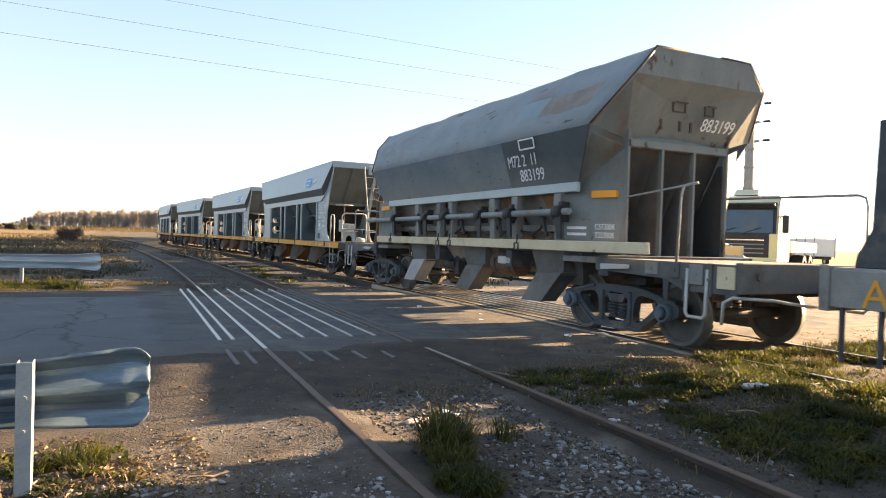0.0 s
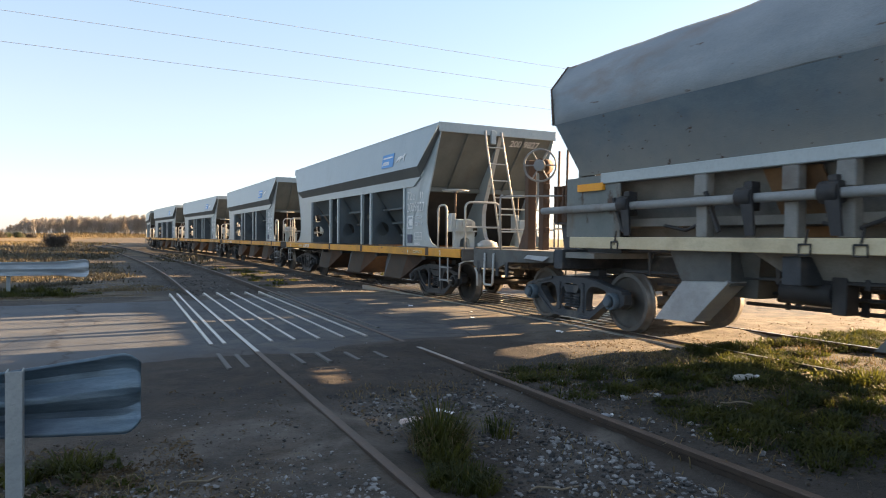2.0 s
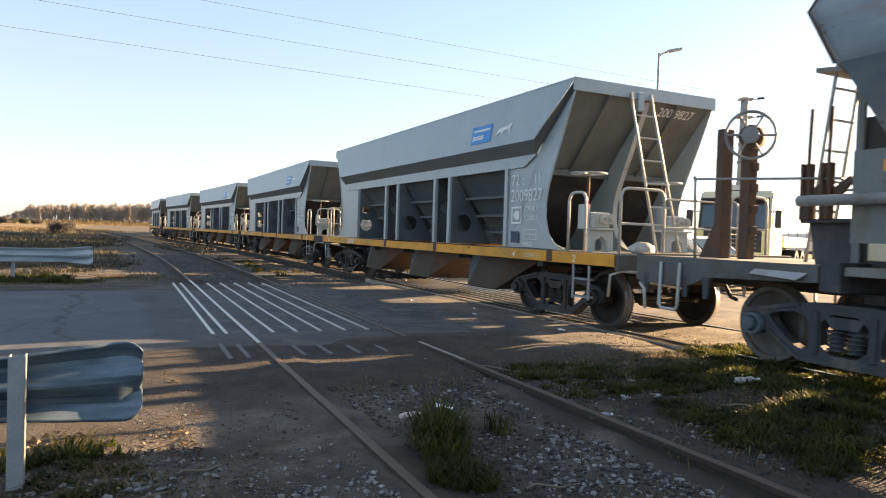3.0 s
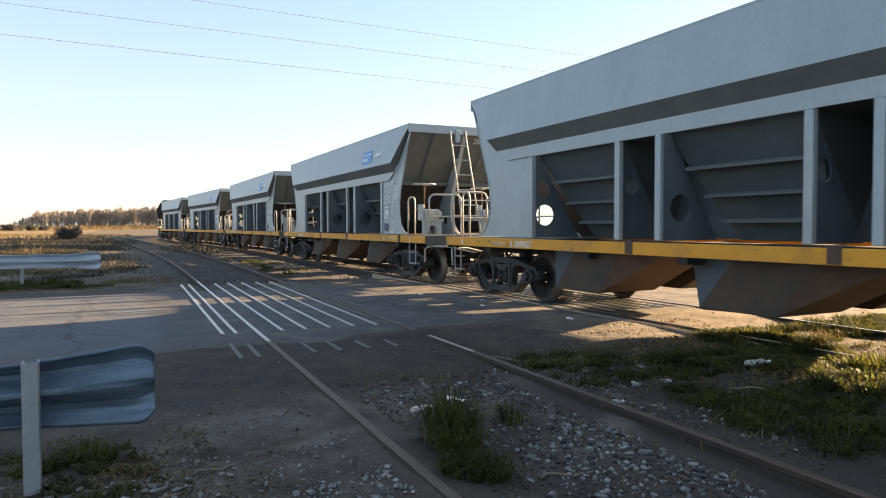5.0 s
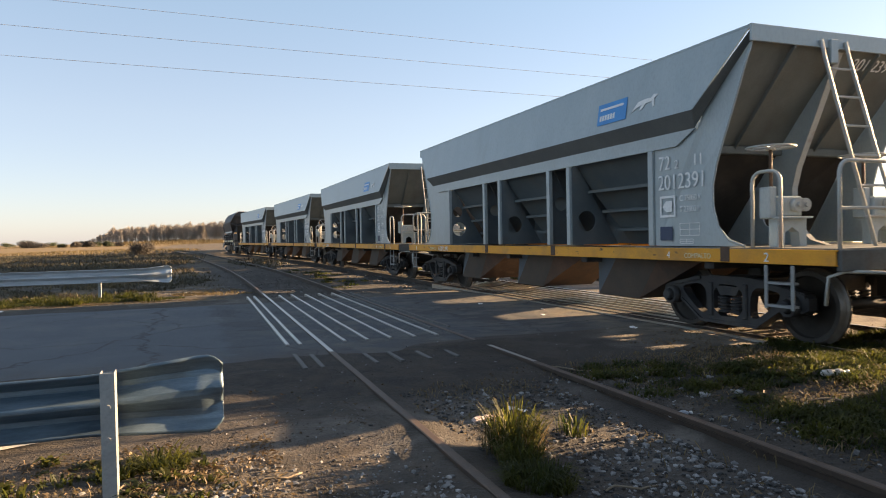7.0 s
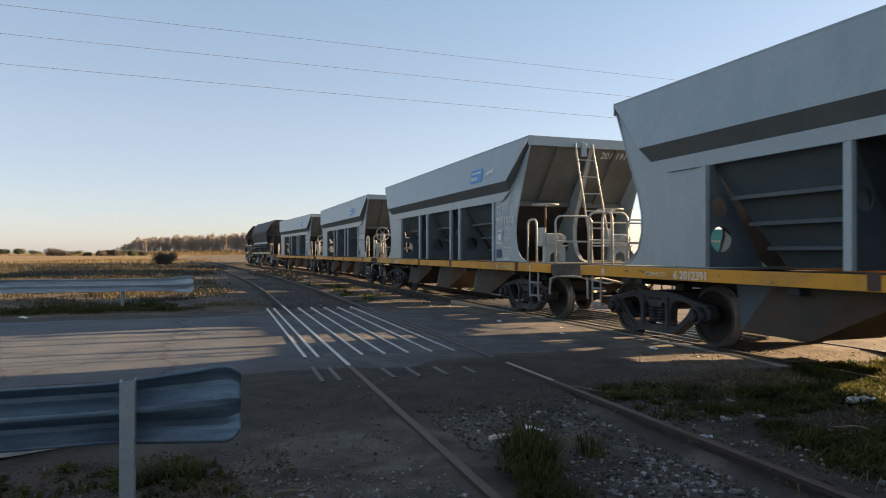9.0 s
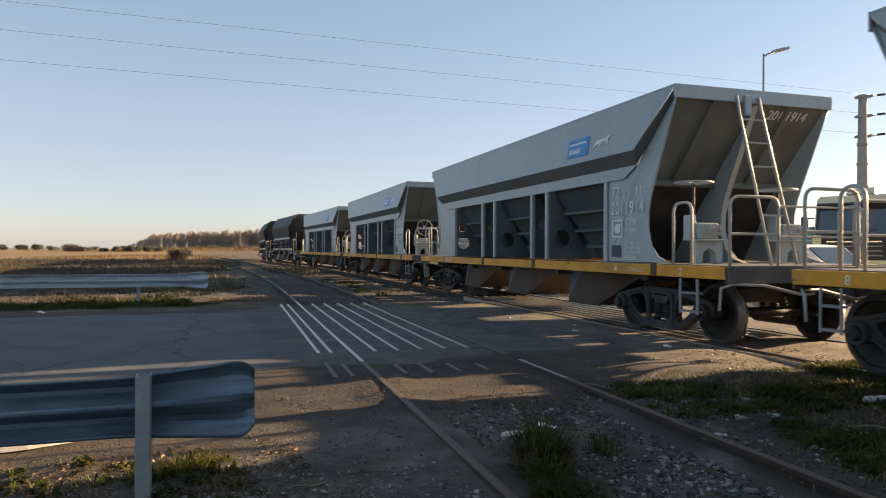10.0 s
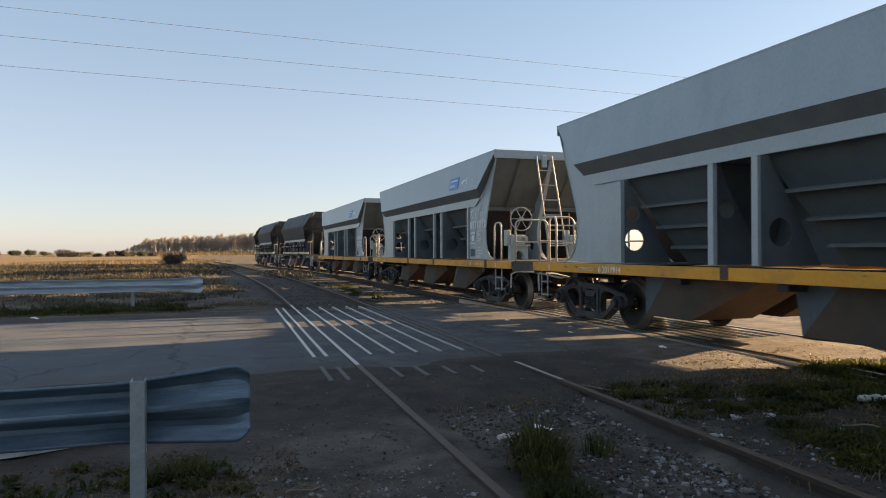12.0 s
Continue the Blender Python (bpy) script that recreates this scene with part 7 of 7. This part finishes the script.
for i, (b, d, scale) in enumerate(trees_at):
    m = Matrix.Translation((math.sin(b) * d, math.cos(b) * d, -0.2)) @ pose(0, 0, 0, 0, 0, rng.uniform(0, 360)) @ Matrix.Scale(scale, 4)
    if i < 4:
        kinds[i].matrix_basis = m
    else:
        ob = copy_thing(kinds[i % 4], Matrix())
        ob.matrix_basis = m


def bush(name, b, d, width, tall, material, label, category="bush", group=""):
    """A rounded, uneven mass of leaves round a few stems."""
    r = random.Random(int(d * 10 + b * 100))
    b = radians(b)
    x, y = math.sin(b) * d, math.cos(b) * d
    t = thing(name, label, category, group, Matrix.Translation((x, y, -0.15)))
    bm = bmesh.new()
    for k in range(5):
        rod(bm, (0, 0, 0), (r.uniform(-1, 1) * width * 0.3, r.uniform(-1, 1) * width * 0.3, tall * 0.7), width * 0.02, 5, width * 0.006)
    part("stem", bm, M_BARK, t)
    verts, faces = [], []
    lobes = [(Vector((r.uniform(-0.3, 0.3) * width, r.uniform(-0.3, 0.3) * width, tall * r.uniform(0.2, 0.6))), r.uniform(0.2, 0.3)) for _ in range(11)]
    for _ in range(12000):
        c, q = lobes[r.randrange(11)]
        v = Vector((r.gauss(0, 1), r.gauss(0, 1), r.gauss(0, 1))).normalized() * (r.uniform(0.5, 1.08))
        p = c + Vector((v.x * q * width, v.y * q * width, v.z * q * tall * 1.2))
        p.z = max(p.z, 0.05)
        s = tall * r.uniform(0.012, 0.030)
        e1 = Vector((r.gauss(0, 1), r.gauss(0, 1), r.gauss(0, 1))).normalized() * s
        e2 = Vector((r.gauss(0, 1), r.gauss(0, 1), r.gauss(0, 1))).normalized() * s
        i = len(verts)
        verts += [p - e1, p + e2, p + e1, p - e2]
        faces.append((i, i + 1, i + 2, i + 3))
    me = bpy.data.meshes.new("crown")
    me.from_pydata(verts, [], faces)
    me.materials.append(material)
    new("crown", me).parent = t
    return t


M_LEAF = leaf_mat("dark_green_leaves", (0.035, 0.05, 0.02), (0.06, 0.07, 0.03), 0.2)
M_LEAF_BR = leaf_mat("brown_twiggy_leaves", (0.05, 0.043, 0.035), (0.075, 0.062, 0.05), 0.1)
bush("bush", -21.6, 78.0, 2.7, 1.7, M_LEAF_BR, "round dark brown bush beside the siding")
for b, d, wd, tl in ((-32.2, 520, 9, 6), (-31.2, 520, 8, 7), (-28.9, 260, 7.5, 4.6), (-28.2, 255, 7, 3.2), (-26.9, 255, 3.5, 2.6), (-26.0, 255, 4.5, 3.4), (-25.2, 260, 6.5, 4.6), (-24.6, 262, 4.0, 3.2), (-23.9, 265, 4.5, 3.6), (-23.1, 268, 4.0, 2.9), (-30.2, 540, 9, 5), (-33.4, 540, 10, 6), (-34.6, 540, 10, 7), (-27.4, 540, 8, 5)):
    bush("field_tree", b, d, wd * 0.85, tl * 0.72, M_LEAF if int(d + tl) % 3 else M_LEAF_BR, "small dark tree on the edge of the field", "tree", "trees on the horizon")


# ---- poles, wires and lamps ----
M_CONCRETE = mat("weathered_concrete", (0.26, 0.25, 0.23), (0.34, 0.33, 0.30), 3.0, 0.85, bump=0.2)
M_WIRE = mat("dull_aluminium_wire", (0.42, 0.44, 0.47), (0.50, 0.52, 0.55), 3.0, 0.5, metal=0.2, bump=0.0)
POLE_U, POLE_N = 29.6, 34.6
pole = thing("power_pole", "grey concrete power pole with three crossarms", "power pole", m=Matrix.Translation(at(POLE_U, POLE_N, -0.1)))
bm = bmesh.new()
rod(bm, (0, 0, 0), (0, 0, 10.2), 0.34, 10, 0.22)
for z in (3.6, 4.9, 6.2, 7.3):
    rod(bm, (0, 0, z), (0, 0, z + 0.16), 0.38 - z * 0.012, 10)
part("shaft", bm, M_CONCRETE, pole)
for z in (7.75, 8.9, 10.0):
    bm = bmesh.new()
    v = N * 1.0
    plate(bm, [(-0.35, -0.2, z), (0.45, -0.2, z + 0.05), (0.45, 0.2, z + 0.05), (-0.35, 0.2, z)], (0, 0, 0.14))
    part("crossarm", bm, M_CONCRETE, pole)
    bm = bmesh.new()
    for k in range(5):
        rod(bm, (0.85 + 0.09 * k, 0, z + 0.2 + 0.01 * k), (0.89 + 0.09 * k, 0, z + 0.2 + 0.01 * k), 0.07, 8)
    rod(bm, (0.45, 0, z + 0.1), (1.35, 0, z + 0.25), 0.02, 5)
    part("insulator", bm, M_BOGIE, pole)


def wire(a, b, sag, label, r=0.009):
    bm = bmesh.new()
    a, b = Vector(a), Vector(b)
    tube(bm, [a.lerp(b, k / 40) - Vector((0, 0, sag * 4 * (k / 40) * (1 - k / 40))) for k in range(41)], r, 5)
    tagged(part("power_line", bm, M_WIRE), label, "cable", "power lines")


for za, zb in ((7.9, 9.75), (9.05, 10.9), (10.15, 12.0)):
    wire(at(POLE_U, POLE_N + 1.3, za), at(30.4, -70, zb), 0.25, "thin overhead power line in the sky")
for za, zb in ((7.9, 12.0), (9.05, 13.2)):
    wire(at(POLE_U, POLE_N + 1.3, za), at(28, 75, zb), 0.3, "thin overhead power line in the sky", 0.006)

M_LAMP = mat("grey_lamp_steel", (0.30, 0.31, 0.32), (0.38, 0.39, 0.40), 3.0, 0.5, metal=0.4, bump=0.0)


def street_lamp(b, d, h):
    b = radians(b)
    t = thing("street_lamp", "tall thin grey street lamp", "street lamp", "street lamps", Matrix.Translation((math.sin(b) * d, math.cos(b) * d, -0.1)))
    bm = bmesh.new()
    rod(bm, (0, 0, 0), (0, 0, h), 0.06, 8, 0.035)
    tube(bm, [(0, 0, h - 0.1), (0.12, 0, h), (0.35, 0, h + 0.06)], 0.028, 6)
    part("mast", bm, M_LAMP, t)
    bm = bmesh.new()
    plate(bm, [(0.28, -0.10, h + 0.03), (0.45, -0.13, h + 0.07), (0.78, -0.08, h + 0.15), (0.78, 0.08, h + 0.15), (0.45, 0.13, h + 0.07), (0.28, 0.10, h + 0.03)], (0, 0, 0.08))
    part("lamp_head", bm, M_LAMP, t)


street_lamp(24.72, 24.0, 7.6)
street_lamp(7.3, 54.0, 9.0)


# ---- vehicles beyond the train ----
M_CAB_W = mat("white_truck_paint", (0.74, 0.74, 0.72), (0.78, 0.78, 0.76), 2.0, 0.35, bump=0.0)
M_CAB_C = mat("cream_truck_paint", (0.52, 0.50, 0.36), (0.58, 0.55, 0.40), 2.0, 0.4, bump=0.0)
M_CAB_Y = mat("pale_yellow_truck_paint", (0.66, 0.62, 0.30), (0.72, 0.68, 0.36), 2.0, 0.4, bump=0.0)
M_TEAL = mat("teal_truck_paint", (0.02, 0.20, 0.20), (0.03, 0.25, 0.24), 2.0, 0.45, bump=0.0)
M_GLASS = mat("dark_blue_vehicle_glass", (0.030, 0.048, 0.065), (0.045, 0.068, 0.09), 1.0, 0.08, bump=0.0, spec=0.8)
M_BLACK = mat("black_grille_plastic", (0.015, 0.015, 0.017), (0.03, 0.03, 0.03), 5.0, 0.6, bump=0.1)
M_TYRE = mat("dusty_black_tyre", (0.02, 0.02, 0.02), (0.035, 0.033, 0.03), 8.0, 0.85, bump=0.3)
M_CHROME = mat("dull_chrome", (0.5, 0.5, 0.5), (0.6, 0.6, 0.6), 5.0, 0.2, metal=1.0, bump=0.0)


def tyre(parent, x, y, r, w):
    bm = bmesh.new()
    s = 1 if y > 0 else -1
    prof = [(r * 0.55, 0), (r * 0.95, 0), (r, w * 0.15), (r, w * 0.85), (r * 0.95, w), (r * 0.55, w)]
    rings = [[bm.verts.new((q * math.cos(2 * math.pi * k / 20), -s * v, q * math.sin(2 * math.pi * k / 20))) for q, v in prof] for k in range(20)]
    for k in range(20):
        a, b = rings[k], rings[(k + 1) % 20]
        for i in range(5):
            bm.faces.new((a[i], a[i + 1], b[i + 1], b[i]))
    t = part("wheel", bm, M_TYRE, parent, m=pose(x, y, r))
    bm = bmesh.new()
    rod(bm, (0, -s * 0.05, 0), (0, -s * w * 0.9, 0), r * 0.57, 14)
    rod(bm, (0, 0.0, 0), (0, -s * 0.06, 0), r * 0.25, 10)
    part("rim", bm, M_CHROME, t)


def cab_truck(m, paint, lower, label, load):
    """A flat-nosed truck that faces +x."""
    t = thing("truck", label, "truck", m=m)
    bm = bmesh.new()
    prof = [(0.0, 0.55), (0.08, 1.55), (-0.12, 2.75), (-0.35, 3.05), (-1.9, 3.15), (-2.0, 0.75), (-1.0, 0.6)]
    plate(bm, [(x, -1.22, z) for x, z in prof], (0, 2.44, 0))
    bmesh.ops.bevel(bm, geom=list(bm.edges), offset=0.06, segments=2, affect="EDGES")
    part("cab", bm, paint, t)
    bm = bmesh.new()
    plate(bm, [(0.085, -1.17, 1.56), (0.085, 1.17, 1.56), (-0.125, 1.14, 2.80), (-0.125, -1.14, 2.80)], (0.02, 0, 0.003))
    part("screen_surround", bm, M_BLACK, t)
    bm = bmesh.new()
    plate(bm, [(0.088, -1.08, 1.74), (0.088, 1.08, 1.74), (-0.055, 1.04, 2.54), (-0.055, -1.04, 2.54)], (0.03, 0, 0.004))
    screen = part("windscreen", bm, M_GLASS, t)
    for y in (-0.75, 0.05):
        bm = bmesh.new()
        tube(bm, [(0.135, y, 1.70), (0.128, y + 0.25, 1.80), (0.110, y + 0.62, 1.92)], 0.012, 5)
        part("wiper", bm, M_BLACK, screen)
    bm = bmesh.new()
    plate(bm, [(-0.02, -1.14, 2.58), (-0.02, 1.14, 2.58), (0.12, 1.10, 2.74), (0.12, -1.10, 2.74)], (-0.2, 0, 0.03))
    part("sun_visor", bm, M_BLACK, t)
    bm = bmesh.new()
    box(bm, 0.03, 0.11, -1.0, 1.0, 0.88, 1.62, 0.02)
    part("grille", bm, M_BLACK, t)
    for z in (1.05, 1.2, 1.35, 1.5):
        bm = bmesh.new()
        box(bm, 0.10, 0.13, -0.8, 0.8, z - 0.02, z + 0.02)
        part("grille_bar", bm, M_CHROME if z > 1.4 or paint is M_TEAL else M_SHAFT, t)
    bm = bmesh.new()
    box(bm, -0.3, 0.18, -1.24, 1.24, 0.40, 0.90, 0.05)
    part("bumper", bm, lower, t)
    for s in (-1, 1):
        bm = bmesh.new()
        box(bm, 0.15, 0.20, s * 0.78 - 0.17, s * 0.78 + 0.17, 0.58, 0.78, 0.02)
        part("headlight", bm, M_CHROME, t)
        bm = bmesh.new()
        box(bm, -0.10, 0.125, s * 1.10 - 0.15, s * 1.10 + 0.14, 0.85, 1.72, 0.03)
        part("corner_panel", bm, lower, t)
        bm = bmesh.new()
        plate(bm, [(-0.15, s * 1.225, 1.75), (-1.2, s * 1.225, 1.75), (-1.2, s * 1.225, 2.6), (-0.3, s * 1.225, 2.6)], (0, s * 0.012, 0))
        part("side_window", bm, M_GLASS, t)
        bm = bmesh.new()
        box(bm, 0.05, 0.22, s * 1.48 - 0.10, s * 1.48 + 0.10, 1.75, 2.35, 0.03)
        rod(bm, (0.0, s * 1.2, 2.3), (0.12, s * 1.45, 2.3), 0.02, 6)
        part("mirror", bm, M_BLACK, t)
        tyre(t, -0.9, s * 1.18, 0.5, 0.32)
        for x in (-5.2, -6.5):
            tyre(t, x, s * 1.18, 0.5, 0.5)
    bm = bmesh.new()
    plate(bm, [(-0.55, -0.42, 3.10), (-0.55, 0.42, 3.10), (-0.85, 0.38, 3.32), (-0.85, -0.38, 3.32)], (-0.5, 0, -0.02))
    part("roof_deflector", bm, paint, t)
    bm = bmesh.new()
    box(bm, -1.9, -7.4, -0.45, 0.45, 0.75, 1.05, 0.02)
    part("chassis", bm, M_BLACK, t)
    bm = bmesh.new()
    box(bm, -2.3, -7.6, -1.22, 1.22, 1.08, load, 0.03)
    part("load_body", bm, paint, t)
    return t


def facing(b, d, turn):
    """A spot on the ground seen at bearing b and distance d, for a thing whose front is turned from the eye by some degrees."""
    a = radians(b)
    return pose(math.sin(a) * d, math.cos(a) * d, -0.12, 0, 0, -90 - b + turn)


cab_truck(facing(30.7, 29.5, -14) @ Matrix.Scale(1.13, 4), M_CAB_C, M_CAB_Y, "cream truck with a pale yellow lower front", 1.5)

trailer = thing("box_trailer", "white high-sided truck trailer parked in the distance", "trailer", m=facing(35.2, 72.0, 30) @ Matrix.Scale(0.74, 4))
bm = bmesh.new()
box(bm, -4, 4, -1.25, 1.25, 1.1, 3.2, 0.02)
part("cargo_body", bm, M_CAB_W, trailer)
for x in (-4, -2, 0, 2, 4):
    for y in (-1.28, 1.28):
        bm = bmesh.new()
        box(bm, x - 0.06, x + 0.06, y - 0.04, y + 0.04, 0.9, 3.4)
        part("stake", bm, M_LAMP, trailer)
for x in (-3, -1.8, 2.6):
    for y in (-1.2, 1.2):
        tyre(trailer, x, y, 0.5, 0.35)
bm = bmesh.new()
box(bm, -4, 4.6, -0.5, 0.5, 0.75, 1.1)
part("chassis", bm, M_BLACK, trailer)


def pickup(m, paint, label):
    t = thing("pickup_car", label, "car", m=m)
    bm = bmesh.new()
    prof = [(2.45, 0.45), (2.5, 0.75), (2.35, 0.98), (1.2, 1.08), (0.45, 1.68), (-0.2, 1.74), (-1.1, 1.70), (-1.35, 1.08), (-2.6, 1.04), (-2.65, 0.45)]
    plate(bm, [(x, -0.88, z) for x, z in prof], (0, 1.76, 0))
    bmesh.ops.bevel(bm, geom=list(bm.edges), offset=0.07, segments=2, affect="EDGES")
    part("body", bm, paint, t)
    bm = bmesh.new()
    plate(bm, [(1.14, -0.74, 1.13), (1.14, 0.74, 1.13), (0.52, 0.70, 1.62), (0.52, -0.70, 1.62)], (0.03, 0, 0.03))
    part("windscreen", bm, M_GLASS, t)
    for s in (-1, 1):
        bm = bmesh.new()
        plate(bm, [(0.85, s * 0.885, 1.14), (0.38, s * 0.885, 1.60), (-1.0, s * 0.885, 1.62), (-1.15, s * 0.885, 1.14)], (0, s * 0.01, 0))
        part("side_window", bm, M_GLASS, t)
        bm = bmesh.new()
        box(bm, 2.38, 2.49, s * 0.66 - 0.16, s * 0.66 + 0.16, 0.74, 0.92, 0.03)
        part("headlight", bm, M_CHROME, t)
        bm = bmesh.new()
        box(bm, 0.6, 0.75, s * 1.0 - 0.09, s * 1.0 + 0.09, 1.12, 1.28, 0.02)
        part("mirror", bm, paint, t)
        for x in (1.6, -1.65):
            tyre(t, x, s * 0.88, 0.36, 0.22)
    bm = bmesh.new()
    box(bm, 2.44, 2.52, -0.45, 0.45, 0.66, 0.86, 0.01)
    part("grille", bm, M_BLACK, t)
    bm = bmesh.new()
    box(bm, 2.35, 2.56, -0.86, 0.86, 0.38, 0.60, 0.04)
    part("bumper", bm, M_BLACK, t)
    return t


pickup(facing(27.9, 20.5, 50) @ Matrix.Scale(0.88, 4), M_CAB_W, "white car waiting beyond the train")
TEAL = cab_truck(Matrix(), M_TEAL, M_TEAL, "teal truck driving past beyond the train", 2.85)


# ---- a sack left on the platform of the first grey hopper ----
def sack(parent):
    bm = bmesh.new()
    bmesh.ops.create_icosphere(bm, subdivisions=3, radius=1.0)
    for v in bm.verts:
        k = 1 + 0.22 * noise.noise(v.co * 1.8)
        v.co = Vector((v.co.x * 0.12 * k, v.co.y * 0.20 * k, max(-0.06, v.co.z * 0.10 * k)))
    for f in bm.faces:
        f.smooth = True
    part("sack", bm, M_PIPE, parent, "crumpled off-white sack", pose(0.78, -0.72, 1.12))


# ---- the train ----
def run(t):
    """How far the train has rolled, in metres."""
    return 4.11 * t - 0.0025 * t * t


TRAIN = []   # wagon, distance of its origin along the main track at the start, pivots
wagon_a = new_hopper()
fleet = [wagon_a] + [copy_thing(wagon_a, Matrix()) for _ in range(4)]
for k, (w, number) in enumerate(zip(fleet, ("2009827", "2012391", "2011914", None, None))):
    side_marks(w, number)
    brake_wheel(w, (-0.18, -0.92, 2.20) if k < 3 else (0.10, -0.78, 1.98), k < 3)
    if k < 3:
        brake_wheel(w, (-0.18, 0.56, 2.14), True)
    TRAIN.append((w, 20.25 + 14.25 * k, 0.66, L_TOP - 0.66))
sack(wagon_a)
old_a = old_hopper()
old_b = old_hopper("old sooty black hopper wagon near the end of the train", M_SOOT, M_SOOT, M_SOOT)
olds = [old_a, old_b] + [copy_thing(old_b, Matrix()) for _ in range(2)]
old_marks(old_a)
TRAIN.append((old_a, 6.38, 0.95, 9.95))
for k, w in enumerate(olds[1:]):
    TRAIN.append((w, 92.9 + 14.5 * k, 0.95, 9.95))
TRAIN.append((flat_wagon(), -8.72, 1.6, 9.6))


def wagon_pose(s, a, b):
    """A wagon whose two pivots stand on the track a and b metres behind its origin."""
    p, _ = on_path(MAIN, MAIN_START, s + a)
    q, _ = on_path(MAIN, MAIN_START, s + b)
    d = (p - q).normalized()
    return Matrix.Translation(p + d * a) @ pose(0, 0, 0, 0, 0, math.degrees(math.atan2(d.y, d.x)))


def motions():
    for w, s0, a, b in TRAIN:
        walk(w, [(k * 0.25, wagon_pose(s0 - run(k * 0.25), a, b)) for k in range(49)])
        for g in w.children:
            for ws in g.children:
                if ws.name.startswith("wheelset"):
                    x = ws.matrix_basis.translation.x
                    walk(ws, [(k * 0.1, pose(x, 0, WHEEL_R, 0, math.degrees(run(k * 0.1) / WHEEL_R), 0)) for k in range(121)])
    # the teal truck drives past on the far road, bending round to the right
    steps, p = [], Vector((0, 0, 0))
    for k in range(121):
        t = k * 0.1
        turn = 150 - 55 * min(1, max(0, (t - 7.6) / 1.8))
        d = Vector((math.sin(radians(turn)), math.cos(radians(turn)), 0))
        steps.append((t, p.copy(), d, turn))
        p += d * 0.82
    shift = Vector((18.0, 44.5, -0.12)) - steps[94][1]
    walk(TEAL, [(t, Matrix.Translation(q + shift + d * 7.6) @ pose(0, 0, 0, 0, 0, 90 - turn)) for t, q, d, turn in steps[::4]])


motions()
